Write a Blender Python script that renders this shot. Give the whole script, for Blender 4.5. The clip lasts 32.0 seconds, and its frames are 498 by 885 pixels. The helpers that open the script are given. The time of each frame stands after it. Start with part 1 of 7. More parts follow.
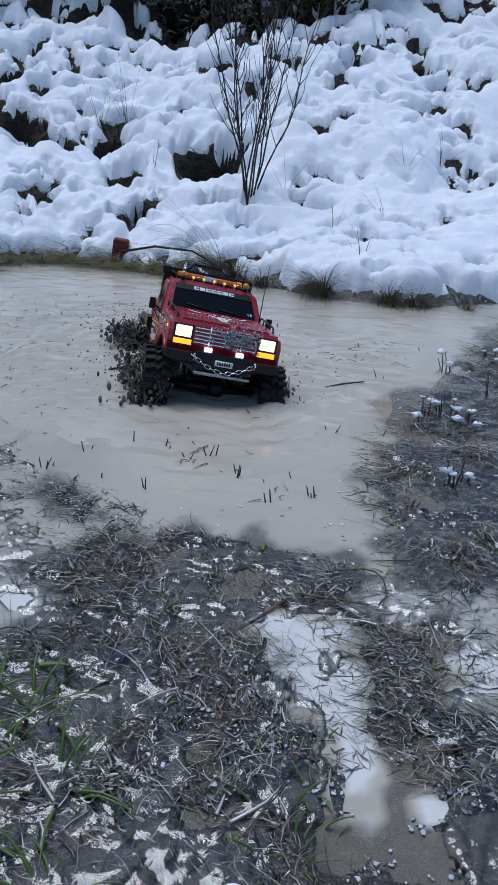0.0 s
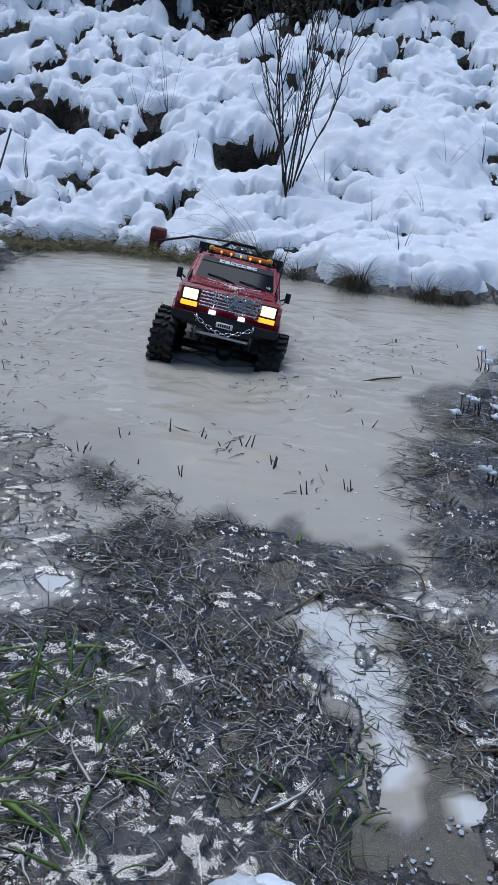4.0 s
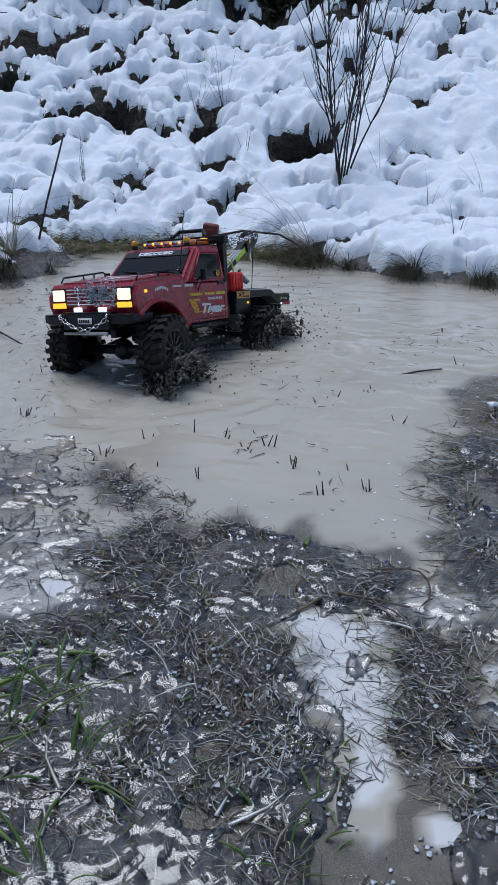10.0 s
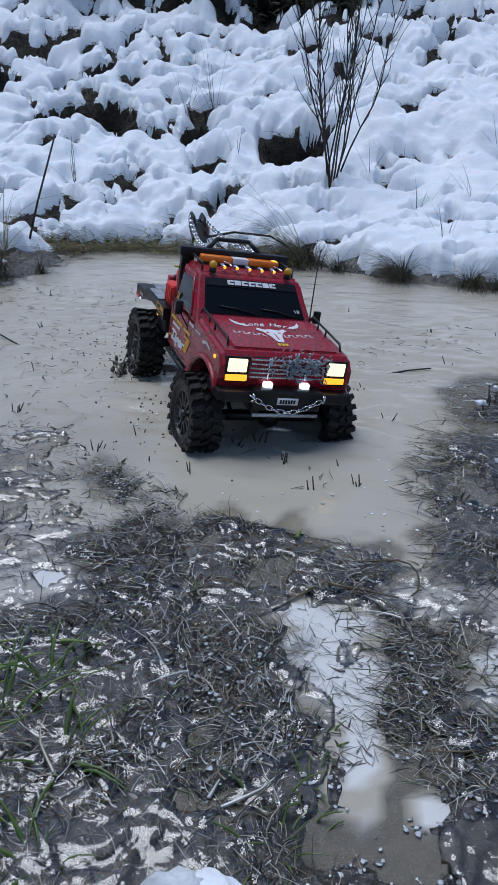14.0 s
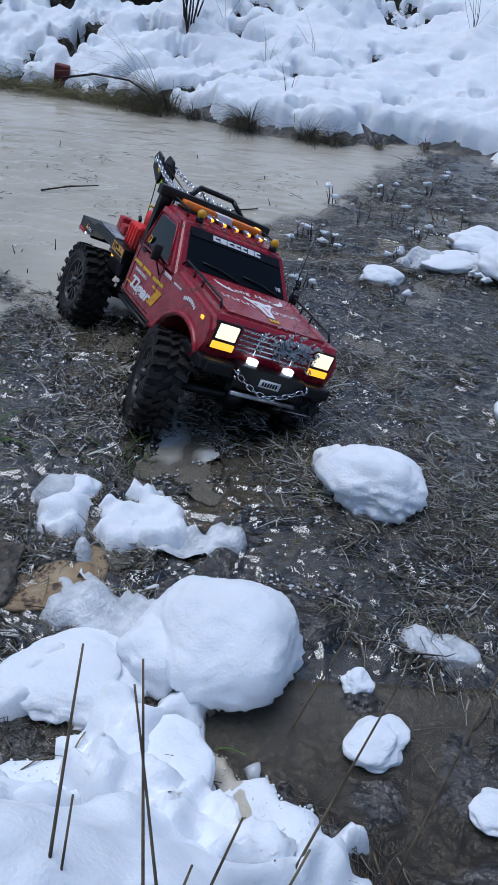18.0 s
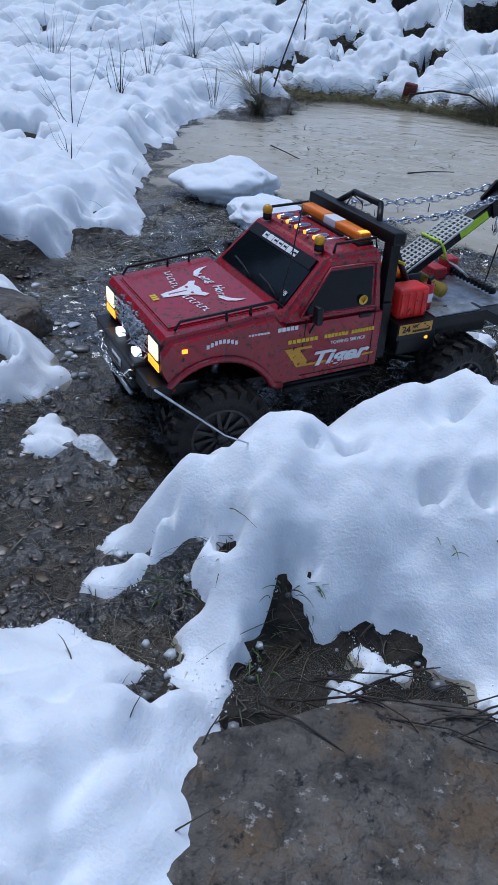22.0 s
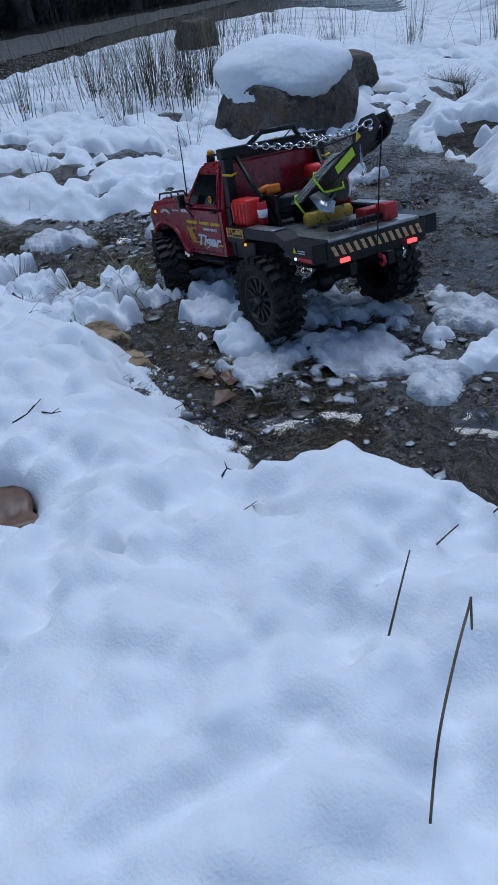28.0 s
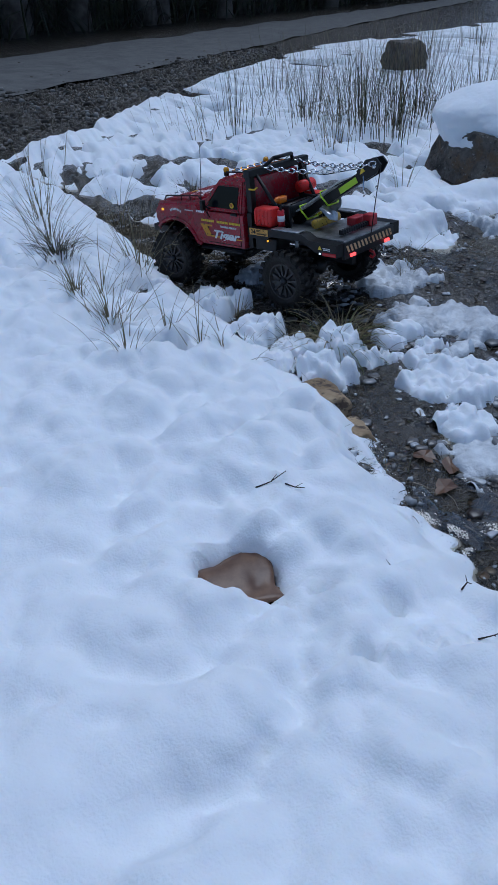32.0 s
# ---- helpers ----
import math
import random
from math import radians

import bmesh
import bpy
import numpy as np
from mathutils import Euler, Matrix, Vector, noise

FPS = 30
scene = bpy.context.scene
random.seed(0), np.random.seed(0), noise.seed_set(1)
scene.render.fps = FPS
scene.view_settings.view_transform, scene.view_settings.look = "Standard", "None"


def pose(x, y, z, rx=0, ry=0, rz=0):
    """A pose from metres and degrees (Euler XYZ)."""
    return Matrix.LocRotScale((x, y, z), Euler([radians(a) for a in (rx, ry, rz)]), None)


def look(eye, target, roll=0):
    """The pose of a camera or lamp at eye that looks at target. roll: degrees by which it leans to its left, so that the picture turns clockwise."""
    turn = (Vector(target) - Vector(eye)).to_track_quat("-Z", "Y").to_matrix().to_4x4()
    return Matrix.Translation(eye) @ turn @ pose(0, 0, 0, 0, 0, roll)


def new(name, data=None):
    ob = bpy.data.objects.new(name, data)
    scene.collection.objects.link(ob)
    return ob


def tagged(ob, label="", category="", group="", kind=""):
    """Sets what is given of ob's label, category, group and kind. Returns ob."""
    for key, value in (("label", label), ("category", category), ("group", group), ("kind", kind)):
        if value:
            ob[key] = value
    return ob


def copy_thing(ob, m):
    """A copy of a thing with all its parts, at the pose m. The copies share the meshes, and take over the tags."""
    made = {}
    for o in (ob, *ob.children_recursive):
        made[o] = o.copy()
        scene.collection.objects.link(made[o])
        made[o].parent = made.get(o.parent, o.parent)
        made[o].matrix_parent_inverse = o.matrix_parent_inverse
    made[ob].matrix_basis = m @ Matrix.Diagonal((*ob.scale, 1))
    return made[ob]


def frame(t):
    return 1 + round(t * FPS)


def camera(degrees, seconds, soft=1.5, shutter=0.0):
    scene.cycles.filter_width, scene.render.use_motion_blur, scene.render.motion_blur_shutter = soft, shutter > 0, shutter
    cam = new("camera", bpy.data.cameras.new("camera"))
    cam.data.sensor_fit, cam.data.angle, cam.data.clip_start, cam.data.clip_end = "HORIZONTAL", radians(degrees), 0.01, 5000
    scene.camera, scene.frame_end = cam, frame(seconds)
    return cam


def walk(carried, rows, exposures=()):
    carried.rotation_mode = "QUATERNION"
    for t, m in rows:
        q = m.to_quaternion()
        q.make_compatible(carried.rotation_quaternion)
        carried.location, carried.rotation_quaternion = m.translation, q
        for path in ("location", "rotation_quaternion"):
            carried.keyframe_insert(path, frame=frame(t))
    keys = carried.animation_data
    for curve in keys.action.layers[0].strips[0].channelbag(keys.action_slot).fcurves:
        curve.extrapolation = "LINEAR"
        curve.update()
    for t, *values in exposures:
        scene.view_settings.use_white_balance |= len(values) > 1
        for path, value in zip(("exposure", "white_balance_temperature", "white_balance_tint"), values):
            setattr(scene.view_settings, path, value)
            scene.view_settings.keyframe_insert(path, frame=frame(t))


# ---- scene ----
cam = camera(37.5, 32.0, soft=1.1)
METRES, EYE, TILT, LEAN, TURN = 1.8, 0.4714, -23.0, -3.6, 0.0
ROWS = [
    (0.0, 0.0, 0.0, 0.0, 0.0, 0.0, -0.0),
    (0.5, 0.0052, 0.0008, -0.001, -0.64, -0.39, -0.24),
    (1.0, 0.0081, 0.0034, -0.0006, -0.95, -1.07, 0.26),
    (1.5, 0.0047, 0.0038, -0.0013, -0.75, -1.04, -0.12),
    (2.0, 0.001, 0.0038, -0.0011, -0.2, -0.91, -0.43),
    (2.5, -0.003, 0.0033, -0.0016, 0.65, -0.81, -0.79),
    (3.0, -0.0069, 0.0025, -0.0028, 1.41, -0.73, -1.33),
    (3.5, -0.0094, 0.0026, -0.0031, 2.06, -0.45, -1.95),
    (5.5, 0.0052, 0.0083, 0.0006, 0.85, -1.03, -0.13),
    (6.0, 0.0171, 0.0099, 0.0046, 0.12, -1.29, 1.25),
    (6.5, 0.0302, 0.0114, 0.0067, 0.47, -1.65, 1.33),
    (7.0, 0.0399, 0.01, 0.0078, 3.21, -1.63, -0.73),
    (7.5, 0.0362, 0.0101, 0.0072, 4.49, -1.44, -1.78),
    (8.0, 0.0343, 0.0096, 0.0103, 5.12, -1.97, -0.9),
    (8.5, 0.0385, 0.0103, 0.0105, 6.47, -1.98, -0.28),
    (9.0, 0.0385, 0.01, 0.0088, 7.39, -1.7, -0.73),
    (9.5, 0.0394, 0.01, 0.0076, 8.33, -1.18, -1.23),
    (10.0, 0.0413, 0.0116, 0.0068, 8.39, -1.44, -0.68),
    (10.5, 0.0429, 0.0108, 0.0065, 8.82, -1.04, -0.38),
    (11.0, 0.0424, 0.0103, 0.0055, 9.86, -0.7, -0.45),
    (11.5, 0.0405, 0.0098, 0.0048, 10.35, -0.67, -0.82),
    (12.0, 0.0406, 0.0096, 0.0042, 10.56, -0.7, -0.86),
    (12.5, 0.041, 0.0096, 0.0034, 10.61, -0.82, -1.24),
    (13.0, 0.0407, 0.0091, 0.0035, 10.45, -0.89, -1.47),
    (13.5, 0.0403, 0.0098, 0.0016, 10.07, -0.91, -1.8),
    (14.0, 0.0401, 0.0063, -0.0001, 7.51, -1.11, -0.93),
    (14.5, 0.0457, -0.0119, 0.0022, 5.53, -2.63, 0.48),
    (16.5, 0.0642, -0.1333, 0.0036, 1.5, -8.69, -0.53),
    (17.0, 0.0746, -0.1669, -0.0093, 1.42, -10.57, -0.6),
    (17.5, 0.0812, -0.1885, -0.022, 0.83, -11.57, -1.88),
    (18.0, 0.0841, -0.2083, -0.0363, -2.17, -11.94, -1.7),
    (18.5, 0.0926, -0.243, -0.0482, -2.88, -12.58, -0.89),
    (19.0, 0.0931, -0.2815, -0.0536, -2.54, -12.7, -0.79),
    (19.5, 0.0908, -0.3203, -0.0509, -0.79, -12.69, -1.74),
    (20.0, 0.0762, -0.3526, -0.0534, 0.46, -11.36, -3.17),
    (20.5, 0.0682, -0.3817, -0.0667, 1.83, -10.38, -3.0),
    (21.0, 0.0518, -0.4033, -0.0929, 5.32, -10.26, -3.99),
    (21.5, 0.0212, -0.4299, -0.127, 12.73, -10.64, -5.81),
    (22.0, -0.0124, -0.4562, -0.1576, 17.02, -10.77, -6.66),
    (22.5, -0.0321, -0.4756, -0.1784, 19.55, -10.95, -5.77),
    (23.0, -0.0445, -0.4862, -0.1924, 23.02, -10.96, -6.3),
    (23.5, -0.0581, -0.497, -0.2057, 26.9, -11.03, -8.32),
    (24.0, -0.071, -0.5098, -0.2193, 30.36, -11.58, -9.5),
    (24.5, -0.0826, -0.5192, -0.2282, 32.07, -11.95, -10.09),
    (25.0, -0.0936, -0.5291, -0.2294, 32.64, -11.74, -9.62),
    (25.5, -0.1014, -0.5403, -0.2302, 34.61, -12.3, -9.03),
    (26.0, -0.111, -0.5555, -0.2333, 39.43, -13.73, -8.93),
    (26.5, -0.1209, -0.5729, -0.236, 45.85, -14.72, -10.14),
    (28.5, -0.1388, -0.6086, -0.227, 54.0, -16.68, -10.55),
    (29.0, -0.1415, -0.612, -0.2203, 54.16, -17.48, -10.03),
    (29.5, -0.1434, -0.6194, -0.2127, 55.25, -17.7, -10.02),
    (30.0, -0.146, -0.6269, -0.2061, 57.66, -17.83, -10.63),
    (30.5, -0.1512, -0.6371, -0.2001, 59.9, -17.78, -12.02),
    (31.0, -0.1593, -0.6523, -0.1953, 61.9, -18.28, -13.5),
    (31.5, -0.168, -0.6702, -0.19, 64.3, -18.94, -15.74),
    (32.0, -0.1825, -0.6922, -0.188, 65.41, -19.42, -17.5),
]
walk(cam, [(t, pose(0, 0, EYE, TILT, LEAN, TURN) @ pose(METRES * x, METRES * y, METRES * z, 90 + pitch, roll, yaw)) for t, x, y, z, yaw, pitch, roll in ROWS],
     exposures=[(0, 0.29, 5580, 10), (14.5, 0.3, 5680, 10), (21, 0.3, 5480, 10), (23, 0.2, 5400, 9), (25, 0.02, 5320, 8), (32, -0.15, 5220, 8)])


# ---- world and light ----
world = bpy.data.worlds.new("world")
world.use_nodes = True
scene.world = world
wn = world.node_tree
sky = wn.nodes.new("ShaderNodeTexSky")
sky.sky_type, sky.sun_disc = "NISHITA", False
sky.sun_elevation, sky.sun_rotation = radians(62), radians(-50)
bg = wn.nodes["Background"]
bg.inputs["Strength"].default_value = 0.08
wn.links.new(sky.outputs["Color"], bg.inputs["Color"])
sun = new("sun", bpy.data.lights.new("sun", "SUN"))
sun.data.energy, sun.data.angle, sun.data.color = 1.6, radians(45), (1.0, 0.98, 0.95)
sun.matrix_world = look((-1.0, 0.75, 4.6), (0, 0, 0)) 

# ---- materials ----
def mat(name, color, rough=0.6, metal=0.0, var=0.0, scale=20.0, bump=0.0, bscale=60.0, spec=0.5, color2=None, detail=6.0):
    m = bpy.data.materials.new(name)
    m.use_nodes = True
    nt = m.node_tree
    b = nt.nodes["Principled BSDF"]
    b.inputs["Base Color"].default_value = (*color, 1)
    b.inputs["Roughness"].default_value, b.inputs["Metallic"].default_value = rough, metal
    b.inputs["Specular IOR Level"].default_value = spec
    tc = nt.nodes.new("ShaderNodeTexCoord")
    if var or color2:
        n = nt.nodes.new("ShaderNodeTexNoise")
        n.inputs["Scale"].default_value, n.inputs["Detail"].default_value, n.inputs["Roughness"].default_value = scale, detail, 0.65
        nt.links.new(tc.outputs["Object"], n.inputs["Vector"])
        r = nt.nodes.new("ShaderNodeValToRGB")
        c2 = color2 or tuple(min(1, c * (1 + var)) for c in color)
        c1 = color if color2 else tuple(c * (1 - var) for c in color)
        r.color_ramp.elements[0].position, r.color_ramp.elements[1].position = 0.36, 0.64
        r.color_ramp.elements[0].color, r.color_ramp.elements[1].color = (*c1, 1), (*c2, 1)
        nt.links.new(n.outputs["Fac"], r.inputs["Fac"])
        nt.links.new(r.outputs["Color"], b.inputs["Base Color"])
    if bump:
        n2 = nt.nodes.new("ShaderNodeTexNoise")
        n2.inputs["Scale"].default_value, n2.inputs["Detail"].default_value = bscale, 6
        nt.links.new(tc.outputs["Object"], n2.inputs["Vector"])
        bp = nt.nodes.new("ShaderNodeBump")
        bp.inputs["Strength"].default_value, bp.inputs["Distance"].default_value = 1.0, bump
        nt.links.new(n2.outputs["Fac"], bp.inputs["Height"])
        nt.links.new(bp.outputs["Normal"], b.inputs["Normal"])
    return m


def glow(name, color, strength):
    m = mat(name, color, 0.3)
    b = m.node_tree.nodes["Principled BSDF"]
    b.inputs["Emission Color"].default_value, b.inputs["Emission Strength"].default_value = (*color, 1), strength
    return m


SNOW = mat("snow", (0.8, 0.83, 0.87), 0.65, var=0.03, scale=9, bump=0.0008, bscale=380, spec=0.35)
sn = SNOW.node_tree
sb = sn.nodes.new("ShaderNodeBump")
sb.inputs["Strength"].default_value, sb.inputs["Distance"].default_value = 1.0, 0.0018
sx_ = sn.nodes.new("ShaderNodeTexNoise")
sx_.inputs["Scale"].default_value, sx_.inputs["Detail"].default_value, sx_.inputs["Roughness"].default_value = 45, 3, 0.6
sn.links.new(sn.nodes["Texture Coordinate"].outputs["Object"], sx_.inputs["Vector"])
sn.links.new(sx_.outputs["Fac"], sb.inputs["Height"])
sn.links.new(sb.outputs["Normal"], sn.nodes["Bump"].inputs["Normal"])
wide_noise, wide_bump = sn.nodes.new("ShaderNodeTexNoise"), sn.nodes.new("ShaderNodeBump")
wide_noise.inputs["Scale"].default_value, wide_noise.inputs["Detail"].default_value = 16, 2
wide_bump.inputs["Strength"].default_value, wide_bump.inputs["Distance"].default_value = 1.0, 0.007
sn.links.new(sn.nodes["Texture Coordinate"].outputs["Object"], wide_noise.inputs["Vector"])
sn.links.new(wide_noise.outputs["Fac"], wide_bump.inputs["Height"])
sn.links.new(wide_bump.outputs["Normal"], sb.inputs["Normal"])
SNOW.node_tree.nodes["Principled BSDF"].inputs["Subsurface Weight"].default_value = 0.25
SNOW.node_tree.nodes["Principled BSDF"].inputs["Subsurface Radius"].default_value = (0.006, 0.008, 0.01)
MUD = mat("mud", (0.012, 0.010, 0.008), 0.14, scale=26, color2=(0.062, 0.052, 0.040), bump=0.016, bscale=60, spec=0.9)
# Peaty earth, darkened to carry the shade under the overhanging snow.
SHADEDEARTH = mat("shaded_bank_earth", (0.008, 0.007, 0.005), 0.85, scale=30, color2=(0.035, 0.027, 0.017), bump=0.02, bscale=40)
WATER = mat("murky_water", (0.3, 0.275, 0.245), 0.03, bump=0.0016, bscale=34)


def clear_gloss(nt, ior, rough, tint, normal=None):
    """Clear wet surface: mirror gloss by Fresnel over what lies beneath."""
    fr, tr, gl, mx = (nt.nodes.new("ShaderNode" + n) for n in ("Fresnel", "BsdfTransparent", "BsdfGlossy", "MixShader"))
    fr.inputs["IOR"].default_value, gl.inputs["Roughness"].default_value = ior, rough
    tr.inputs["Color"].default_value = (*tint, 1)
    nt.links.new(fr.outputs[0], mx.inputs[0]), nt.links.new(tr.outputs[0], mx.inputs[1]), nt.links.new(gl.outputs[0], mx.inputs[2])
    if normal:
        nt.links.new(normal, gl.inputs["Normal"]), nt.links.new(normal, fr.inputs["Normal"])
    return mx


def water_silt():
    """Clear dark puddles pass into water grey with stirred silt, by the attribute silt."""
    nt = WATER.node_tree
    b = nt.nodes["Principled BSDF"]
    at = nt.nodes.new("ShaderNodeAttribute")
    at.attribute_name = "silt"
    tc = nt.nodes["Texture Coordinate"]
    sw = nt.nodes.new("ShaderNodeTexNoise")
    sw.inputs["Scale"].default_value, sw.inputs["Detail"].default_value, sw.inputs["Distortion"].default_value = 3.0, 4, 1.2
    nt.links.new(tc.outputs["Object"], sw.inputs["Vector"])
    silt = nt.nodes.new("ShaderNodeMix")
    silt.data_type = "RGBA"
    silt.inputs["A"].default_value, silt.inputs["B"].default_value = (0.57, 0.525, 0.43, 1), (0.37, 0.34, 0.275, 1)
    nt.links.new(sw.outputs["Fac"], silt.inputs["Factor"])
    pale, ice = nt.nodes.new("ShaderNodeAttribute"), nt.nodes.new("ShaderNodeMix")
    pale.attribute_name, ice.data_type = "pale", "RGBA"
    ice.inputs["B"].default_value = (0.76, 0.75, 0.72, 1)
    nt.links.new(pale.outputs["Fac"], ice.inputs["Factor"]), nt.links.new(silt.outputs["Result"], ice.inputs["A"])
    nt.links.new(ice.outputs["Result"], b.inputs["Base Color"])
    b.inputs["IOR"].default_value = 1.4
    # broad swell under fine ripples
    bp = nt.nodes["Bump"]
    big = nt.nodes.new("ShaderNodeTexNoise")
    big.inputs["Scale"].default_value, big.inputs["Detail"].default_value, big.inputs["Distortion"].default_value = 8, 2, 0.6
    nt.links.new(tc.outputs["Object"], big.inputs["Vector"])
    b2 = nt.nodes.new("ShaderNodeBump")
    b2.inputs["Strength"].default_value, b2.inputs["Distance"].default_value = 1.0, 0.0025
    nt.links.new(big.outputs["Fac"], b2.inputs["Height"])
    nt.links.new(b2.outputs["Normal"], bp.inputs["Normal"])
    clear = clear_gloss(nt, 1.4, 0.03, (0.8, 0.76, 0.68), bp.outputs["Normal"])
    both = nt.nodes.new("ShaderNodeMixShader")
    nt.links.new(at.outputs["Fac"], both.inputs[0])
    nt.links.new(clear.outputs[0], both.inputs[1]), nt.links.new(b.outputs[0], both.inputs[2])
    nt.links.new(both.outputs[0], nt.nodes["Material Output"].inputs["Surface"])


water_silt()
FILM = mat("ice_film", (0.6, 0.62, 0.65), 0.05)
ft = FILM.node_tree
fnoise, fbump = ft.nodes.new("ShaderNodeTexNoise"), ft.nodes.new("ShaderNodeBump")
fnoise.inputs["Scale"].default_value, fnoise.inputs["Detail"].default_value, fnoise.inputs["Distortion"].default_value = 70, 3, 1.0
fbump.inputs["Strength"].default_value, fbump.inputs["Distance"].default_value = 1.0, 0.0014
ft.links.new(ft.nodes["Texture Coordinate"].outputs["Object"], fnoise.inputs["Vector"])
ft.links.new(fnoise.outputs["Fac"], fbump.inputs["Height"])
film_gloss = clear_gloss(ft, 2.0, 0.05, (0.93, 0.93, 0.92), fbump.outputs["Normal"])
FILM.node_tree.links.new(film_gloss.outputs[0], FILM.node_tree.nodes["Material Output"].inputs["Surface"])


def muddy(name, paint, rough, amount, spec=0.5):
    """Paint with flecks and a film of dried mud."""
    m = mat(name, paint, rough, spec=spec)
    nt = m.node_tree
    b = nt.nodes["Principled BSDF"]
    tc = nt.nodes["Texture Coordinate"]
    fine, film = nt.nodes.new("ShaderNodeTexNoise"), nt.nodes.new("ShaderNodeTexNoise")
    for n, sc, dt in ((fine, 190, 3), (film, 22, 5)):
        n.inputs["Scale"].default_value, n.inputs["Detail"].default_value = sc, dt
        nt.links.new(tc.outputs["Object"], n.inputs["Vector"])
    r1, r2 = nt.nodes.new("ShaderNodeValToRGB"), nt.nodes.new("ShaderNodeValToRGB")
    r1.color_ramp.elements[0].position, r1.color_ramp.elements[1].position = 0.66 - amount * 0.1, 0.7 - amount * 0.1
    r2.color_ramp.elements[0].position, r2.color_ramp.elements[1].position = 0.45, 0.8
    r2.color_ramp.elements[1].color = (0.4, 0.4, 0.4, 1)
    nt.links.new(fine.outputs["Fac"], r1.inputs["Fac"]), nt.links.new(film.outputs["Fac"], r2.inputs["Fac"])
    mx = nt.nodes.new("ShaderNodeMath")
    mx.operation = "MAXIMUM"
    nt.links.new(r1.outputs["Color"], mx.inputs[0]), nt.links.new(r2.outputs["Color"], mx.inputs[1])
    mix = nt.nodes.new("ShaderNodeMix")
    mix.data_type = "RGBA"
    mix.inputs["A"].default_value, mix.inputs["B"].default_value = (*paint, 1), (0.045, 0.036, 0.028, 1)
    nt.links.new(mx.outputs[0], mix.inputs["Factor"])
    nt.links.new(mix.outputs["Result"], b.inputs["Base Color"])
    ra = nt.nodes.new("ShaderNodeMath")
    ra.operation, ra.inputs[1].default_value, ra.inputs[2].default_value = "MULTIPLY_ADD", 0.5, rough
    nt.links.new(mx.outputs[0], ra.inputs[0]), nt.links.new(ra.outputs[0], b.inputs["Roughness"])
    return m


RED = muddy("red_paint", (0.31, 0.011, 0.025), 0.22, 0.7, 0.55)
BLACK = mat("black_plastic", (0.008, 0.008, 0.009), 0.38, spec=0.3, var=0.4, scale=60)
RUBBER = mat("rubber", (0.005, 0.005, 0.005), 0.45, spec=0.22, scale=25, color2=(0.02, 0.018, 0.016), bump=0.002, bscale=200)
GLASS = mat("tinted_glass", (0.006, 0.008, 0.01), 0.06, spec=0.8)
CHROME = mat("chrome", (0.7, 0.7, 0.72), 0.12, 1.0)
GLASS.node_tree.nodes["Principled BSDF"].inputs["IOR"].default_value = 1.2
STEEL = mat("brushed_deck", (0.46, 0.47, 0.48), 0.28, 0.8, var=0.4, scale=40, bump=0.001, bscale=160)
WHITE = mat("white_print", (0.75, 0.75, 0.76), 0.4)
ORANGE = mat("orange_lens", (0.8, 0.2, 0.015), 0.2)
YELLOW = mat("yellow_decal", (0.72, 0.5, 0.02), 0.4)
LAMP = glow("headlamp_light", (1.0, 0.85, 0.53), 0.85)
FOGLAMP = glow("fog_lamp_light", (0.9, 0.95, 1.0), 1.0)
AMBER = glow("amber_light", (1.0, 0.42, 0.02), 1.1)
YLENS = mat("yellow_lens", (0.6, 0.3, 0.01), 0.15)
REDLENS = mat("red_lens", (0.4, 0.01, 0.015), 0.15)
REDINK = muddy("red_enamel", (0.42, 0.012, 0.02), 0.3, 0.4)
CANRED = muddy("jerry_can_red", (0.7, 0.02, 0.015), 0.4, 0.3)
AMBERSTRIPE = muddy("amber_stripe", (0.75, 0.36, 0.015), 0.4, 0.4)
AMBERPLATE = muddy("amber_plate", (0.62, 0.33, 0.06), 0.45, 0.5)
HAZARD = muddy("hazard_paint", (0.62, 0.4, 0.2), 0.5, 0.4)
LIME = mat("fluorescent_lime", (0.5, 0.72, 0.02), 0.45)
GOLD = muddy("gold_paint", (0.5, 0.32, 0.03), 0.4, 0.5)
BOARD = mat("pale_board", (0.5, 0.5, 0.48), 0.5, var=0.2, scale=90)
RIM = muddy("rim_metal", (0.028, 0.028, 0.03), 0.35, 1.2)
ICEWEED = mat("frozen_weed", (0.25, 0.27, 0.3), 0.4, scale=80, color2=(0.5, 0.53, 0.58))
REDLAMP = glow("tail_lamp_light", (1.0, 0.06, 0.05), 2.5)
ROCK = mat("rock", (0.04, 0.034, 0.028), 0.7, scale=24, color2=(0.15, 0.13, 0.108), bump=0.02, bscale=55)
STRAW = mat("straw", (0.045, 0.032, 0.018), 0.7, scale=30, color2=(0.17, 0.125, 0.07))
TWIG = mat("twig_bark", (0.03, 0.022, 0.018), 0.8, var=0.4, scale=30)
GREEN = mat("green_grass", (0.07, 0.12, 0.02), 0.6, scale=12, color2=(0.16, 0.22, 0.05))
ASPHALT = mat("road_gravel", (0.06, 0.06, 0.06), 0.85, scale=6, color2=(0.11, 0.11, 0.105), bump=0.01, bscale=40)
BARK = mat("tree_bark", (0.06, 0.05, 0.042), 0.9, scale=4, color2=(0.19, 0.165, 0.14), bump=0.02, bscale=9)
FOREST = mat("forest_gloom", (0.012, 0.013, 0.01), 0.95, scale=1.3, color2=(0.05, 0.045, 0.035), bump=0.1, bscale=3)


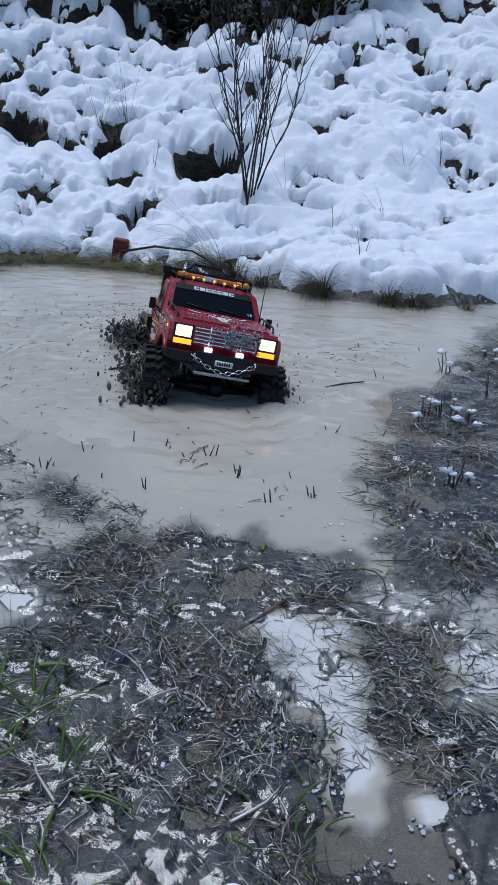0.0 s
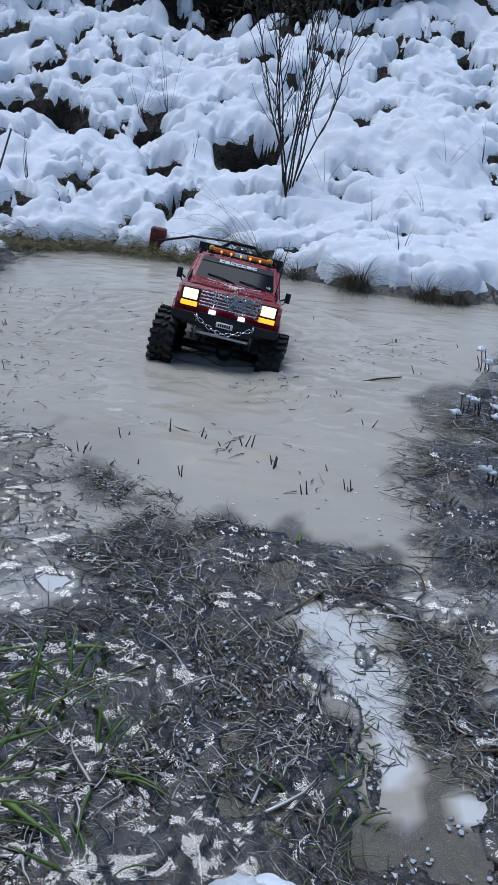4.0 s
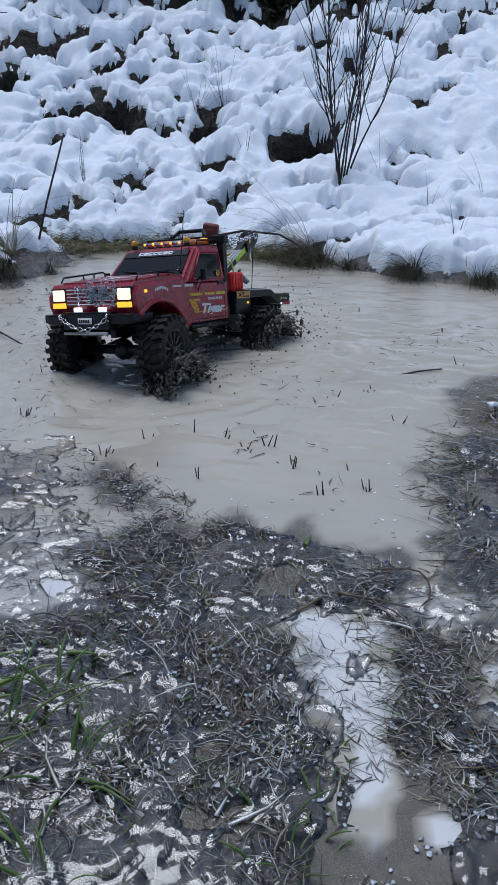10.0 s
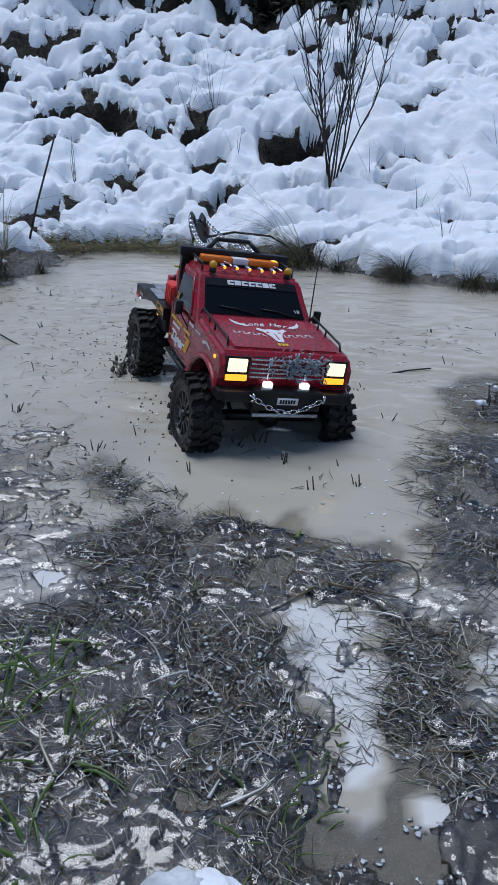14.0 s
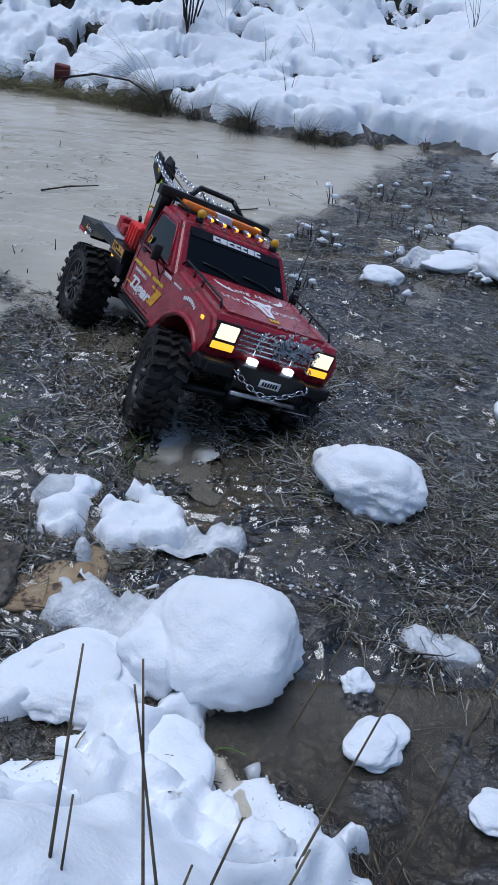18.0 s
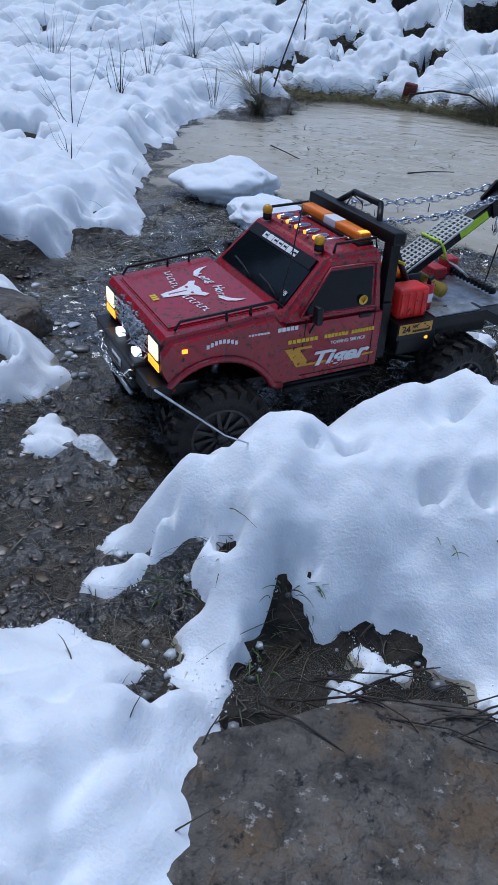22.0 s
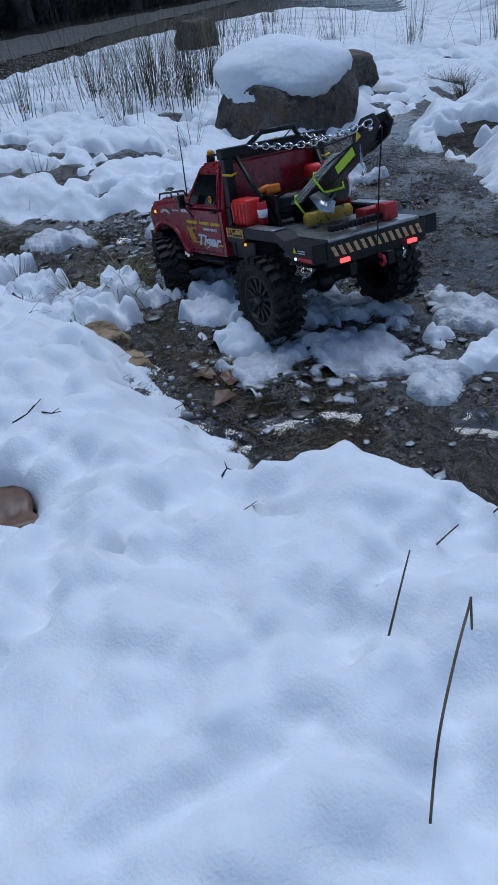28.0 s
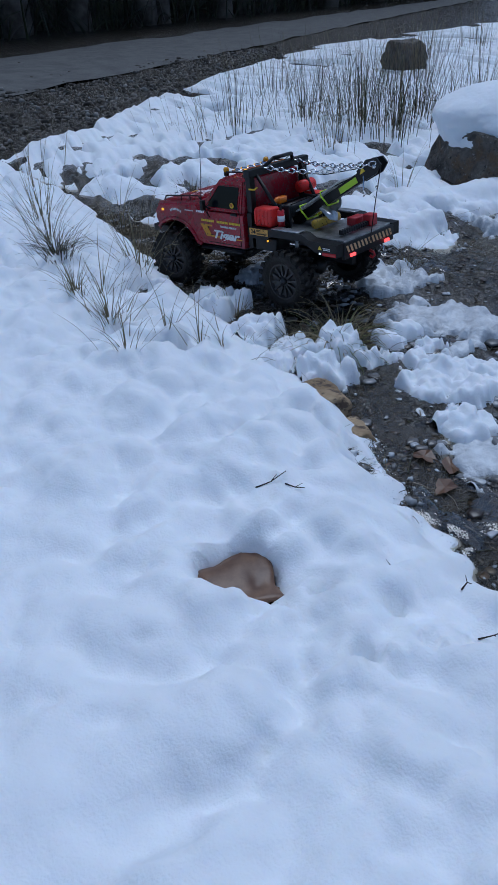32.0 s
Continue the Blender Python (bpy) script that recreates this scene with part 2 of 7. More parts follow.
def mottle(m, color, scale, lo, hi):
    """Patches of a second colour, from lo to hi of a noise."""
    nt = m.node_tree
    b = nt.nodes["Principled BSDF"]
    n, r, mix = nt.nodes.new("ShaderNodeTexNoise"), nt.nodes.new("ShaderNodeMapRange"), nt.nodes.new("ShaderNodeMix")
    n.inputs["Scale"].default_value, n.inputs["Detail"].default_value, n.inputs["Roughness"].default_value = scale, 8, 0.7
    nt.links.new(nt.nodes["Texture Coordinate"].outputs["Object"], n.inputs["Vector"])
    r.inputs["From Min"].default_value, r.inputs["From Max"].default_value = lo, hi
    nt.links.new(n.outputs["Fac"], r.inputs["Value"])
    mix.data_type = "RGBA"
    nt.links.new(r.outputs["Result"], mix.inputs["Factor"])
    nt.links.new(b.inputs["Base Color"].links[0].from_socket, mix.inputs["A"])
    mix.inputs["B"].default_value = (*color, 1)
    nt.links.new(mix.outputs["Result"], b.inputs["Base Color"])


mottle(ROCK, (0.12, 0.08, 0.045), 14, 0.5, 0.62)
mottle(ROCK, (0.3, 0.28, 0.25), 90, 0.6, 0.66)
mottle(ROCK, (0.012, 0.011, 0.01), 60, 0.58, 0.64)
mottle(MUD, (0.012, 0.011, 0.01), 70, 0.52, 0.6)
mottle(MUD, (0.16, 0.14, 0.115), 160, 0.62, 0.67)
mottle(ASPHALT, (0.17, 0.16, 0.15), 120, 0.6, 0.66)


def strands(name, stops, rough=0.4, spec=0.5):
    """A material whose colour goes from strand to strand of a joined mesh."""
    m = mat(name, stops[0], rough, spec=spec)
    nt = m.node_tree
    g = nt.nodes.new("ShaderNodeNewGeometry")
    r = nt.nodes.new("ShaderNodeValToRGB")
    r.color_ramp.interpolation = "CONSTANT"
    els = r.color_ramp.elements
    while len(els) < len(stops):
        els.new(0.5)
    for k, c in enumerate(stops):
        els[k].position, els[k].color = k / len(stops), (*c, 1)
    nt.links.new(g.outputs["Random Per Island"], r.inputs["Fac"])
    nt.links.new(r.outputs["Color"], nt.nodes["Principled BSDF"].inputs["Base Color"])
    return m


WEED = strands("drowned_weed", [(0.04, 0.033, 0.022), (0.2, 0.17, 0.12), (0.42, 0.38, 0.3), (0.11, 0.14, 0.045), (0.02, 0.017, 0.014), (0.15, 0.1, 0.05), (0.66, 0.65, 0.61), (0.06, 0.048, 0.034), (0.3, 0.27, 0.22), (0.5, 0.5, 0.48)], 0.12, 0.9)
MUDGRASS = strands("mud_grass", [(0.02, 0.015, 0.01), (0.05, 0.036, 0.022), (0.09, 0.066, 0.042), (0.035, 0.028, 0.016), (0.014, 0.011, 0.008), (0.16, 0.125, 0.08), (0.05, 0.05, 0.022), (0.028, 0.02, 0.013)], 0.3, 0.7)
LITTER = strands("leaf_litter", [(0.03, 0.02, 0.013), (0.07, 0.045, 0.028), (0.12, 0.075, 0.045), (0.02, 0.016, 0.012), (0.16, 0.13, 0.095), (0.05, 0.033, 0.022)], 0.3, 0.7)
ICEPLATE = strands("ice_plate", [(0.2, 0.2, 0.2), (0.3, 0.3, 0.3), (0.12, 0.11, 0.1), (0.4, 0.41, 0.43), (0.16, 0.14, 0.12)], 0.12, 0.7)
RUSH = strands("dead_rush", [(0.05, 0.04, 0.022), (0.12, 0.095, 0.05), (0.2, 0.165, 0.09), (0.07, 0.075, 0.03), (0.03, 0.025, 0.018)], 0.6)
SLUSH = strands("slush", [(0.3, 0.31, 0.32), (0.45, 0.47, 0.49), (0.18, 0.18, 0.18), (0.55, 0.57, 0.6), (0.12, 0.12, 0.12)], 0.15)
LEAF = strands("bramble_leaf", [(0.015, 0.02, 0.01), (0.03, 0.035, 0.015), (0.04, 0.03, 0.02), (0.05, 0.055, 0.02)], 0.6)
GRAVEL = strands("gravel_stone", [(0.04, 0.033, 0.026), (0.08, 0.07, 0.058), (0.12, 0.105, 0.09), (0.025, 0.02, 0.016), (0.2, 0.19, 0.18)], 0.8)
OCHRE = mat("ochre_stone", (0.22, 0.15, 0.08), 0.75, scale=16, color2=(0.4, 0.3, 0.18), bump=0.006, bscale=50)
BRICKRED = mat("weathered_red", (0.12, 0.02, 0.015), 0.7, var=0.4, scale=40)
STRAWS = strands("shore_straw", [(0.2, 0.15, 0.06), (0.12, 0.12, 0.03), (0.3, 0.24, 0.12), (0.08, 0.06, 0.03), (0.14, 0.16, 0.04)], 0.6)
GREENS = strands("mixed_grass", [(0.16, 0.24, 0.05), (0.4, 0.42, 0.3), (0.09, 0.15, 0.03), (0.5, 0.51, 0.42), (0.24, 0.3, 0.1)], 0.35)
SNOWCRUMB = strands("crumbled_snow", [(0.7, 0.74, 0.78), (0.55, 0.58, 0.6), (0.78, 0.8, 0.84), (0.4, 0.41, 0.41)], 0.5)
LEAFBROWN = mat("brown_leaf", (0.09, 0.045, 0.025), 0.4, scale=60, color2=(0.16, 0.09, 0.05))
SLUSHSNOW = mat("slush_snow", (0.45, 0.47, 0.5), 0.3, scale=30, color2=(0.74, 0.77, 0.8), bump=0.003, bscale=200)
MUDWATER = mat("thrown_mud", (0.035, 0.028, 0.022), 0.12, scale=60, color2=(0.14, 0.125, 0.1))
# Dead grass; the gloom beneath the snow's overhangs is put into its colours.
SHADEDGRASS = strands("shaded_bank_grass", [(0.012, 0.011, 0.008), (0.03, 0.024, 0.014), (0.05, 0.04, 0.022), (0.02, 0.024, 0.01), (0.09, 0.07, 0.04)], 0.7)
mottle(OCHRE, (0.07, 0.045, 0.03), 45, 0.54, 0.6)


# ---- helpers for meshes ----
def part(name, bm, material, parent=None, label="", smooth=True):
    me = bpy.data.meshes.new(name)
    bm.to_mesh(me)
    bm.free()
    me.materials.append(material)
    for p in me.polygons:
        p.use_smooth = smooth
    ob = new(name, me)
    ob.parent = parent
    if label:
        tagged(ob, label)
    return ob


def sheet(name, X, Y, Z, keep, material):
    """A mesh over a grid; keep says which grid points may carry faces."""
    h, w = X.shape
    idx = np.arange(h * w).reshape(h, w)
    ok = keep[:-1, :-1] | keep[1:, :-1] | keep[:-1, 1:] | keep[1:, 1:]
    a, b, c, d = idx[:-1, :-1][ok], idx[:-1, 1:][ok], idx[1:, 1:][ok], idx[1:, :-1][ok]
    quads = np.stack([a, b, c, d], 1)
    used, inv = np.unique(quads, return_inverse=True)
    co = np.stack([X.ravel(), Y.ravel(), Z.ravel()], 1)[used]
    me = bpy.data.meshes.new(name)
    me.vertices.add(len(co))
    me.vertices.foreach_set("co", co.astype(np.float32).ravel())
    me.loops.add(quads.size)
    me.loops.foreach_set("vertex_index", inv.astype(np.int32).ravel())
    me.polygons.add(len(quads))
    me.polygons.foreach_set("loop_start", np.arange(0, quads.size, 4, dtype=np.int32))
    me.polygons.foreach_set("use_smooth", np.ones(len(quads), bool))
    me.update(calc_edges=True)
    me.materials.append(material)
    return new(name, me)


def hash2(i, j, k):
    n = (i.astype(np.int64) * 374761393 + j.astype(np.int64) * 668265263 + k * 974634777) & 0x7FFFFFFF
    n = ((n ^ (n >> 13)) * 1274126177) & 0x7FFFFFFF
    return ((n ^ (n >> 16)) & 0xFFFFFF) / 0xFFFFFF


def vnoise(x, y, k=0):
    """Smooth value noise from 0 to 1."""
    i, j = np.floor(x), np.floor(y)
    u, v = x - i, y - j
    u, v = u * u * (3 - 2 * u), v * v * (3 - 2 * v)
    return (hash2(i, j, k) * (1 - u) + hash2(i + 1, j, k) * u) * (1 - v) + (hash2(i, j + 1, k) * (1 - u) + hash2(i + 1, j + 1, k) * u) * v


def fbm(x, y, k=0, octaves=4):
    s, a, t = 0, 1.0, 0
    for o in range(octaves):
        s = s + a * vnoise(x * 2 ** o, y * 2 ** o, k + o)
        t, a = t + a, a * 0.5
    return s / t


def pillows(x, y, k=0, power=0.5):
    """Rounded lumps, 0 to 1, one to a cell of size 1; a higher power makes them softer."""
    i, j = np.floor(x), np.floor(y)
    best = np.zeros_like(x)
    for di in (-1, 0, 1):
        for dj in (-1, 0, 1):
            cx, cy = i + di + hash2(i + di, j + dj, k), j + dj + hash2(i + di, j + dj, k + 7)
            r = 0.55 + 0.45 * hash2(i + di, j + dj, k + 13)
            best = np.maximum(best, r * np.maximum(0, 1 - ((x - cx) ** 2 + (y - cy) ** 2) / r ** 2) ** power)
    return best


def billow(x, y, k=0):
    """Soft puffs with rounded tops and shallow creases, 0 to about 1."""
    u, v = x + 0.55 * fbm(x * 0.9, y * 0.9, k + 31, 2), y + 0.55 * fbm(x * 0.9, y * 0.9, k + 47, 2)
    return pillows(u, v, k, 1.0)


def inside(x, y, poly):
    """Signed distance to a polygon's outline, positive inside."""
    d = np.full(x.shape, 1e9)
    sign = np.zeros(x.shape, bool)
    for (ax, ay), (bx, by) in zip(poly, poly[1:] + poly[:1]):
        ex, ey = bx - ax, by - ay
        t = np.clip(((x - ax) * ex + (y - ay) * ey) / (ex * ex + ey * ey), 0, 1)
        d = np.minimum(d, (x - ax - t * ex) ** 2 + (y - ay - t * ey) ** 2)
        if ay != by:
            sign ^= ((ay > y) != (by > y)) & (x < (y - ay) * ex / ey + ax)
    return np.where(sign, 1, -1) * np.sqrt(d)


def step(a, b, x):
    t = np.clip((x - a) / (b - a), 0, 1)
    return t * t * (3 - 2 * t)


POND = [(-0.34, 1.0), (-0.23, 0.89), (-0.1, 0.8), (0.1, 0.75), (0.2, 0.7), (0.25, 0.83), (0.24, 0.96), (0.29, 1.11), (0.35, 1.28), (0.55, 1.69), (0.7, 1.93), (0.95, 2.4),
        (0.56, 2.3), (0.31, 2.35), (0.03, 2.5), (-0.27, 2.6), (-0.66, 2.7), (-0.85, 2.55), (-0.85, 2.0), (-1.08, 1.9), (-1.05, 1.48), (-0.85, 0.98), (-0.7, 1.02), (-0.5, 1.0)]
LEFT_BANK = [(-1.12, 2.05), (-1.08, 1.48), (-0.9, 0.9), (-0.72, 0.57), (-0.8, 0.4), (-0.75, 0.15), (-0.56, -0.08), (-0.6, -0.2), (-0.85, -0.13), (-1.2, 0.2), (-1.6, 0.55), (-1.95, 0.65),
             (-2.15, 0.95), (-2.25, 1.4), (-2.5, 1.9), (-2.6, 3.2), (-1.0, 3.2), (-0.95, 2.5)]
RIDGE = [(-0.02, -0.06), (0.07, -0.08), (0.13, -0.07), (0.2, -0.1), (0.28, -0.1), (0.25, -0.17), (0.27, -0.26), (0.21, -0.36), (0.1, -0.375), (0.03, -0.38), (-0.04, -0.39), (-0.1, -0.41), (-0.15, -0.45), (-0.22, -0.42),
         (-0.27, -0.43), (-0.31, -0.34), (-0.27, -0.22), (-0.15, -0.13)]
NEAR = [(-0.26, -0.47), (-0.145, -0.485), (-0.115, -0.6), (-0.085, -0.8), (0.1, -1.0), (0.8, -1.4), (1.5, -6), (-6, -8), (-4.6, -2.4), (-3.7, -1.0), (-2.9, -0.8), (-2.2, -0.78), (-1.75, -0.75),
        (-1.4, -0.73), (-1.15, -0.72), (-0.97, -0.79), (-0.82, -0.78), (-0.76, -0.69), (-0.61, -0.64), (-0.51, -0.65), (-0.46, -0.73), (-0.42, -0.67), (-0.43, -0.58), (-0.38, -0.52)]
BEYOND = [(-2.0, -0.35), (-1.95, 0.0), (-2.15, 0.3), (-2.3, 0.75), (-2.4, 1.5), (-2.6, 3.2), (-9.5, 6.5), (-8, 3.0), (-6.4, 1.2), (-5.1, 0.1), (-4.2, -0.6), (-3.8, -0.95), (-2.9, -0.7), (-2.4, -0.6)]
VERGE = [(-3.5, -1.3), (-5.1, 0.1), (-6.4, 1.2), (-8, 3.0), (-9.5, 6.5), (-14, 20), (-60, 60), (-60, -60), (-10, -20), (-5.5, -6)]


def toe(x):
    return np.interp(x, [-30, -12, -6, -2.6, -1.2, -0.85, -0.66, -0.27, 0.03, 0.19, 0.56, 0.85, 1.3, 3, 30], [30, 12, 5, 2.7, 2.65, 2.6, 2.7, 2.62, 2.5, 2.35, 2.3, 2.4, 2.3, 1.6, 1.0])


def bank_z(x, s):
    low = 0.45 + 0.55 * step(-3.6, -2.2, x)
    return np.interp(s, [-1, 0, 0.05, 0.3, 0.9, 2.0, 3.5, 6, 14, 40, 400], [0, 0, 0.04, 0.09, 0.27, 0.85, 1.75, 3.2, 7, 11, 14]) * low


def ground_z(x, y):
    s = y - toe(x)
    rough = step(0.1, 0.6, s)
    bank = bank_z(x, s) + rough * (0.22 * (fbm(x * 1.7, y * 1.7, 5) - 0.5) + 0.1 * (fbm(x * 5, y * 5, 6) - 0.5))
    flats = -0.001 + 0.03 * (fbm(x * 6, y * 6, 9) - 0.5) + 0.036 * (fbm(x * 24 + 1.2 * fbm(x * 9, y * 9, 14, 2), y * 24, 19, 3) - 0.5)
    z = flats - 0.085 * step(-0.04, 0.28, inside(x, y, POND)) + 0.004 * step(0.0, 0.12, inside(x, y, STREAM))
    for px, py, rx, ry in PUDDLES:
        z = z - 0.022 * step(1.25, 0.7, np.hypot((x - px) / rx, (y - py) / ry) + 0.7 * (fbm(x * 9, y * 9, 131, 3) - 0.5) + 1.5 * (fbm(x * 32, y * 32, 137, 3) - 0.5))
    near, left, ridge, beyond, verge = (inside(x, y, p) for p in (NEAR, LEFT_BANK, RIDGE, BEYOND, VERGE))
    land = np.maximum.reduce([left, ridge, near, beyond, x - 1.15])
    z = z + 0.03 * step(-0.03, 0.1, land) + 0.06 * step(0.05, 0.9, near) * step(-1.2, -0.3, x) + 0.02 * step(0.05, 0.5, left)
    z = z + step(-0.02, 0.12, ridge) * (0.075 + 0.045 * np.exp(-((x - 0.02) ** 2 + (y + 0.14) ** 2) / 0.012))
    z = z + 0.1 * step(0.1, 2.0, beyond) + 0.12 * step(0, 1, x - 1.15) + 0.05 * step(0, 2, verge) + 0.02 * (fbm(x * 8, y * 8, 23) - 0.5) * step(0, 0.3, verge)
    up = s > 0
    bank[up] += step(0.05, 0.3, s[up]) * (0.02 + 0.06 * step(0.25, -0.15, x[up]) + 0.02 * step(1.2, 2.0, s[up])) * tussocks(x[up], y[up]) - notch(x[up], y[up])
    return np.where(s > 0, np.maximum(z * (1 - rough), -0.02) + bank, z)


def gaps(x, y):
    """Signed distance to the nearest bare spot on the far bank, negative inside."""
    d = np.full(x.shape, 1.0)
    wob = 0.8 * (fbm(x * 9, y * 9, 61, 3) - 0.5)
    for cx, cy, rx, ry in GAPS:
        d = np.minimum(d, (np.hypot((x - cx) / (rx + 0.015), (y - cy) / (ry + 0.015)) - 1 + wob) * min(rx, ry) * 1.2)
    return d


def notch(x, y):
    """How far the bank is cut back at each bare spot: a level floor and a steep dark face."""
    n, wob = np.zeros(x.shape), 0.8 * (fbm(x * 9, y * 9, 61, 3) - 0.5)
    for cx, cy, rx, ry in GAPS:
        q = np.hypot((x - cx) / (rx + 0.01), (y - cy) / (ry + 0.01)) + wob
        n = np.maximum(n, step(1.0, 0.7, q) * np.clip((y - cy + ry) * 0.75, 0, 0.22))
    return n


def tussocks(x, y):
    """Shelves and lumps of the far bank, wider than deep."""
    return 0.7 * billow(x * 2.8, y * 4.6, 141) + 0.3 * billow(x * 7, y * 10, 143)


def snow_d(x, y):
    """Depth of the snow, negative where there is none."""
    e = 0.05 * (fbm(x * 9, y * 9, 31, 3) - 0.5) + 0.05 * (fbm(x * 24, y * 24, 37, 2) - 0.5)
    wx_, wy_ = x + 0.05 * (fbm(x * 8, y * 8, 33, 2) - 0.5), y + 0.05 * (fbm(x * 8, y * 8, 35, 2) - 0.5)
    large, mid, small = pillows(wx_ * 6.2, wy_ * 6.2, 41, 0.5), pillows(wx_ * 12.5, wy_ * 12.5, 43, 0.55), pillows(x * 24, y * 24, 44)
    lump = 0.6 * large + 0.36 * mid + 0.12 * small
    puff, curd, grain = billow(x * 6.5, y * 6.5, 241), billow(x * 15, y * 15, 243), billow(x * 36, y * 36, 245)
    bulge = 0.08 * (large - 0.5)
    big = fbm(x * 3.2, y * 3.2, 47, 3)
    s = y - toe(x)
    holes = (0.77 - fbm(x * 5.5, y * 5.5, 71, 4)) * 0.3
    n, r, l, b = (inside(x, y, p) for p in (NEAR, RIDGE, LEFT_BANK, BEYOND))
    n, r, l, b = n + 0.6 * bulge, r + 0.5 * bulge, l + bulge, b + bulge
    for cx, cy, rx, ry in BARE:
        q = (np.hypot((x - cx) / rx, (y - cy) / ry) - 1) * min(rx, ry)
        l, b = np.minimum(l, q), np.minimum(b, q)
    pits = np.full(x.shape, 1.0)
    for cx, cy, rad in DENTS:
        pits = np.minimum(pits, np.hypot(x - cx, y - cy) - rad)
    gulp = np.full(x.shape, 1.0)
    for cx, cy, rad in RIDGE_HOLES:
        gulp = np.minimum(gulp, np.hypot(x - cx, y - cy) - rad)
    edge = step(0.6, 0.15, n)
    deep = step(0, 0.12, n) * (0.024 * puff + (0.012 + 0.022 * edge) * curd + (0.003 + 0.01 * edge) * grain + 0.03 * (big - 0.35) - 0.004)
    bites = (0.78 + 0.3 * step(0.15, 0.5, n) - fbm(x * 15, y * 15, 73, 3)) * 0.2
    near = np.minimum(cover(np.minimum.reduce([n, holes + 0.045, bites]), e, 0.012, 0.04, deep), cover(pits, e * 0.4, 0.012, 0.012, deep))
    heap = step(-0.01, 0.06, r) * (0.026 * puff + 0.024 * curd + 0.008 * grain)
    ridge = np.minimum(cover(np.minimum(r + e * 1.9, holes + 0.03), e, 0.014, 0.03, heap), cover(gulp + 0.2 * e, 0, 0.012, 0.012, heap))
    shelf = 0.036 * puff + 0.026 * curd + 0.006 * grain
    left = np.minimum(cover(np.minimum(l, holes + 0.01), e * 0.7, 0.02, 0.06, step(0, 0.08, l) * shelf), cover((0.655 - fbm(x * 6, y * 10, 77, 3)) * 0.2, e * 0.4, 0.02, 0.03, shelf))
    beyond = np.minimum(cover(np.minimum(b, holes - 0.015), e, 0.015, 0.06, step(0, 0.1, b) * 0.6 * shelf), cover((0.63 - fbm(x * 7, y * 9, 79, 3)) * 0.2, e * 0.5, 0.015, 0.025, 0.6 * shelf))
    right = cover(x - 1.15, e, 0.05, 0.1, step(0, 0.2, x - 1.15) * 0.07 * lump)
    d = np.maximum.reduce([near, ridge, left, beyond, right])
    near_bank = s > -0.1
    far = far_snow(x[near_bank], y[near_bank], s[near_bank], e[near_bank], small[near_bank])
    d[near_bank] = np.maximum(far, np.where(s[near_bank] > 0, -0.03, d[near_bank]))
    return d


def cover(d, e, depth, width, extra=0.0):
    """Snow that rounds off towards its edge; e roughens the edge."""
    u = np.clip((d + e) / width, -1, 1)
    return np.where(u > 0, (depth + extra) * np.sqrt(np.maximum(0, 1 - (1 - u) ** 2)), u * 0.03)


def far_snow(x, y, s, e, small):
    """The far bank: a thin blanket over tussocks, with small holes between them."""
    wide = tussocks(x, y)
    spots = (0.655 - 0.03 * step(0.6, 1.6, s) - 0.035 * step(0.9, 1.7, s) - 0.04 * step(1.6, 2.6, s) - 0.03 * step(0.25, -0.3, x) + 0.05 * step(0.2, 0.5, x) * step(1.3, 0.8, s) - fbm(x * 9, y * 15, 53, 4)) * 0.2
    lip = 0.025 * step(0.15, 0.5, x) * (1 - step(0.0, 0.5, s))
    bumps = (1 - 0.55 * step(0.1, 0.4, x) * step(1.6, 1.0, s)) * step(0.02, 0.2, s) * (0.022 * wide + 0.02 * billow(x * 9, y * 11, 147)) + 0.009 * billow(x * 20, y * 24, 149)
    return np.minimum(cover(np.minimum(s - 0.03, gaps(x, y)), e, 0.03 + lip, 0.04, bumps), cover(spots, e * 0.8, 0.03 + lip, 0.025, bumps))


STREAM = [(-0.3, 0.25), (-0.05, 0.15), (-0.25, -0.15), (-0.36, -0.42), (-0.48, -0.6), (-0.75, -0.62), (-1.0, -0.68), (-1.6, -0.66), (-2.1, -0.7), (-2.1, -0.5), (-1.7, -0.2), (-1.85, 0.2), (-2.1, 0.5), (-2.15, 0.7),
          (-1.7, 0.45), (-1.2, 0.05), (-0.8, -0.28), (-0.5, -0.25), (-0.5, 0.1)]
PUDDLES = [(0.1, 0.56, 0.05, 0.085), (0.118, 0.46, 0.02, 0.06), (0.06, 0.63, 0.03, 0.025), (0.285, 0.63, 0.045, 0.1), (0.24, 0.53, 0.03, 0.02), (0.168, 0.41, 0.014, 0.014), (-0.39, 0.97, 0.13, 0.1), (-0.27, 0.79, 0.09, 0.08), (-0.25, 0.64, 0.06, 0.06), (0.2, 0.68, 0.04, 0.04)]
DENTS = [(-0.93, -1.055, 0.045), (-0.36, -0.66, 0.018), (-0.86, -0.99, 0.005), (-0.7, -0.86, 0.005)]
BARE = [(-2.166, 1.032, 0.16, 0.09), (-2.26, 1.625, 0.14, 0.08), (-1.88, 1.381, 0.07, 0.07), (-2.741, -0.654, 0.12, 0.09), (-2.54, 1.52, 0.1, 0.07)]
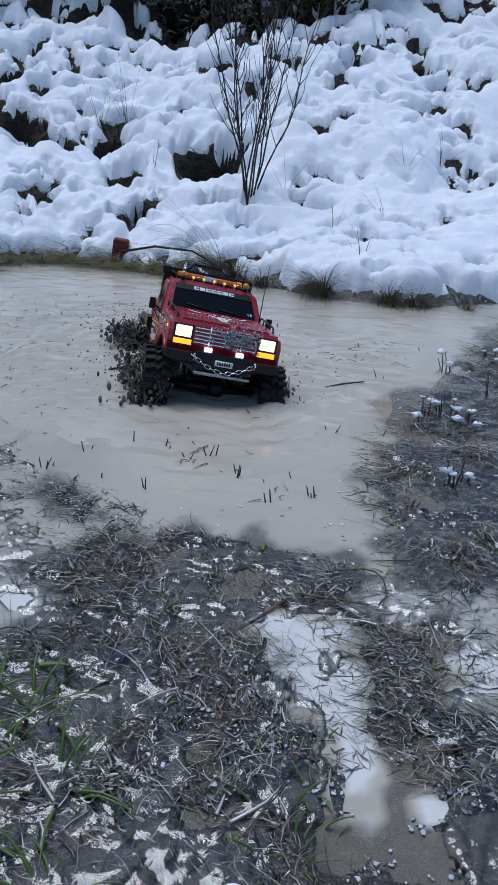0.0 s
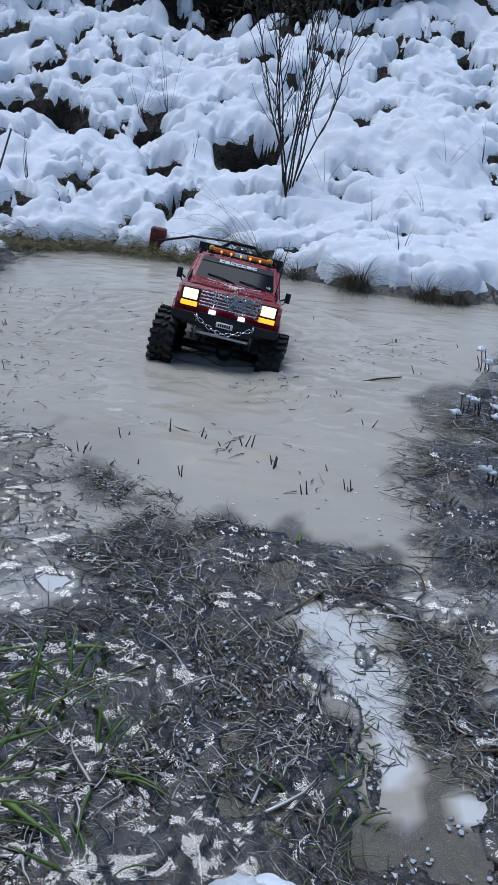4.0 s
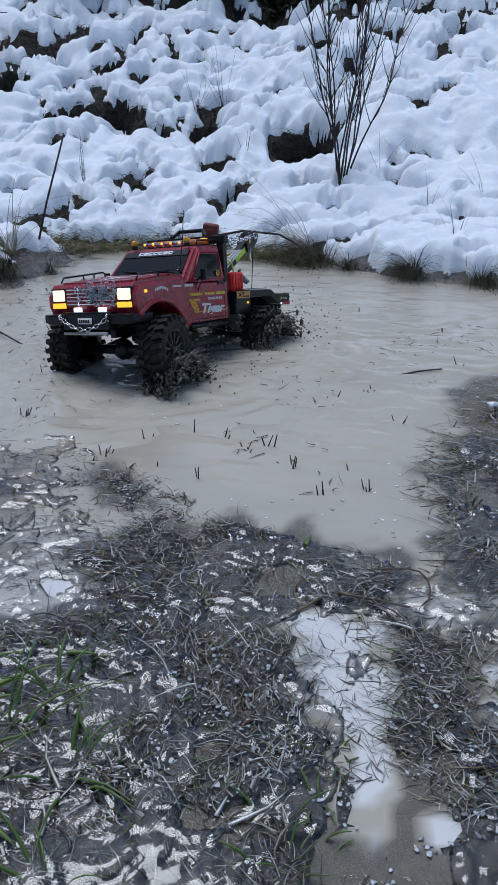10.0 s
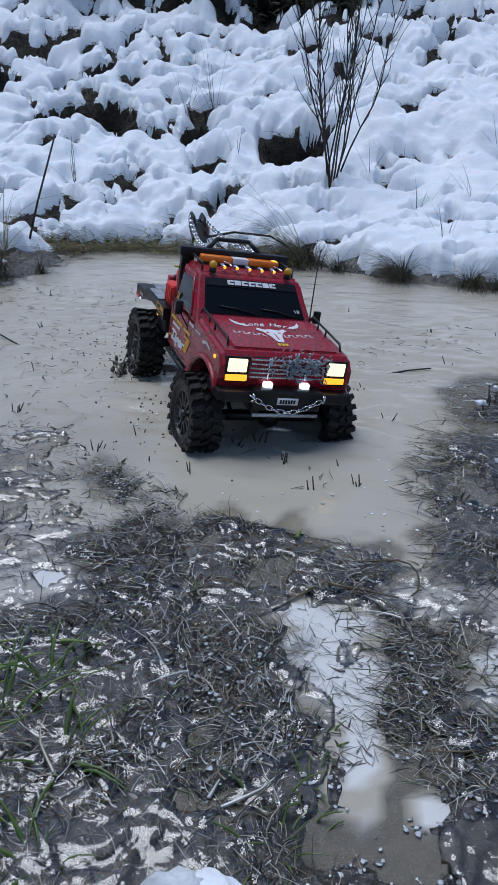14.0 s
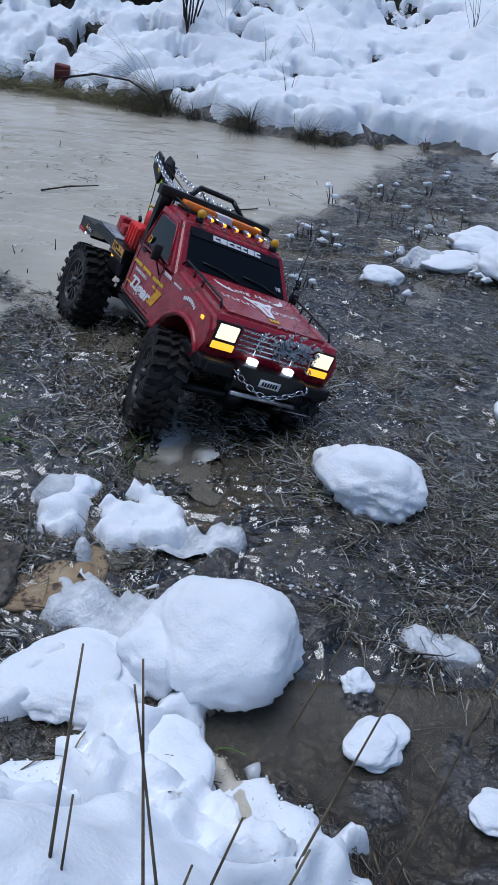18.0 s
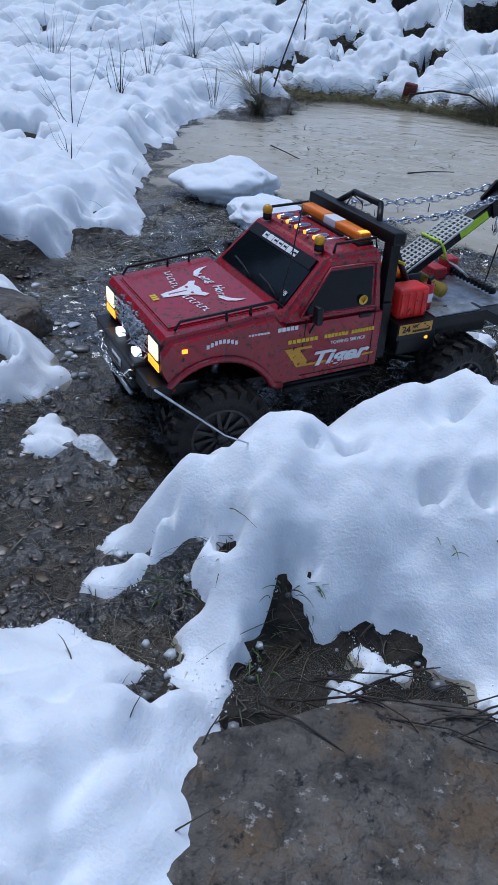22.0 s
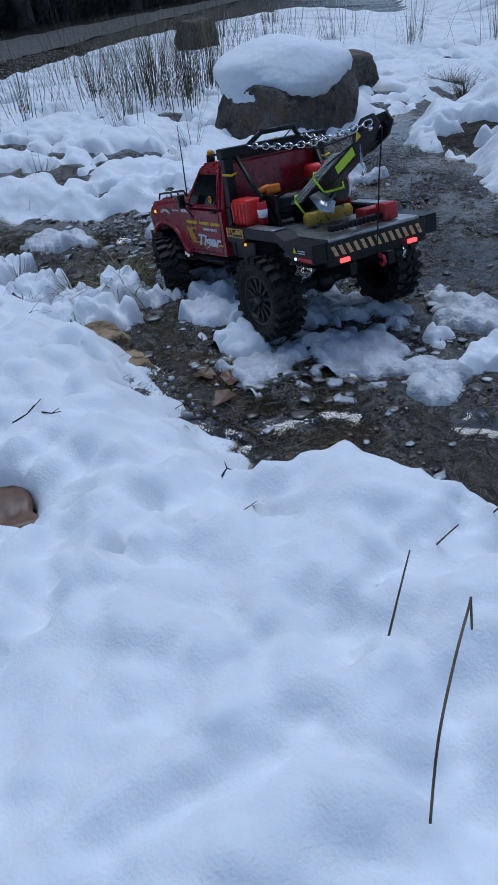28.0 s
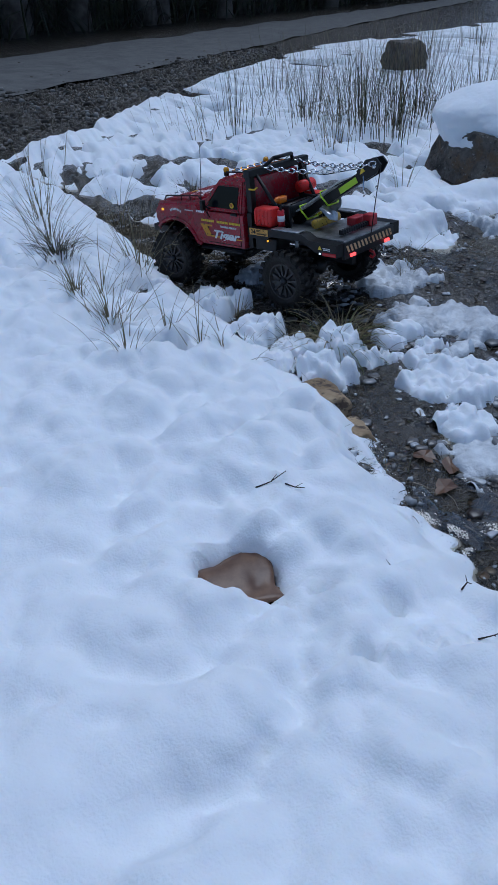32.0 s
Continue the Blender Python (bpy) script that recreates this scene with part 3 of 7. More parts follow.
RIDGE_HOLES = [(-0.094, -0.281, 0.009), (-0.012, -0.299, 0.007), (0.03, -0.29, 0.004), (-0.13, -0.3, 0.004), (0.0, -0.2, 0.004), (-0.104, -0.371, 0.006), (-0.043, -0.413, 0.007), (-0.041, -0.073, 0.014), (0.09, -0.244, 0.012), (-0.23, -0.4, 0.01), (-0.125, -0.382, 0.007), (-0.182, -0.381, 0.01), (-0.18, -0.479, 0.01), (-0.139, -0.432, 0.008)]
GAPS = [
    (-0.18, 3.46, 0.174, 0.179),
    (-0.89, 3.56, 0.119, 0.128),
    (-1.09, 3.70, 0.083, 0.064),
    (-0.64, 3.66, 0.063, 0.106),
    (-0.51, 3.24, 0.056, 0.066),
    (-0.79, 3.06, 0.024, 0.041),
    (-0.41, 2.96, 0.037, 0.129),
    (-0.82, 2.87, 0.019, 0.061),
    (-1.05, 4.83, 0.122, 0.074),
    (-0.85, 4.90, 0.174, 0.095),
    (-0.54, 4.74, 0.059, 0.081),
    (-0.69, 4.81, 0.045, 0.070),
    (-0.19, 4.24, 0.082, 0.123),
    (-0.39, 4.96, 0.154, 0.204),
    (-0.18, 5.11, 0.159, 0.106),
    (0.03, 4.09, 0.047, 0.064),
    (0.21, 4.23, 0.046, 0.058),
    (0.39, 4.40, 0.048, 0.053),
    (0.53, 4.22, 0.079, 0.077),
    (0.88, 4.23, 0.053, 0.077),
    (0.95, 4.07, 0.048, 0.034),
    (0.97, 3.41, 0.038, 0.020),
    (0.89, 4.47, 0.053, 0.052),
    (1.08, 3.97, 0.032, 0.039),
    (-1.26, 4.92, 0.157, 0.044),
    (0.06, 4.83, 0.169, 0.164),
    (-1.21, 4.19, 0.074, 0.062),
    (-1.04, 4.09, 0.049, 0.029),
    (-1.16, 4.42, 0.028, 0.043),
    (0.34, 4.73, 0.147, 0.116),
    (0.30, 3.56, 0.022, 0.030),
    (1.24, 4.76, 0.046, 0.027),
    (0.63, 4.77, 0.075, 0.041),
    (0.77, 4.60, 0.043, 0.037),
    (0.45, 4.38, 0.048, 0.043),
    (-1.21, 3.71, 0.256, 0.201),
    (-2.99, 6.17, 0.079, 1.356),
    (-1.74, 4.02, 0.068, 0.116),
    (-1.45, 4.17, 0.051, 0.052)
]


def spread(*runs):
    out = [runs[0][0]]
    for a, b, d in runs:
        out += list(np.linspace(a, b, max(1, int(round((b - a) / d))) + 1)[1:])
    return np.array(out)


xs = np.concatenate([-3 - np.geomspace(0.06, 600, 70)[::-1], spread((-3, -2.2, 0.03), (-2.2, -1.0, 0.0125), (-1.0, -0.6, 0.0095), (-0.6, 0.45, 0.0066), (0.45, 1.2, 0.0115), (1.2, 3, 0.04)), 3 + np.geomspace(0.06, 600, 50)])
ys = np.concatenate([-1.7 - np.geomspace(0.05, 600, 50)[::-1], spread((-1.7, -1.2, 0.0125), (-1.2, -0.75, 0.0085), (-0.75, 0.2, 0.0066), (0.2, 0.75, 0.0085), (0.75, 2.4, 0.0125), (2.4, 4.4, 0.0125), (4.4, 5.4, 0.02), (5.4, 6.5, 0.05)), 6.5 + np.geomspace(0.06, 600, 50)])
GX, GY = np.meshgrid(xs, ys)
GZ = ground_z(GX, GY)
ground = tagged(sheet("ground", GX, GY, GZ, np.ones(GX.shape, bool), MUD), "wet dark mud and dead grass beneath melting snow", "ground", kind="structure")
# The earth with shade in its colour covers the banks and the hollow.
ground.data.materials.append(SHADEDEARTH)
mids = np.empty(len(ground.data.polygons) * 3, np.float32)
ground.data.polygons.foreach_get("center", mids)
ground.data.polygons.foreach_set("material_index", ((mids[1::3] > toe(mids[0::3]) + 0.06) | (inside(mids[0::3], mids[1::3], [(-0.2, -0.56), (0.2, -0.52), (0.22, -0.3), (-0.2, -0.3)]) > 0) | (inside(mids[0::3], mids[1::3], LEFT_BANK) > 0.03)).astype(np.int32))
SD = snow_d(GX, GY)
snow = tagged(sheet("snow_cover", GX, GY, GZ + np.where(SD > 0, SD, SD * 0.6 - 0.002), SD > 0, SNOW), "lumpy wet snow with gaps over dead grass", "snow", kind="structure")


def surface_z(x, y):
    """The height of ground or snow at one place."""
    px, py = np.array([[float(x)]]), np.array([[float(y)]])
    return float((ground_z(px, py) + np.maximum(0, snow_d(px, py)))[0, 0])


wx, wy = np.meshgrid(spread((-4, -1.2, 0.05), (-1.2, 1.1, 0.009), (1.1, 3, 0.05)), spread((-1.2, 0.3, 0.03), (0.3, 2.9, 0.009)))
wz = np.zeros(wx.shape)
stir = step(0.75, 0.2, np.hypot(wx + 0.12, (wy - 1.5) * 0.9))
wz += (0.003 + 0.012 * stir) * (fbm(wx * 16 + 2 * fbm(wx * 5, wy * 5, 181, 2), wy * 34, 183, 2) - 0.5) * step(0.02, 0.2, inside(wx, wy, POND))
water = tagged(sheet("water", wx, wy, wz, np.ones(wx.shape, bool), WATER), "murky grey-brown pond water with ripples", "water", kind="structure")
murk = water.data.attributes.new("silt", "FLOAT", "POINT")
wi = inside(wx, wy, POND)
wp = wi
for px, py, rx, ry in PUDDLES:
    wi = np.maximum(wi, (1.25 - np.hypot((wx - px) / rx, (wy - py) / ry)) * 0.2)
wi = wi + 0.26 * (fbm(wx * 9, wy * 9, 81, 5) - 0.5) + 0.3 * step(0.95, 0.7, wy) * (fbm(wx * 26, wy * 26, 85, 3) - 0.52) - 0.12 * step(0.15, 0.4, wx) * step(1.7, 1.2, wy)
white = water.data.attributes.new("pale", "FLOAT", "POINT")
wq = np.full(wx.shape, -1.0)
for px, py, rx, ry in PUDDLES:
    wq = np.maximum(wq, 1.15 - np.hypot((wx - px) / rx, (wy - py) / ry))
white.data.foreach_set("value", (step(0.1, 0.3, wq + 1.6 * (fbm(wx * 24, wy * 24, 351, 3) - 0.5)) * step(0.8, 0.7, wy)).ravel().astype(np.float32))
murk.data.foreach_set("value", (step(-0.03, 0.04, wi) * 0.6 + step(-0.02, 0.2, wp) * 0.12 + 0.26 - 0.22 * step(0.2, -0.1, wy)).ravel().astype(np.float32))


# ---- shapes ----
def box(bm, x0, x1, y0, y1, z0, z1, bevel=0.0, m=None):
    vs = [bm.verts.new((x, y, z)) for x in (x0, x1) for y in (y0, y1) for z in (z0, z1)]
    fs = [bm.faces.new([vs[i] for i in f]) for f in ((0, 1, 3, 2), (4, 6, 7, 5), (0, 4, 5, 1), (2, 3, 7, 6), (0, 2, 6, 4), (1, 5, 7, 3))]
    if m is not None:
        bmesh.ops.transform(bm, matrix=m, verts=vs)
    if bevel:
        bmesh.ops.bevel(bm, geom=list({e for f in fs for e in f.edges}), offset=bevel, segments=2, affect="EDGES", profile=0.6)
    return bm


def prism(bm, outline, y0, y1):
    """An outline in x and z, drawn out from y0 to y1."""
    a = [bm.verts.new((x, y0, z)) for x, z in outline]
    b = [bm.verts.new((x, y1, z)) for x, z in outline]
    fs = [bm.faces.new(a), bm.faces.new(b[::-1])]
    n = len(a)
    fs += [bm.faces.new((a[i], b[i], b[(i + 1) % n], a[(i + 1) % n])) for i in range(n)]
    bmesh.ops.recalc_face_normals(bm, faces=fs)
    return bm


def tube(bm, points, r, sides=6, r_end=None):
    """A tube along a line of points."""
    points = [Vector(p) for p in points]
    rings, up = [], Vector((0.13, 0.21, 0.97))
    for i, p in enumerate(points):
        d = (points[min(i + 1, len(points) - 1)] - points[max(i - 1, 0)]).normalized()
        if abs(d.dot(up)) > 0.95:
            up = Vector((1, 0.1, 0))
        u = d.cross(up).normalized()
        v = d.cross(u)
        rr = r if r_end is None else r + (r_end - r) * i / (len(points) - 1)
        rings.append([bm.verts.new(p + rr * (math.cos(a) * u + math.sin(a) * v)) for a in (2 * math.pi * k / sides for k in range(sides))])
    for a, b in zip(rings, rings[1:]):
        for k in range(sides):
            bm.faces.new((a[k], a[(k + 1) % sides], b[(k + 1) % sides], b[k]))
    bm.faces.new(rings[0][::-1]), bm.faces.new(rings[-1])
    return bm


def slab(bm, corners, thick):
    """A thin plate: its corners on one face, drawn out against the face's normal."""
    c = [Vector(p) for p in corners]
    n = (c[1] - c[0]).cross(c[2] - c[0]).normalized() * thick
    a, b = [bm.verts.new(p) for p in c], [bm.verts.new(p - n) for p in c]
    k = len(a)
    fs = [bm.faces.new(a), bm.faces.new(b[::-1])] + [bm.faces.new((a[i], b[i], b[(i + 1) % k], a[(i + 1) % k])) for i in range(k)]
    bmesh.ops.recalc_face_normals(bm, faces=fs)
    return bm


def smooth_line(pts, n=4):
    """A smooth curve through the points."""
    p = [Vector(q) for q in pts]
    p, out = [p[0]] + p + [p[-1]], []
    for a, b, c, d in zip(p, p[1:], p[2:], p[3:]):
        for k in range(n):
            t = k / n
            out.append(0.5 * (2 * b + (c - a) * t + (2 * a - 5 * b + 4 * c - d) * t * t + (3 * b - a - 3 * c + d) * t ** 3))
    return out + [p[-1]]


def rod(bm, a, b, r, sides=10):
    return tube(bm, [a, b], r, sides)


def chain(bm, points, link=0.011, r=0.0009):
    """Interlocked oval links along a line of points."""
    points = [Vector(p) for p in points]
    turn = 0
    walked, need = 0.0, 0.0
    for a, b in zip(points, points[1:]):
        d = (b - a)
        while need <= walked + d.length:
            c = a + d * ((need - walked) / d.length)
            m = d.to_track_quat("X", "Z").to_matrix() @ Euler((radians(90) * turn, 0, 0)).to_matrix()
            loop = [c + m @ Vector((link * 0.62 * math.cos(q) * (1.0 if abs(math.cos(q)) < 0.9 else 0.97), link * 0.3 * math.sin(q), 0)) for q in (2 * math.pi * k / 10 for k in range(10))]
            tube(bm, loop + loop[:2], r, 5)
            need += link * 0.92
            turn ^= 1
        walked += d.length
    return bm


def lettering(name, text, size, m, material, parent, shear=0.0, bold=0.0):
    cu = bpy.data.curves.new(name, "FONT")
    cu.body, cu.size, cu.extrude, cu.align_x, cu.align_y, cu.shear, cu.offset = text, size, 0.0003, "CENTER", "CENTER", shear, bold
    tmp = bpy.data.objects.new(name, cu)
    scene.collection.objects.link(tmp)
    me = bpy.data.meshes.new_from_object(tmp.evaluated_get(bpy.context.evaluated_depsgraph_get()))
    bpy.data.objects.remove(tmp)
    me.materials.clear()
    me.materials.append(material)
    ob = new(name, me)
    ob.parent, ob.matrix_basis = parent, m
    return ob


def decal(name, marks, m, material, parent, lift=0.0004):
    """Flat marks: outlines in the plane of m, each a list of (u, v)."""
    bm = bmesh.new()
    for outline in marks:
        vs = [bm.verts.new((u, v, lift)) for u, v in outline]
        bm.faces.new(vs)
    bmesh.ops.recalc_face_normals(bm, faces=bm.faces)
    ret = bmesh.ops.extrude_face_region(bm, geom=bm.faces[:])
    bmesh.ops.translate(bm, verts=[v for v in ret["geom"] if isinstance(v, bmesh.types.BMVert)], vec=(0, 0, 0.0003))
    bmesh.ops.transform(bm, matrix=m, verts=bm.verts)
    return part(name, bm, material, parent, smooth=False)


def bars(u0, v0, w, h, count, gap=0.25, lean=0.0):
    """A row of letter-like bars."""
    p = w / count
    return [[(u0 + i * p + lean * h * 0, v0), (u0 + (i + 1 - gap) * p, v0), (u0 + (i + 1 - gap) * p + lean * h, v0 + h), (u0 + i * p + lean * h, v0 + h)] for i in range(count)]


# ---- growth, stones and loose things ----
rng = np.random.default_rng(7)


def ribbons(name, roots, way, length, width, lift, droop, material, parent=None, segs=4, curl=0.0):
    """Many thin tapered blades in one mesh. roots (n,3); way: heading in radians; lift: slope at the root in radians; droop: how far it bends over."""
    n = len(roots)
    co = np.zeros((n, segs + 1, 3, 3))
    p = np.array(roots, float)
    slope = np.array(lift, float) * np.ones(n)
    head = np.array(way, float) * np.ones(n)
    length, width, droop = (np.array(v, float) * np.ones(n) for v in (length, width, droop))
    bend_way = rng.normal(0, 1, n) if curl else 0.0
    for k in range(segs + 1):
        w = width * (1 - 0.8 * k / segs) * 0.5
        side = np.stack([-np.sin(head) * w, np.cos(head) * w, np.zeros(n)], 1)
        co[:, k, 0], co[:, k, 2] = p - side, p + side
        co[:, k, 1] = p + np.stack([np.zeros(n), np.zeros(n), w * 0.9], 1)
        step_l = length / segs
        p = p + np.stack([np.cos(head) * np.cos(slope) * step_l, np.sin(head) * np.cos(slope) * step_l, np.sin(slope) * step_l], 1)
        slope = slope - droop / segs
        head = head + rng.normal(0, 0.25, n) * (0.3 + 0.7 * (np.abs(droop) < 0.3)) + curl * bend_way
    base = (np.arange(n) * (segs + 1) * 3)[:, None, None]
    k = np.arange(segs)[None, :, None] * 3
    quads = []
    for a, b in ((0, 1), (1, 2), (2, 0)):
        quads.append((base + k + np.array([a, b, b + 3, a + 3])[None, None]).reshape(-1, 4))
    quads = np.concatenate(quads)
    me = bpy.data.meshes.new(name)
    me.vertices.add(n * (segs + 1) * 3)
    me.vertices.foreach_set("co", co.astype(np.float32).ravel())
    me.loops.add(quads.size)
    me.loops.foreach_set("vertex_index", quads.astype(np.int32).ravel())
    me.polygons.add(len(quads))
    me.polygons.foreach_set("loop_start", np.arange(0, quads.size, 4, dtype=np.int32))
    me.polygons.foreach_set("use_smooth", np.ones(len(quads), bool))
    me.update(calc_edges=True)
    me.materials.append(material)
    ob = new(name, me)
    ob.parent = parent
    return ob


def heights(x, y):
    return (ground_z(x[None], y[None]))[0], snow_d(x[None], y[None])[0]


def scatter(n, x0, x1, y0, y1, want):
    """Random places in a rectangle, kept where want(x, y, ground, snow) holds."""
    x, y = rng.uniform(x0, x1, n), rng.uniform(y0, y1, n)
    g, s = heights(x, y)
    k = want(x, y, g, s)
    return x[k], y[k], g[k], s[k]


def pond_at(x, y):
    return inside(x[None], y[None], POND)[0]


# drowned weed on the flats, thickest by the near shore
for name, n, box_, lens, lab in (("weed_mat", 110000, (-0.75, 0.75, 0.05, 1.15), (0.006, 0.042), "flattened drowned weed and grass in shallow water"),
                                 ("weed_mat", 45000, (0.1, 1.15, 0.3, 2.2), (0.012, 0.06), "dead stalks lying on the wet mud flat"),
                                 ("weed_mat", 70000, (-2.1, -0.1, -0.9, 0.7), (0.01, 0.05), "dead grass trodden into the muddy stream bed"),
                                 ("weed_mat", 30000, (-0.1, 0.9, -1.0, 0.3), (0.01, 0.06), "brown grass lying in the mud")):
    x, y, g, s = scatter(n, *box_, lambda x, y, g, s: (s < 0.004) & (pond_at(x, y) < 0.05 + 0.14 * (fbm(x * 8, y * 8, 91) - 0.62)) & (fbm(x * 5, y * 5, 95, 3) > 0.36) & ((g > -0.012) | (rng.random(len(x)) < 0.5)))
    z = np.maximum(g, -0.003) + rng.uniform(-0.002, 0.005, len(x))
    flow = 6.28 * fbm(x * 2.5, y * 2.5, 97, 2) + rng.normal(0, 0.9, len(x))
    ln = rng.uniform(*lens, len(x)) * rng.uniform(0.3, 1, len(x)) * np.where(rng.random(len(x)) < 0.07, 2.4, 1.0)
    wd = rng.uniform(0.0005, 0.0014, len(x)) + (rng.random(len(x)) < 0.08) * rng.uniform(0.001, 0.0028, len(x))
    mat_ob = ribbons(name, np.stack([x, y, z], 1), flow, ln, wd, rng.uniform(-0.05, 0.22, len(x)), rng.uniform(0.1, 0.6, len(x)), MUDGRASS if box_[2] < 0 else WEED, segs=4, curl=0.15)
    tagged(mat_ob, lab, "weed", kind="stuff")


def wet_film(x0, x1, y0, y1, d, bare, label):
    """A crinkled skin of melting ice and water over the drowned weed, with meandering raised rims."""
    x, y = np.meshgrid(np.arange(x0, x1, d), np.arange(y0, y1, d))
    g, sn_ = ground_z(x, y), snow_d(x, y)
    u, v = x + 0.05 * fbm(x * 20, y * 20, 301, 2), y + 0.05 * fbm(x * 20, y * 20, 305, 2)
    rim = step(0.86, 1.0, 1 - np.abs(2 * fbm(u * 20, v * 20, 307, 2) - 1)) + 0.6 * step(0.84, 1.0, 1 - np.abs(2 * fbm(u * 42, v * 42, 311, 2) - 1))
    z = 0.0025 + 0.25 * np.clip(g, 0, 0.02) + 0.0035 * rim + 0.006 * (fbm(u * 110, v * 110, 313, 2) - 0.5)
    k = (sn_ < 0) & (inside(x, y, POND) < 0.02) & (fbm(x * 7, y * 7, 315, 4) > bare)
    return tagged(sheet("ice_film", x, y, np.where(k, z, -0.004), k, FILM), label, "ice", kind="stuff")


wet_film(-0.7, 0.75, 0.06, 1.15, 0.0036, 0.36, "crinkled clear skin of melting ice over drowned weed")
wet_film(0.2, 1.15, 1.2, 2.2, 0.007, 0.42, "clear skin of melting ice on the muddy shallows")
wet_film(-2.0, -0.2, -0.8, 0.1, 0.009, 0.68, "glistening film of melt water on the stream bed")


def flakes(name, x, y, z, r, material, flat=0.3, label=""):
    """Small uneven lumps, joined."""
    n = len(x)
    ang = np.linspace(0, 2 * np.pi, 7)[:-1]
    co = np.zeros((n, 14, 3))
    rr = r[:, None] * rng.uniform(0.4, 1.25, (n, 6))
    turn = rng.uniform(0, 6.28, n)[:, None] + ang
    h = r * flat * rng.uniform(0.5, 1.5, n)
    for lvl, (sc, zz) in enumerate(((1.0, -0.3), (0.72, 0.75))):
        co[:, lvl * 6:lvl * 6 + 6, 0] = x[:, None] + rr * sc * np.cos(turn)
        co[:, lvl * 6:lvl * 6 + 6, 1] = y[:, None] + rr * sc * np.sin(turn)
        co[:, lvl * 6:lvl * 6 + 6, 2] = z[:, None] + (h * zz)[:, None] * rng.uniform(0.7, 1.3, (n, 6))
    co[:, 12] = np.stack([x, y, z + h], 1)
    co[:, 13] = np.stack([x, y, z - h * 0.3], 1)
    tri = []
    for k in range(6):
        k2 = (k + 1) % 6
        tri += [(k, k2, 6 + k2), (k, 6 + k2, 6 + k), (6 + k, 6 + k2, 12), (k2, k, 13)]
    tri = (np.arange(n)[:, None, None] * 14 + np.array(tri)[None]).reshape(-1, 3)
    me = bpy.data.meshes.new(name)
    me.vertices.add(n * 14)
    me.vertices.foreach_set("co", co.astype(np.float32).ravel())
    me.loops.add(tri.size)
    me.loops.foreach_set("vertex_index", tri.astype(np.int32).ravel())
    me.polygons.add(len(tri))
    me.polygons.foreach_set("loop_start", np.arange(0, tri.size, 3, dtype=np.int32))
    me.update(calc_edges=True)
    me.materials.append(material)
    return tagged(new(name, me), label, "slush", kind="stuff")


# slush and ice crumbs
x, y, g, s = scatter(20000, -2.2, 0.9, -1.0, 0.33, lambda x, y, g, s: (s < 0.0) & (s > -0.03) & (pond_at(x, y) < -0.05) & (rng.random(len(x)) < step(-0.03, 0.0, s) * 0.5 + 0.02))
flakes("slush", x, y, np.maximum(g, 0) + 0.001, rng.uniform(0.0015, 0.007, len(x)) * rng.uniform(0.5, 1.6, len(x)), SLUSH, 0.55, "grey crumbs of slush at the snow's edge")
x, y, g, s = scatter(15000, -0.6, 0.6, 0.15, 1.0, lambda x, y, g, s: (s < 0) & (pond_at(x, y) < 0.02) & (fbm(x * 6, y * 6, 103, 3) > 0.5) & (g > -0.002))
flakes("ice_flake", x, y, np.maximum(g, 0) + 0.002, rng.uniform(0.0008, 0.003, len(x)), SLUSH, 0.12, "thin flakes of melting ice on the shallows")


def crumbs(x, y, rx, ry, h, seed, material, label, turn=0.0):
    """A ragged patch of crumbled snow with holes."""
    n = int(max(rx, ry) * 2.6 / 0.0055)
    u, v = np.meshgrid(np.linspace(-1.3, 1.3, n), np.linspace(-1.3, 1.3, n))
    px, py = x + u * rx * math.cos(turn) - v * ry * math.sin(turn), y + u * rx * math.sin(turn) + v * ry * math.cos(turn)
    k = 1 - np.hypot(u, v) + 2.3 * (fbm(px * 24, py * 24, seed, 4) - 0.54)
    lum = 0.6 * billow(px * 22, py * 22, seed + 3) + 0.45 * billow(px * 52, py * 52, seed + 5) + 0.2 * fbm(px * 60, py * 60, seed, 2)
    z = np.maximum(ground_z(px, py), 0) + np.where(k > 0, h * np.sqrt(np.clip(k * 2.2, 0, 1)) * (0.35 + lum), np.maximum(-0.012, k * 0.05))
    ob = sheet("slush_patch", px, py, z, k > 0, material)
    return tagged(ob, label, "slush", "slush patches")


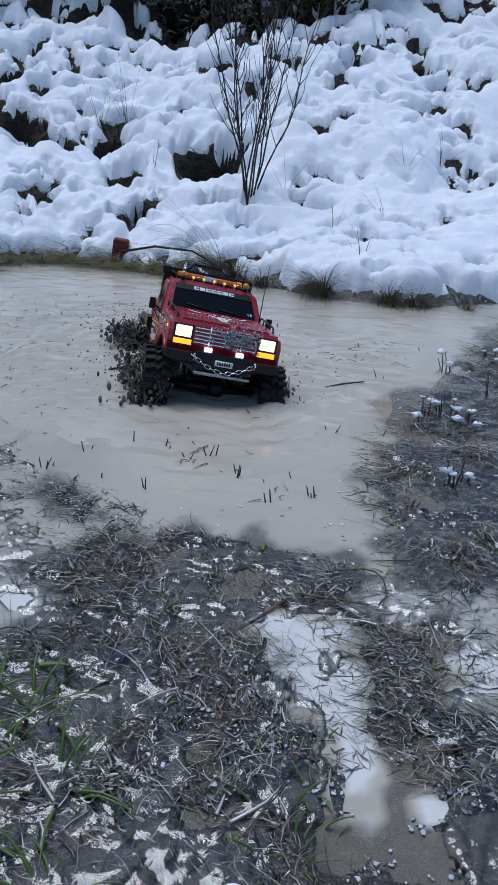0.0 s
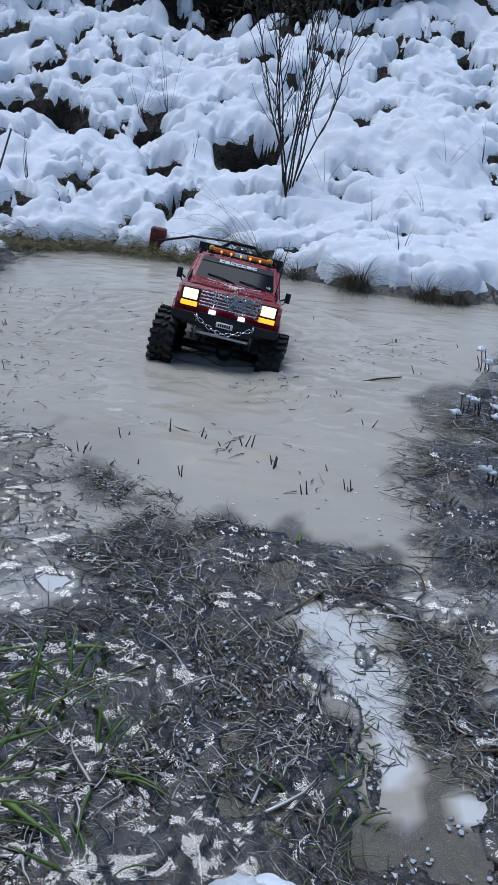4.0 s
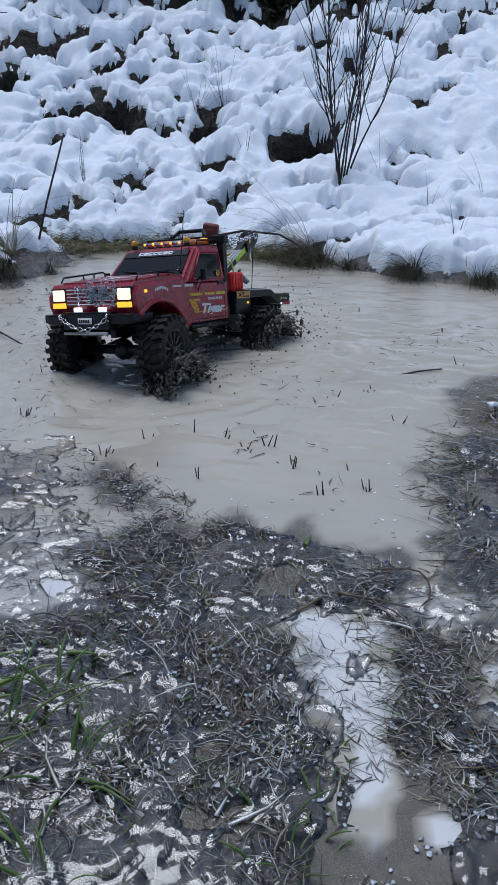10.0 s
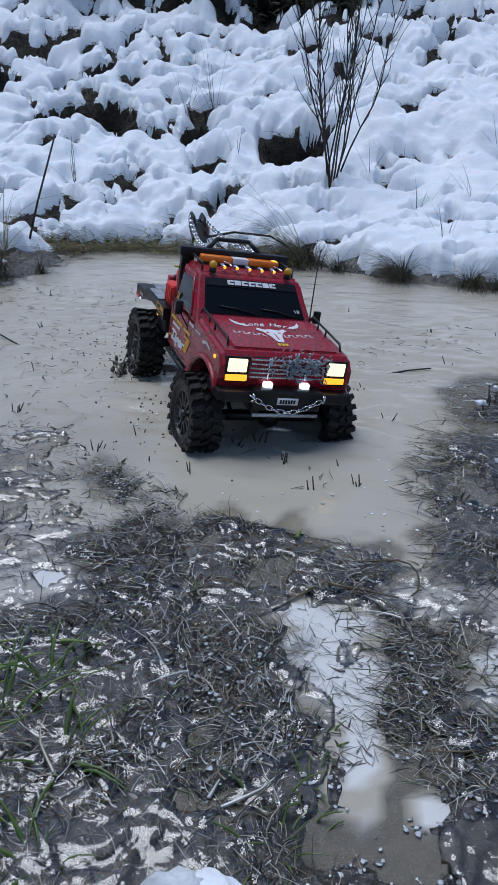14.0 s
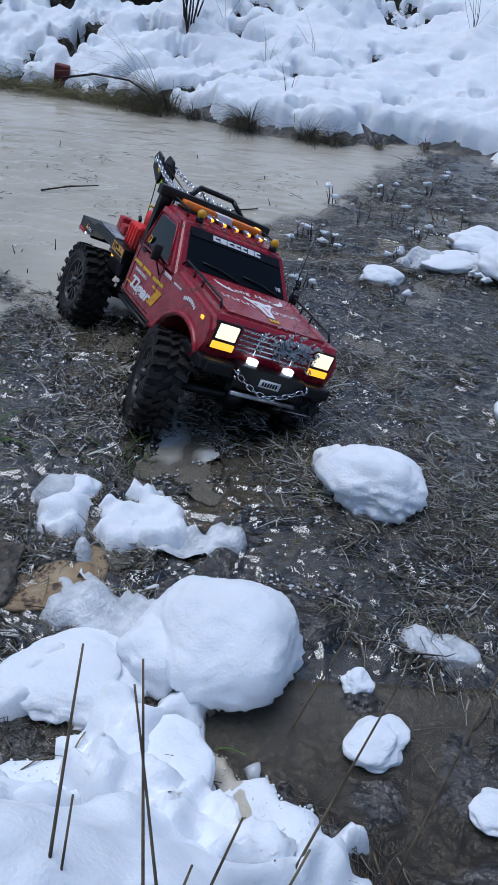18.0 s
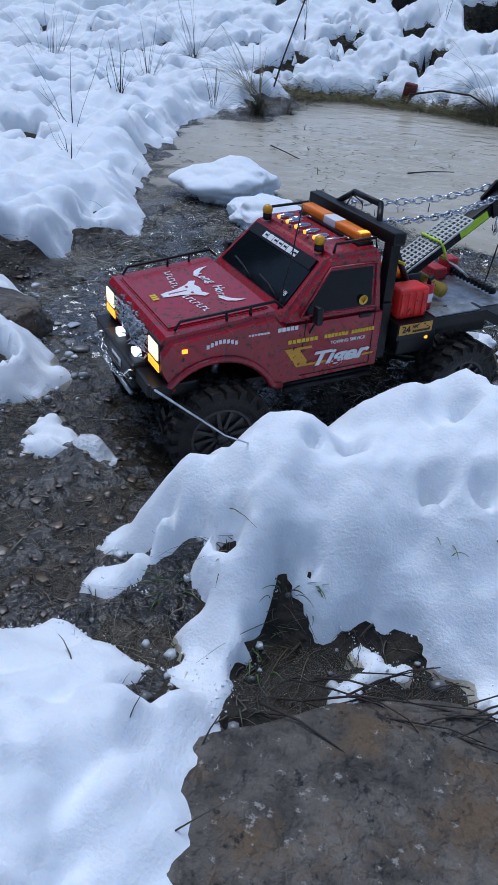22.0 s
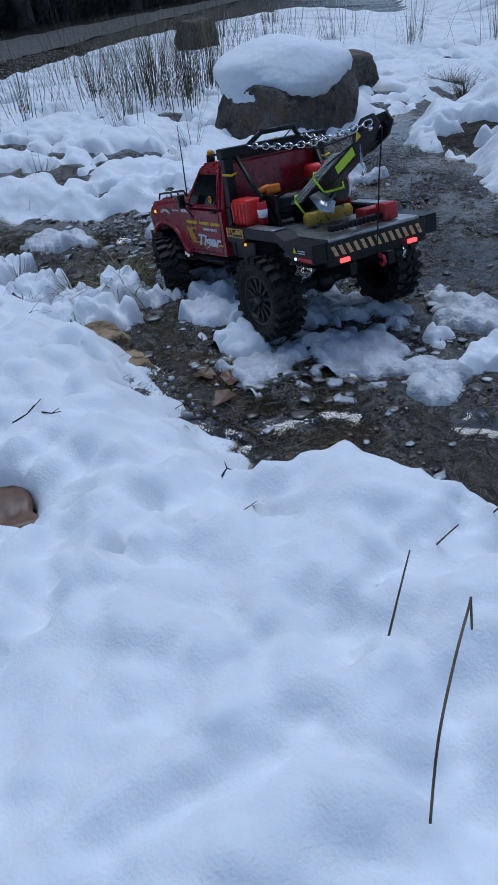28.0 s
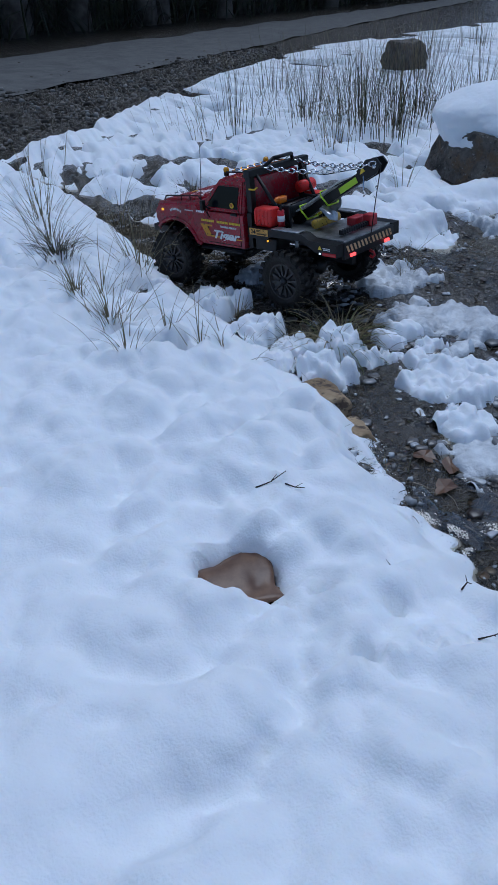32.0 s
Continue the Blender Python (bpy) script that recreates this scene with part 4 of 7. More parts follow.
for k, (x, y, rx, ry, h, tn) in enumerate([(0.09, 0.25, 0.085, 0.06, 0.022, 0.2), (0.15, 0.25, 0.06, 0.03, 0.014, 0.1), (0.075, 0.13, 0.05, 0.07, 0.02, 0.0), (0.055, 0.05, 0.06, 0.04, 0.026, 0.2), (0.12, -0.02, 0.05, 0.07, 0.025, 0.3),
                                           (0.0, 0.31, 0.03, 0.025, 0.02, 0.4), (-0.95, -0.47, 0.14, 0.06, 0.016, -0.3), (-1.28, -0.5, 0.17, 0.09, 0.026, 0.5), (-1.1, -0.38, 0.1, 0.07, 0.016, 0.2), (-0.72, -0.27, 0.1, 0.05, 0.02, -0.5),
                                           (-1.5, -0.35, 0.12, 0.1, 0.02, 0.3), (-1.75, -0.3, 0.12, 0.08, 0.024, 0.0), (-2.0, 0.2, 0.08, 0.1, 0.03, 0.4), (-1.75, 0.25, 0.1, 0.06, 0.02, 0.7), (-1.05, -0.6, 0.08, 0.05, 0.012, 0.1),
                                           (0.5, -0.02, 0.05, 0.04, 0.01, 0), (0.42, 0.1, 0.04, 0.03, 0.008, 0.5), (-1.92, -0.55, 0.1, 0.06, 0.02, 0.2), (0.72, 1.2, 0.12, 0.05, 0.02, 0.4), (-0.94, -0.27, 0.09, 0.05, 0.022, 0.6), (-0.8, -0.36, 0.12, 0.07, 0.022, 0.5), (-0.49, -0.21, 0.06, 0.04, 0.016, 0.2), (-0.42, -0.2, 0.03, 0.03, 0.016, 0)]):
    crumbs(x, y, rx, ry, h, 200 + k * 9, SNOW if k in (0, 3, 4, 7, 20, 21) else SLUSHSNOW, "crumbled wet snow on the mud")
x, y, g, s = scatter(170000, -1.4, 0.45, -1.15, 0.35, lambda x, y, g, s: (s > -0.005) & (s < 0.013) & (rng.random(len(x)) < 0.8 - 0.6 * step(0.003, 0.013, s)))
flakes("snow_crumb", x, y, g + np.maximum(s, 0), rng.uniform(0.0006, 0.0014, len(x)) * rng.uniform(0.6, 1.3, len(x)), SNOW, 0.9, "granular crumbs of snow along the melting edge")
# small broken bits in the stream bed
x = np.concatenate([rng.normal(-0.98, 0.12, 300), rng.normal(-1.25, 0.18, 400), rng.normal(-0.75, 0.09, 200), rng.normal(-1.75, 0.2, 300)])
y = np.concatenate([rng.normal(-0.5, 0.08, 300), rng.normal(-0.45, 0.1, 400), rng.normal(-0.3, 0.07, 200), rng.normal(-0.4, 0.12, 300)])
g, s = heights(x, y)
k = (s < 0.002) & (rng.random(len(s)) < 0.5)
flakes("slush", x[k], y[k], np.maximum(g[k], 0) + 0.001, rng.uniform(0.003, 0.022, k.sum()) * rng.uniform(0.5, 1, k.sum()), SLUSH, 0.16, "small bits of dirty ice in the stream bed")


x, y, g, s = scatter(200, -2.0, -0.45, -0.75, 0.1, lambda x, y, g, s: (s < -0.002) & (fbm(x * 4, y * 4, 341, 3) > 0.42))
flakes("ice_plate", x, y, np.maximum(g, 0.0) + 0.002, rng.uniform(0.004, 0.018, len(x)), ICEPLATE, 0.14, "broken plates of grey ice in the stream bed")
x, y, g, s = scatter(9000, -2.2, -0.3, -0.95, 0.4, lambda x, y, g, s: (s < 0.0) & (fbm(x * 6, y * 6, 331, 3) > 0.45))
flakes("leaf_litter", x, y, np.maximum(g, -0.002) + 0.001, rng.uniform(0.002, 0.009, len(x)) * rng.uniform(0.5, 1.3, len(x)), LITTER, 0.12, "sodden brown leaf litter and clods in the stream bed")


def mound(x, y, r, h, stretch=1.0, turn=0.0, seed=0, z=0.0, rough=1.0):
    """A heap of snow, lumpy all over and crumbled towards its foot."""
    bm = bmesh.new()
    bmesh.ops.create_icosphere(bm, subdivisions=5, radius=1)
    off = Vector((seed, seed * 0.7, 2.1))
    size = max(r, h)
    for v in bm.verts:
        d = v.co.normalized()
        p = Vector((d.x * r, d.y * r, d.z * h))
        k = 1 + 0.3 * noise.noise(d * 0.9 + off) + rough * (0.3 * noise.noise(d * 1.7 + off) + 0.08 * noise.noise(d * 4 + off) + 0.14 * max(0.0, 0.3 - d.z) * noise.noise(d * 9 + off))
        k += min(0.04, 0.0028 / size) * noise.noise(p * 90 + off) + min(0.03, 0.0016 / size) * noise.noise(p * 300 + off)
        k += min(0.15, 0.012 / size) * max(0.0, 0.35 - d.z) * noise.noise(p * 160 + off)
        zz = d.z * k
        px, py = d.x * k * r * stretch, d.y * k * r
        v.co = (x + px * math.cos(turn) - py * math.sin(turn), y + px * math.sin(turn) + py * math.cos(turn), z + max(-0.01, h * (zz * 0.62 + 0.36)))
    ob = part("snow_mound", bm, SNOW)
    return tagged(ob, "rounded mound of clean snow on wet mud", "snow", "snow mounds")


for k, (x, y, r, h, st, tn) in enumerate([(-0.66, 0.96, 0.1, 0.085, 1.2, 0.4), (-0.51, 0.78, 0.075, 0.06, 1.1, 0.9), (0.375, 0.345, 0.055, 0.065, 1.2, -0.4), (0.325, 0.39, 0.02, 0.04, 1, 0), (0.185, 0.085, 0.072, 0.085, 1.05, 0.3),
                                         (0.13, 0.07, 0.03, 0.05, 1.2, 0.2), (0.06, 0.05, 0.045, 0.03, 1.3, 0.1), (0.14, -0.035, 0.04, 0.03, 1.0, 0.8), (0.8, 1.31, 0.065, 0.055, 1.2, 0), (0.9, 1.13, 0.12, 0.085, 1.3, 0.3),
                                         (0.7, 1.2, 0.05, 0.03, 1.6, 0.5), (0.51, 1.06, 0.036, 0.035, 1.2, 0), (0.72, 0.7, 0.045, 0.04, 1.4, 0.2), (0.63, 0.55, 0.03, 0.035, 1, 0), (0.325, 0.0, 0.022, 0.022, 1.5, 0.5),
                                         (0.315, 0.06, 0.014, 0.016, 1, 0), (0.02, 0.31, 0.022, 0.024, 1.1, 1), (0.42, -0.06, 0.02, 0.014, 1.4, 0.2), (0.52, 0.18, 0.014, 0.012, 1.2, 0)]):
    mound(x, y, r, h, st, tn, k * 1.7, 0.0, 0.25 if k == 4 else 0.45 if r < 0.06 else 0.8)
for k, (x, y, rx, ry, h, tn) in enumerate([(0.2, -0.1, 0.05, 0.04, 0.05, 0.3), (0.27, -0.14, 0.045, 0.03, 0.04, 0.8), (0.26, -0.23, 0.04, 0.05, 0.04, 0.2), (0.12, -0.07, 0.05, 0.03, 0.05, -0.2), (0.04, -0.08, 0.05, 0.03, 0.045, 0.1), (0.29, -0.3, 0.03, 0.04, 0.03, 0.5), (-0.08, -0.1, 0.05, 0.04, 0.04, 0.4)]):
    crumbs(x, y, rx, ry, h, 900 + k * 9, SNOW, "ragged lumps of snow at the ridge's edge", tn)
for k, (x, y, r, h, st, tn) in enumerate([(-1.47, -0.62, 0.04, 0.06, 1.1, 0.3), (-1.42, -0.68, 0.035, 0.05, 1, 0), (-1.83, -0.739, 0.045, 0.05, 1.2, 0.0), (-1.63, -0.729, 0.04, 0.055, 1.2, 0.7), (-1.488, -0.69, 0.03, 0.045, 1.2, 1.4), (-1.511, -0.734, 0.035, 0.04, 1.2, 2.1), (-1.482, -0.455, 0.025, 0.03, 1.2, 2.8), (-1.129, -0.585, 0.03, 0.035, 1.2, 3.5), (0.121, -0.428, 0.03, 0.035, 1.3, 0.0), (0.193, -0.398, 0.035, 0.035, 1.3, 0.9), (0.26, -0.415, 0.03, 0.03, 1.3, 1.8), (0.3, -0.325, 0.02, 0.022, 1.3, 2.7), (0.323, -0.249, 0.015, 0.018, 1.3, 3.6)]):
    crumbs(x, y, r * 1.7, r * 1.3, h * 0.75, 700 + k * 9, SNOW, "lumpy clump of snow at the stream's edge", tn)


def stone(name, x, y, z, rx, ry, rz, material, label, seed=0, cap=0.0, turn=0.0, flat=0.35, wave=0.22):
    bm = bmesh.new()
    bmesh.ops.create_icosphere(bm, subdivisions=4, radius=1)
    for v in bm.verts:
        d = v.co.normalized()
        k = 1 + wave * noise.noise(d * 1.3 + Vector((seed, 0, 0))) + 0.08 * noise.noise(d * 4 + Vector((seed, 3, 0)))
        c = Vector([math.copysign(min(abs(q), 0.62) / 0.62, q) ** 1 * (1 - flat) + q * flat for q in d]) * k
        v.co = (c.x * rx, c.y * ry, c.z * rz)
    m = Matrix.Translation((x, y, z)) @ Matrix.Rotation(turn, 4, "Z")
    bm2 = bm.copy() if cap else None
    bmesh.ops.transform(bm, matrix=m, verts=bm.verts)
    ob = tagged(part(name, bm, material), label, "rock", "rocks")
    if cap:
        for v in bm2.verts:
            up = max(0.0, v.co.z / rz - 0.5)
            v.co = Vector((v.co.x * (0.98 + 0.08 * min(1, up * 2)), v.co.y * (0.98 + 0.08 * min(1, up * 2)), v.co.z * (0.97 if up <= 0 else 1.0) + cap * min(1, up * 1.7) ** 0.5))
        for f in [f for f in bm2.faces if f.calc_center_median().z < rz * 0.62]:
            bm2.faces.remove(f)
        bmesh.ops.transform(bm2, matrix=m, verts=bm2.verts)
        tagged(part("snow_mound", bm2, SNOW), "smooth thick cap of snow lying on the boulder", "snow")
    return ob


stone("boulder", -2.45, 0.57, 0.04, 0.18, 0.225, 0.165, ROCK, "large grey boulder beside the stream under a cap of snow", 1, 0, 0.2, 0.4, 0.1)
mound(-2.46, 0.57, 0.25, 0.18, 0.85, 0.2, 3.3, 0.135, 0.1)
stone("stone", -2.02, 0.3, 0.0, 0.06, 0.045, 0.032, ROCK, "brown stone at the stream's edge", 4)
stone("stone", -2.75, 1.15, 0.12, 0.1, 0.08, 0.07, ROCK, "dark stone standing out of the snow", 9)
stone("stone", -4.6, 1.6, 0.2, 0.12, 0.1, 0.1, ROCK, "dark stone standing out of the snow", 14)
stone("slab_stone", -0.02, -0.6, -0.03, 0.2, 0.13, 0.055, ROCK, "broad flat brown stone wet with melt", 6, turn=0.5)
stone("stone", -0.74, 0.03, 0.01, 0.1, 0.07, 0.05, ROCK, "pale stone under the edge of the snow", 11)
stone("ochre_stone", 0.015, 0.175, -0.018, 0.06, 0.05, 0.024, OCHRE, "cracked ochre stone half sunk in mud", 3)
stone("stone", -0.05, 0.17, -0.012, 0.03, 0.045, 0.028, ROCK, "dark wet stone in the mud", 8)
stone("stone", -1.32, -0.735, 0.0, 0.05, 0.03, 0.03, OCHRE, "clod of brown earth at the water's edge", 5)
stone("stone", -1.2, -0.75, 0.0, 0.035, 0.03, 0.022, OCHRE, "clod of brown earth at the water's edge", 7)


clod_z = float(ground_z(np.array([[-0.93]]), np.array([[-1.055]]))[0, 0])
stone("earth_clod", -0.93, -1.055, clod_z + 0.006, 0.042, 0.038, 0.014, LEAFBROWN, "frosty brown clod of earth bare of snow", 21, wave=0.5)


def tuft(x, y, z, n, h, spread, droop, label, name="rush_tuft", material=None, width=0.0022, lean=None, group="rush tufts", up=(0.75, 1.5)):
    """A clump of blades from one root."""
    a = rng.uniform(0, 6.28, n) if lean is None else rng.normal(lean, 0.7, n)
    r = np.abs(rng.normal(0, spread * 0.3, n))
    if n <= 40:
        ob = tagged(new(name), label, "grass tuft", group)
        ob.location = (x, y, z)
        for q, d in zip(a, r):
            ribbons("stem", [(d * math.cos(q), d * math.sin(q), -0.01)], [q], rng.uniform(0.45, 1) * h, width * rng.uniform(0.6, 1.3), rng.uniform(*up), rng.uniform(0.3, 1) * droop, material or RUSH, ob, segs=6)
        return ob
    ob = ribbons(name, np.stack([x + r * np.cos(a), y + r * np.sin(a), np.full(n, z - 0.01)], 1), a, rng.uniform(0.45, 1, n) * h, width * rng.uniform(0.6, 1.3, n),
                 rng.uniform(*up, n), rng.uniform(0.3, 1, n) * droop, material or RUSH, segs=6)
    return tagged(ob, label, "grass tuft", group)


# far shore
for x, y, n, h, sp, dr, ln in ((-0.02, 2.56, 420, 0.2, 0.2, 3.0, -2.4), (-0.1, 2.53, 160, 0.13, 0.16, 3.0, None), (0.07, 2.47, 120, 0.13, 0.07, 3.0, -1.8), (0.27, 2.38, 300, 0.2, 0.08, 3.2, -2.2), (0.47, 2.33, 260, 0.15, 0.1, 3.2, -1.5), (0.55, 2.31, 160, 0.13, 0.08, 3.2, -1.2),
                              (-0.95, 2.13, 220, 0.2, 0.06, 2.6, -1.2), (-2.54, 1.52, 200, 0.16, 0.12, 2.4, None), (-0.85, 2.2, 60, 0.12, 0.05, 2.2, -0.6), (0.72, 2.3, 60, 0.08, 0.06, 2.0, -1.6), (0.9, 2.36, 60, 0.08, 0.06, 2.0, -1.6)):
    tuft(x, y, max(0.0, surface_z(x, y) - 0.07), n, h, sp, dr, "drooping tussock of dead rush at the water's edge", lean=ln)
# long arching blades
for x, y, n, h in ((-0.06, 2.56, 26, 0.42), (-0.98, 2.25, 34, 0.5), (-1.05, 2.35, 20, 0.45)):
    tuft(x, y, 0.05, n, h, 0.1, 2.0, "long arching blades of dead grass", width=0.0026, lean=2.8, up=(0.35, 1.15))
# stalks on the bank and the left bank
for x, y, n, h in ((0.34, 2.8, 7, 0.26), (0.52, 2.83, 6, 0.18), (0.29, 3.23, 4, 0.25), (0.66, 3.25, 6, 0.2), (0.83, 3.37, 4, 0.2), (-0.57, 3.76, 12, 0.36), (-0.71, 3.79, 8, 0.34), (0.41, 2.52, 5, 0.16), (0.16, 3.15, 3, 0.2),
                   (-0.39, 3.27, 3, 0.14), (-1.0, 3.0, 5, 0.25), (1.2, 3.1, 8, 0.3), (-1.79, 1.38, 7, 0.2), (-1.21, 1.15, 5, 0.3), (-1.31, 1.66, 14, 0.22), (-1.56, 0.87, 4, 0.16), (-1.01, 0.79, 6, 0.12), (-2.01, 2.37, 22, 0.35),
                   (-1.42, 2.13, 14, 0.3), (-1.46, 2.74, 18, 0.35), (-1.12, 2.1, 10, 0.25)):
    tuft(x, y, surface_z(x, y), n, h, 0.05, 0.5, "few thin dry stalks standing in the snow", "dry_stalk", TWIG, 0.0026, group="dry stalks")
# rushes toward the road
for x, y, n, h, sp in ((-2.3, 1.33, 160, 0.16, 0.07), (-3.3, 2.1, 40, 0.35, 0.15), (-3.08, 2.55, 50, 0.35, 0.15), (-3.92, 2.18, 40, 0.4, 0.2), (-3.22, 0.48, 170, 0.42, 0.22), (-2.93, 0.18, 40, 0.3, 0.1), (-3.07, 0.55, 150, 0.4, 0.2),
                       (-3.32, 0.83, 150, 0.42, 0.24), (-3.44, 0.32, 110, 0.42, 0.2), (-3.6, 0.05, 60, 0.4, 0.2), (-3.9, 0.9, 90, 0.4, 0.35), (-4.4, 0.6, 60, 0.4, 0.35), (-2.5, -0.35, 40, 0.14, 0.12), (-3.6, 1.4, 80, 0.38, 0.3), (-2.0, -0.86, 30, 0.24, 0.1), (-2.25, -1.02, 34, 0.26, 0.09), (-1.85, -1.04, 40, 0.1, 0.05), (-1.53, -1.02, 16, 0.13, 0.06), (-1.89, -0.98, 14, 0.18, 0.06),
                       (-1.57, -0.93, 9, 0.14, 0.05), (-1.5, -0.89, 8, 0.13, 0.05), (-1.54, -0.83, 9, 0.14, 0.05), (-1.75, -0.72, 30, 0.1, 0.05), (-1.86, -0.2, 10, 0.14, 0.05),
                       (-2.36, 0.12, 12, 0.2, 0.07), (-5.5, 2.9, 50, 0.4, 0.2), (-5.0, 2.07, 50, 0.4, 0.2), (-3.49, -0.16, 10, 0.25, 0.1), (-4.2, 1.4, 40, 0.4, 0.2), (-2.75, -0.45, 60, 0.07, 0.12), (-2.6, -0.75, 12, 0.22, 0.08), (-3.0, -0.95, 14, 0.25, 0.1)):
    far_off = x < -2.8
    tuft(x, y, surface_z(x, y), n, h * (0.95 if far_off else 1), sp * (2.6 if far_off else 1), 0.5 if far_off else 0.9, "dry brown rushes standing in the snow", width=0.0028 if far_off else 0.0024, up=(1.15, 1.57) if far_off else (0.85, 1.5))
for x, y, n, h, sp, dr in ((-1.5, -0.62, 70, 0.17, 0.05, 2.6), (-1.47, -0.6, 50, 0.14, 0.06, 3.0), (-1.56, -0.56, 40, 0.15, 0.06, 2.4)):
    tuft(x, y, 0.0, n, h, sp, dr, "bleached tangle of dead stems beside the stream", material=STRAWS, width=0.003)
for x, y, n, h, sp, dr in ((-2.091, -1.03, 130, 0.1, 0.1, 1.6), (-1.703, -1.006, 40, 0.14, 0.07, 0.6), (-2.593, -0.989, 30, 0.2, 0.1, 0.5), (-1.52, -0.667, 160, 0.09, 0.14, 2.2), (-1.513, -0.596, 120, 0.1, 0.14, 2.4), (-1.604, -0.764, 40, 0.08, 0.06, 0.5), (-1.787, -0.253, 40, 0.1, 0.06, 1.2), ):
    tuft(x, y, max(0.0, surface_z(x, y)), n, h, sp, dr, "dark tangle of dead stems in snow and mud", material=RUSH, width=0.0026)
for k, (x, y, rad) in enumerate(RIDGE_HOLES):
    g = float(ground_z(np.array([[x]]), np.array([[y]]))[0, 0])
    tuft(x, y, g + 0.006, 22, 0.022 + rad, 0.05, 2.6, "dark grass showing through a hole in the snow", "grass_tuft", GREENS if k % 4 == 1 else SHADEDGRASS, 0.0022, group="grass in the holes")
# stems sticking out of the near snow
for k, (x, y, h, a, dr) in enumerate([(0.14, -0.21, 0.14, 1.7, 0.2), (0.09, -0.24, 0.12, 1.4, 0.1), (0.15, -0.21, 0.13, 1.9, 0.2), (0.13, -0.26, 0.1, 1.0, 0.2), (0.17, -0.25, 0.11, 0.8, 0.1), (0.06, -0.25, 0.1, 2.6, 0.2), (0.24, 0.0, 0.16, 0.7, 0.1),
                                     (0.3, -0.14, 0.2, 0.9, 0.1), (0.07, -0.22, 0.12, 2.3, 0.3), (0.09, -0.2, 0.12, 1.4, 0.2), (0.14, -0.25, 0.12, 0.9, 0.1), (0.23, -0.14, 0.16, 0.8, 0.2), (0.27, -0.28, 0.12, 1.9, 0.3), (0.21, -0.34, 0.1, 0.4, 1.2),
                                     (-0.57, -0.79, 0.05, 0.3, 0.2), (-0.57, -0.71, 0.04, 0.3, 0.2), (-0.51, -0.9, 0.075, 1.9, 0.2), (-0.37, -0.85, 0.06, 0.6, 0.9), (-0.41, -0.88, 0.02, 1.2, 1.4), (-0.74, -0.58, 0.1, 0.8, 0.4), (-0.72, -0.57, 0.12, 0.9, 0.3)]):
    z = surface_z(x, y)
    bm = bmesh.new()
    tube(bm, [(x + h * 0.55 * t * math.cos(a), y + h * 0.55 * t * math.sin(a), z - 0.02 + h * t * (1 - dr * 0.4 * t)) for t in (0, 0.25, 0.5, 0.75, 1)], 0.0011, 5, 0.0006)
    tagged(part("dry_grass", bm, STRAW), "single dry brown stem rising from the snow", "grass stem", "dry stems")
for pts in (((-0.396, -0.979, 0.09), (-0.413, -0.955, 0.125), (-0.431, -0.922, 0.15), (-0.444, -0.895, 0.166), (-0.447, -0.89, 0.164), (-0.448, -0.885, 0.135)),
            ((-0.28, -0.935, 0.085), (-0.298, -0.925, 0.14), (-0.31, -0.92, 0.17), (-0.318, -0.918, 0.183), (-0.326, -0.917, 0.184), (-0.335, -0.917, 0.175), (-0.346, -0.915, 0.14), (-0.35, -0.915, 0.115)),
            ((-0.312, -0.908, 0.1), (-0.299, -0.879, 0.135), (-0.289, -0.864, 0.17))):
    tagged(part("dry_grass", tube(bmesh.new(), smooth_line(pts), 0.0009, 6, 0.0008), STRAW), "bent dry stem poking from the snow", "grass stem", "dry stems")


rt = random.Random(31)
for k in range(40):
    x, y, a, ln = rt.uniform(-0.12, 0.1), rt.uniform(-0.5, -0.44), rt.uniform(-0.5, 0.9), rt.uniform(0.05, 0.13)
    z = max(0.0, float(ground_z(np.array([[x]]), np.array([[y]]))[0, 0])) + rt.uniform(0.0, 0.02)
    pts = [(x + ln * q * math.cos(a), y + ln * q * math.sin(a), z + 0.012 * math.sin(3 * q) + rt.uniform(-0.003, 0.003)) for q in (0, 0.35, 0.7, 1)]
    tagged(part("fallen_twig", tube(bmesh.new(), pts, rt.uniform(0.0007, 0.0014), 5, 0.0005), TWIG), "thin wet twig in the hollow beside the flat stone", "stick", "twigs in the hollow")


# bits of twig lying on the near snow
for x, y, a, ln in ((-0.72, -0.87, 0.4, 0.03), (-0.8, -0.84, 1.9, 0.02), (-1.05, -0.96, 1.2, 0.04), (-1.02, -0.94, 0.5, 0.03), (-0.86, -0.9, 2.5, 0.018)):
    pts = [(x + ln * (q - 0.5) * math.cos(a), y + ln * (q - 0.5) * math.sin(a), surface_z(x + ln * (q - 0.5) * math.cos(a), y + ln * (q - 0.5) * math.sin(a)) + 0.001 + 0.004 * q) for q in (0, 0.5, 1)]
    bm = tube(bmesh.new(), pts, 0.0011, 5, 0.0005)
    tube(bm, [pts[1], (pts[1][0] + 0.35 * ln * math.cos(a + 0.9), pts[1][1] + 0.35 * ln * math.sin(a + 0.9), pts[1][2] + 0.004)], 0.0007, 4, 0.0004)
    tagged(part("fallen_twig", bm, TWIG), "small forked dark twig lying on the snow", "stick", "twigs on the snow")


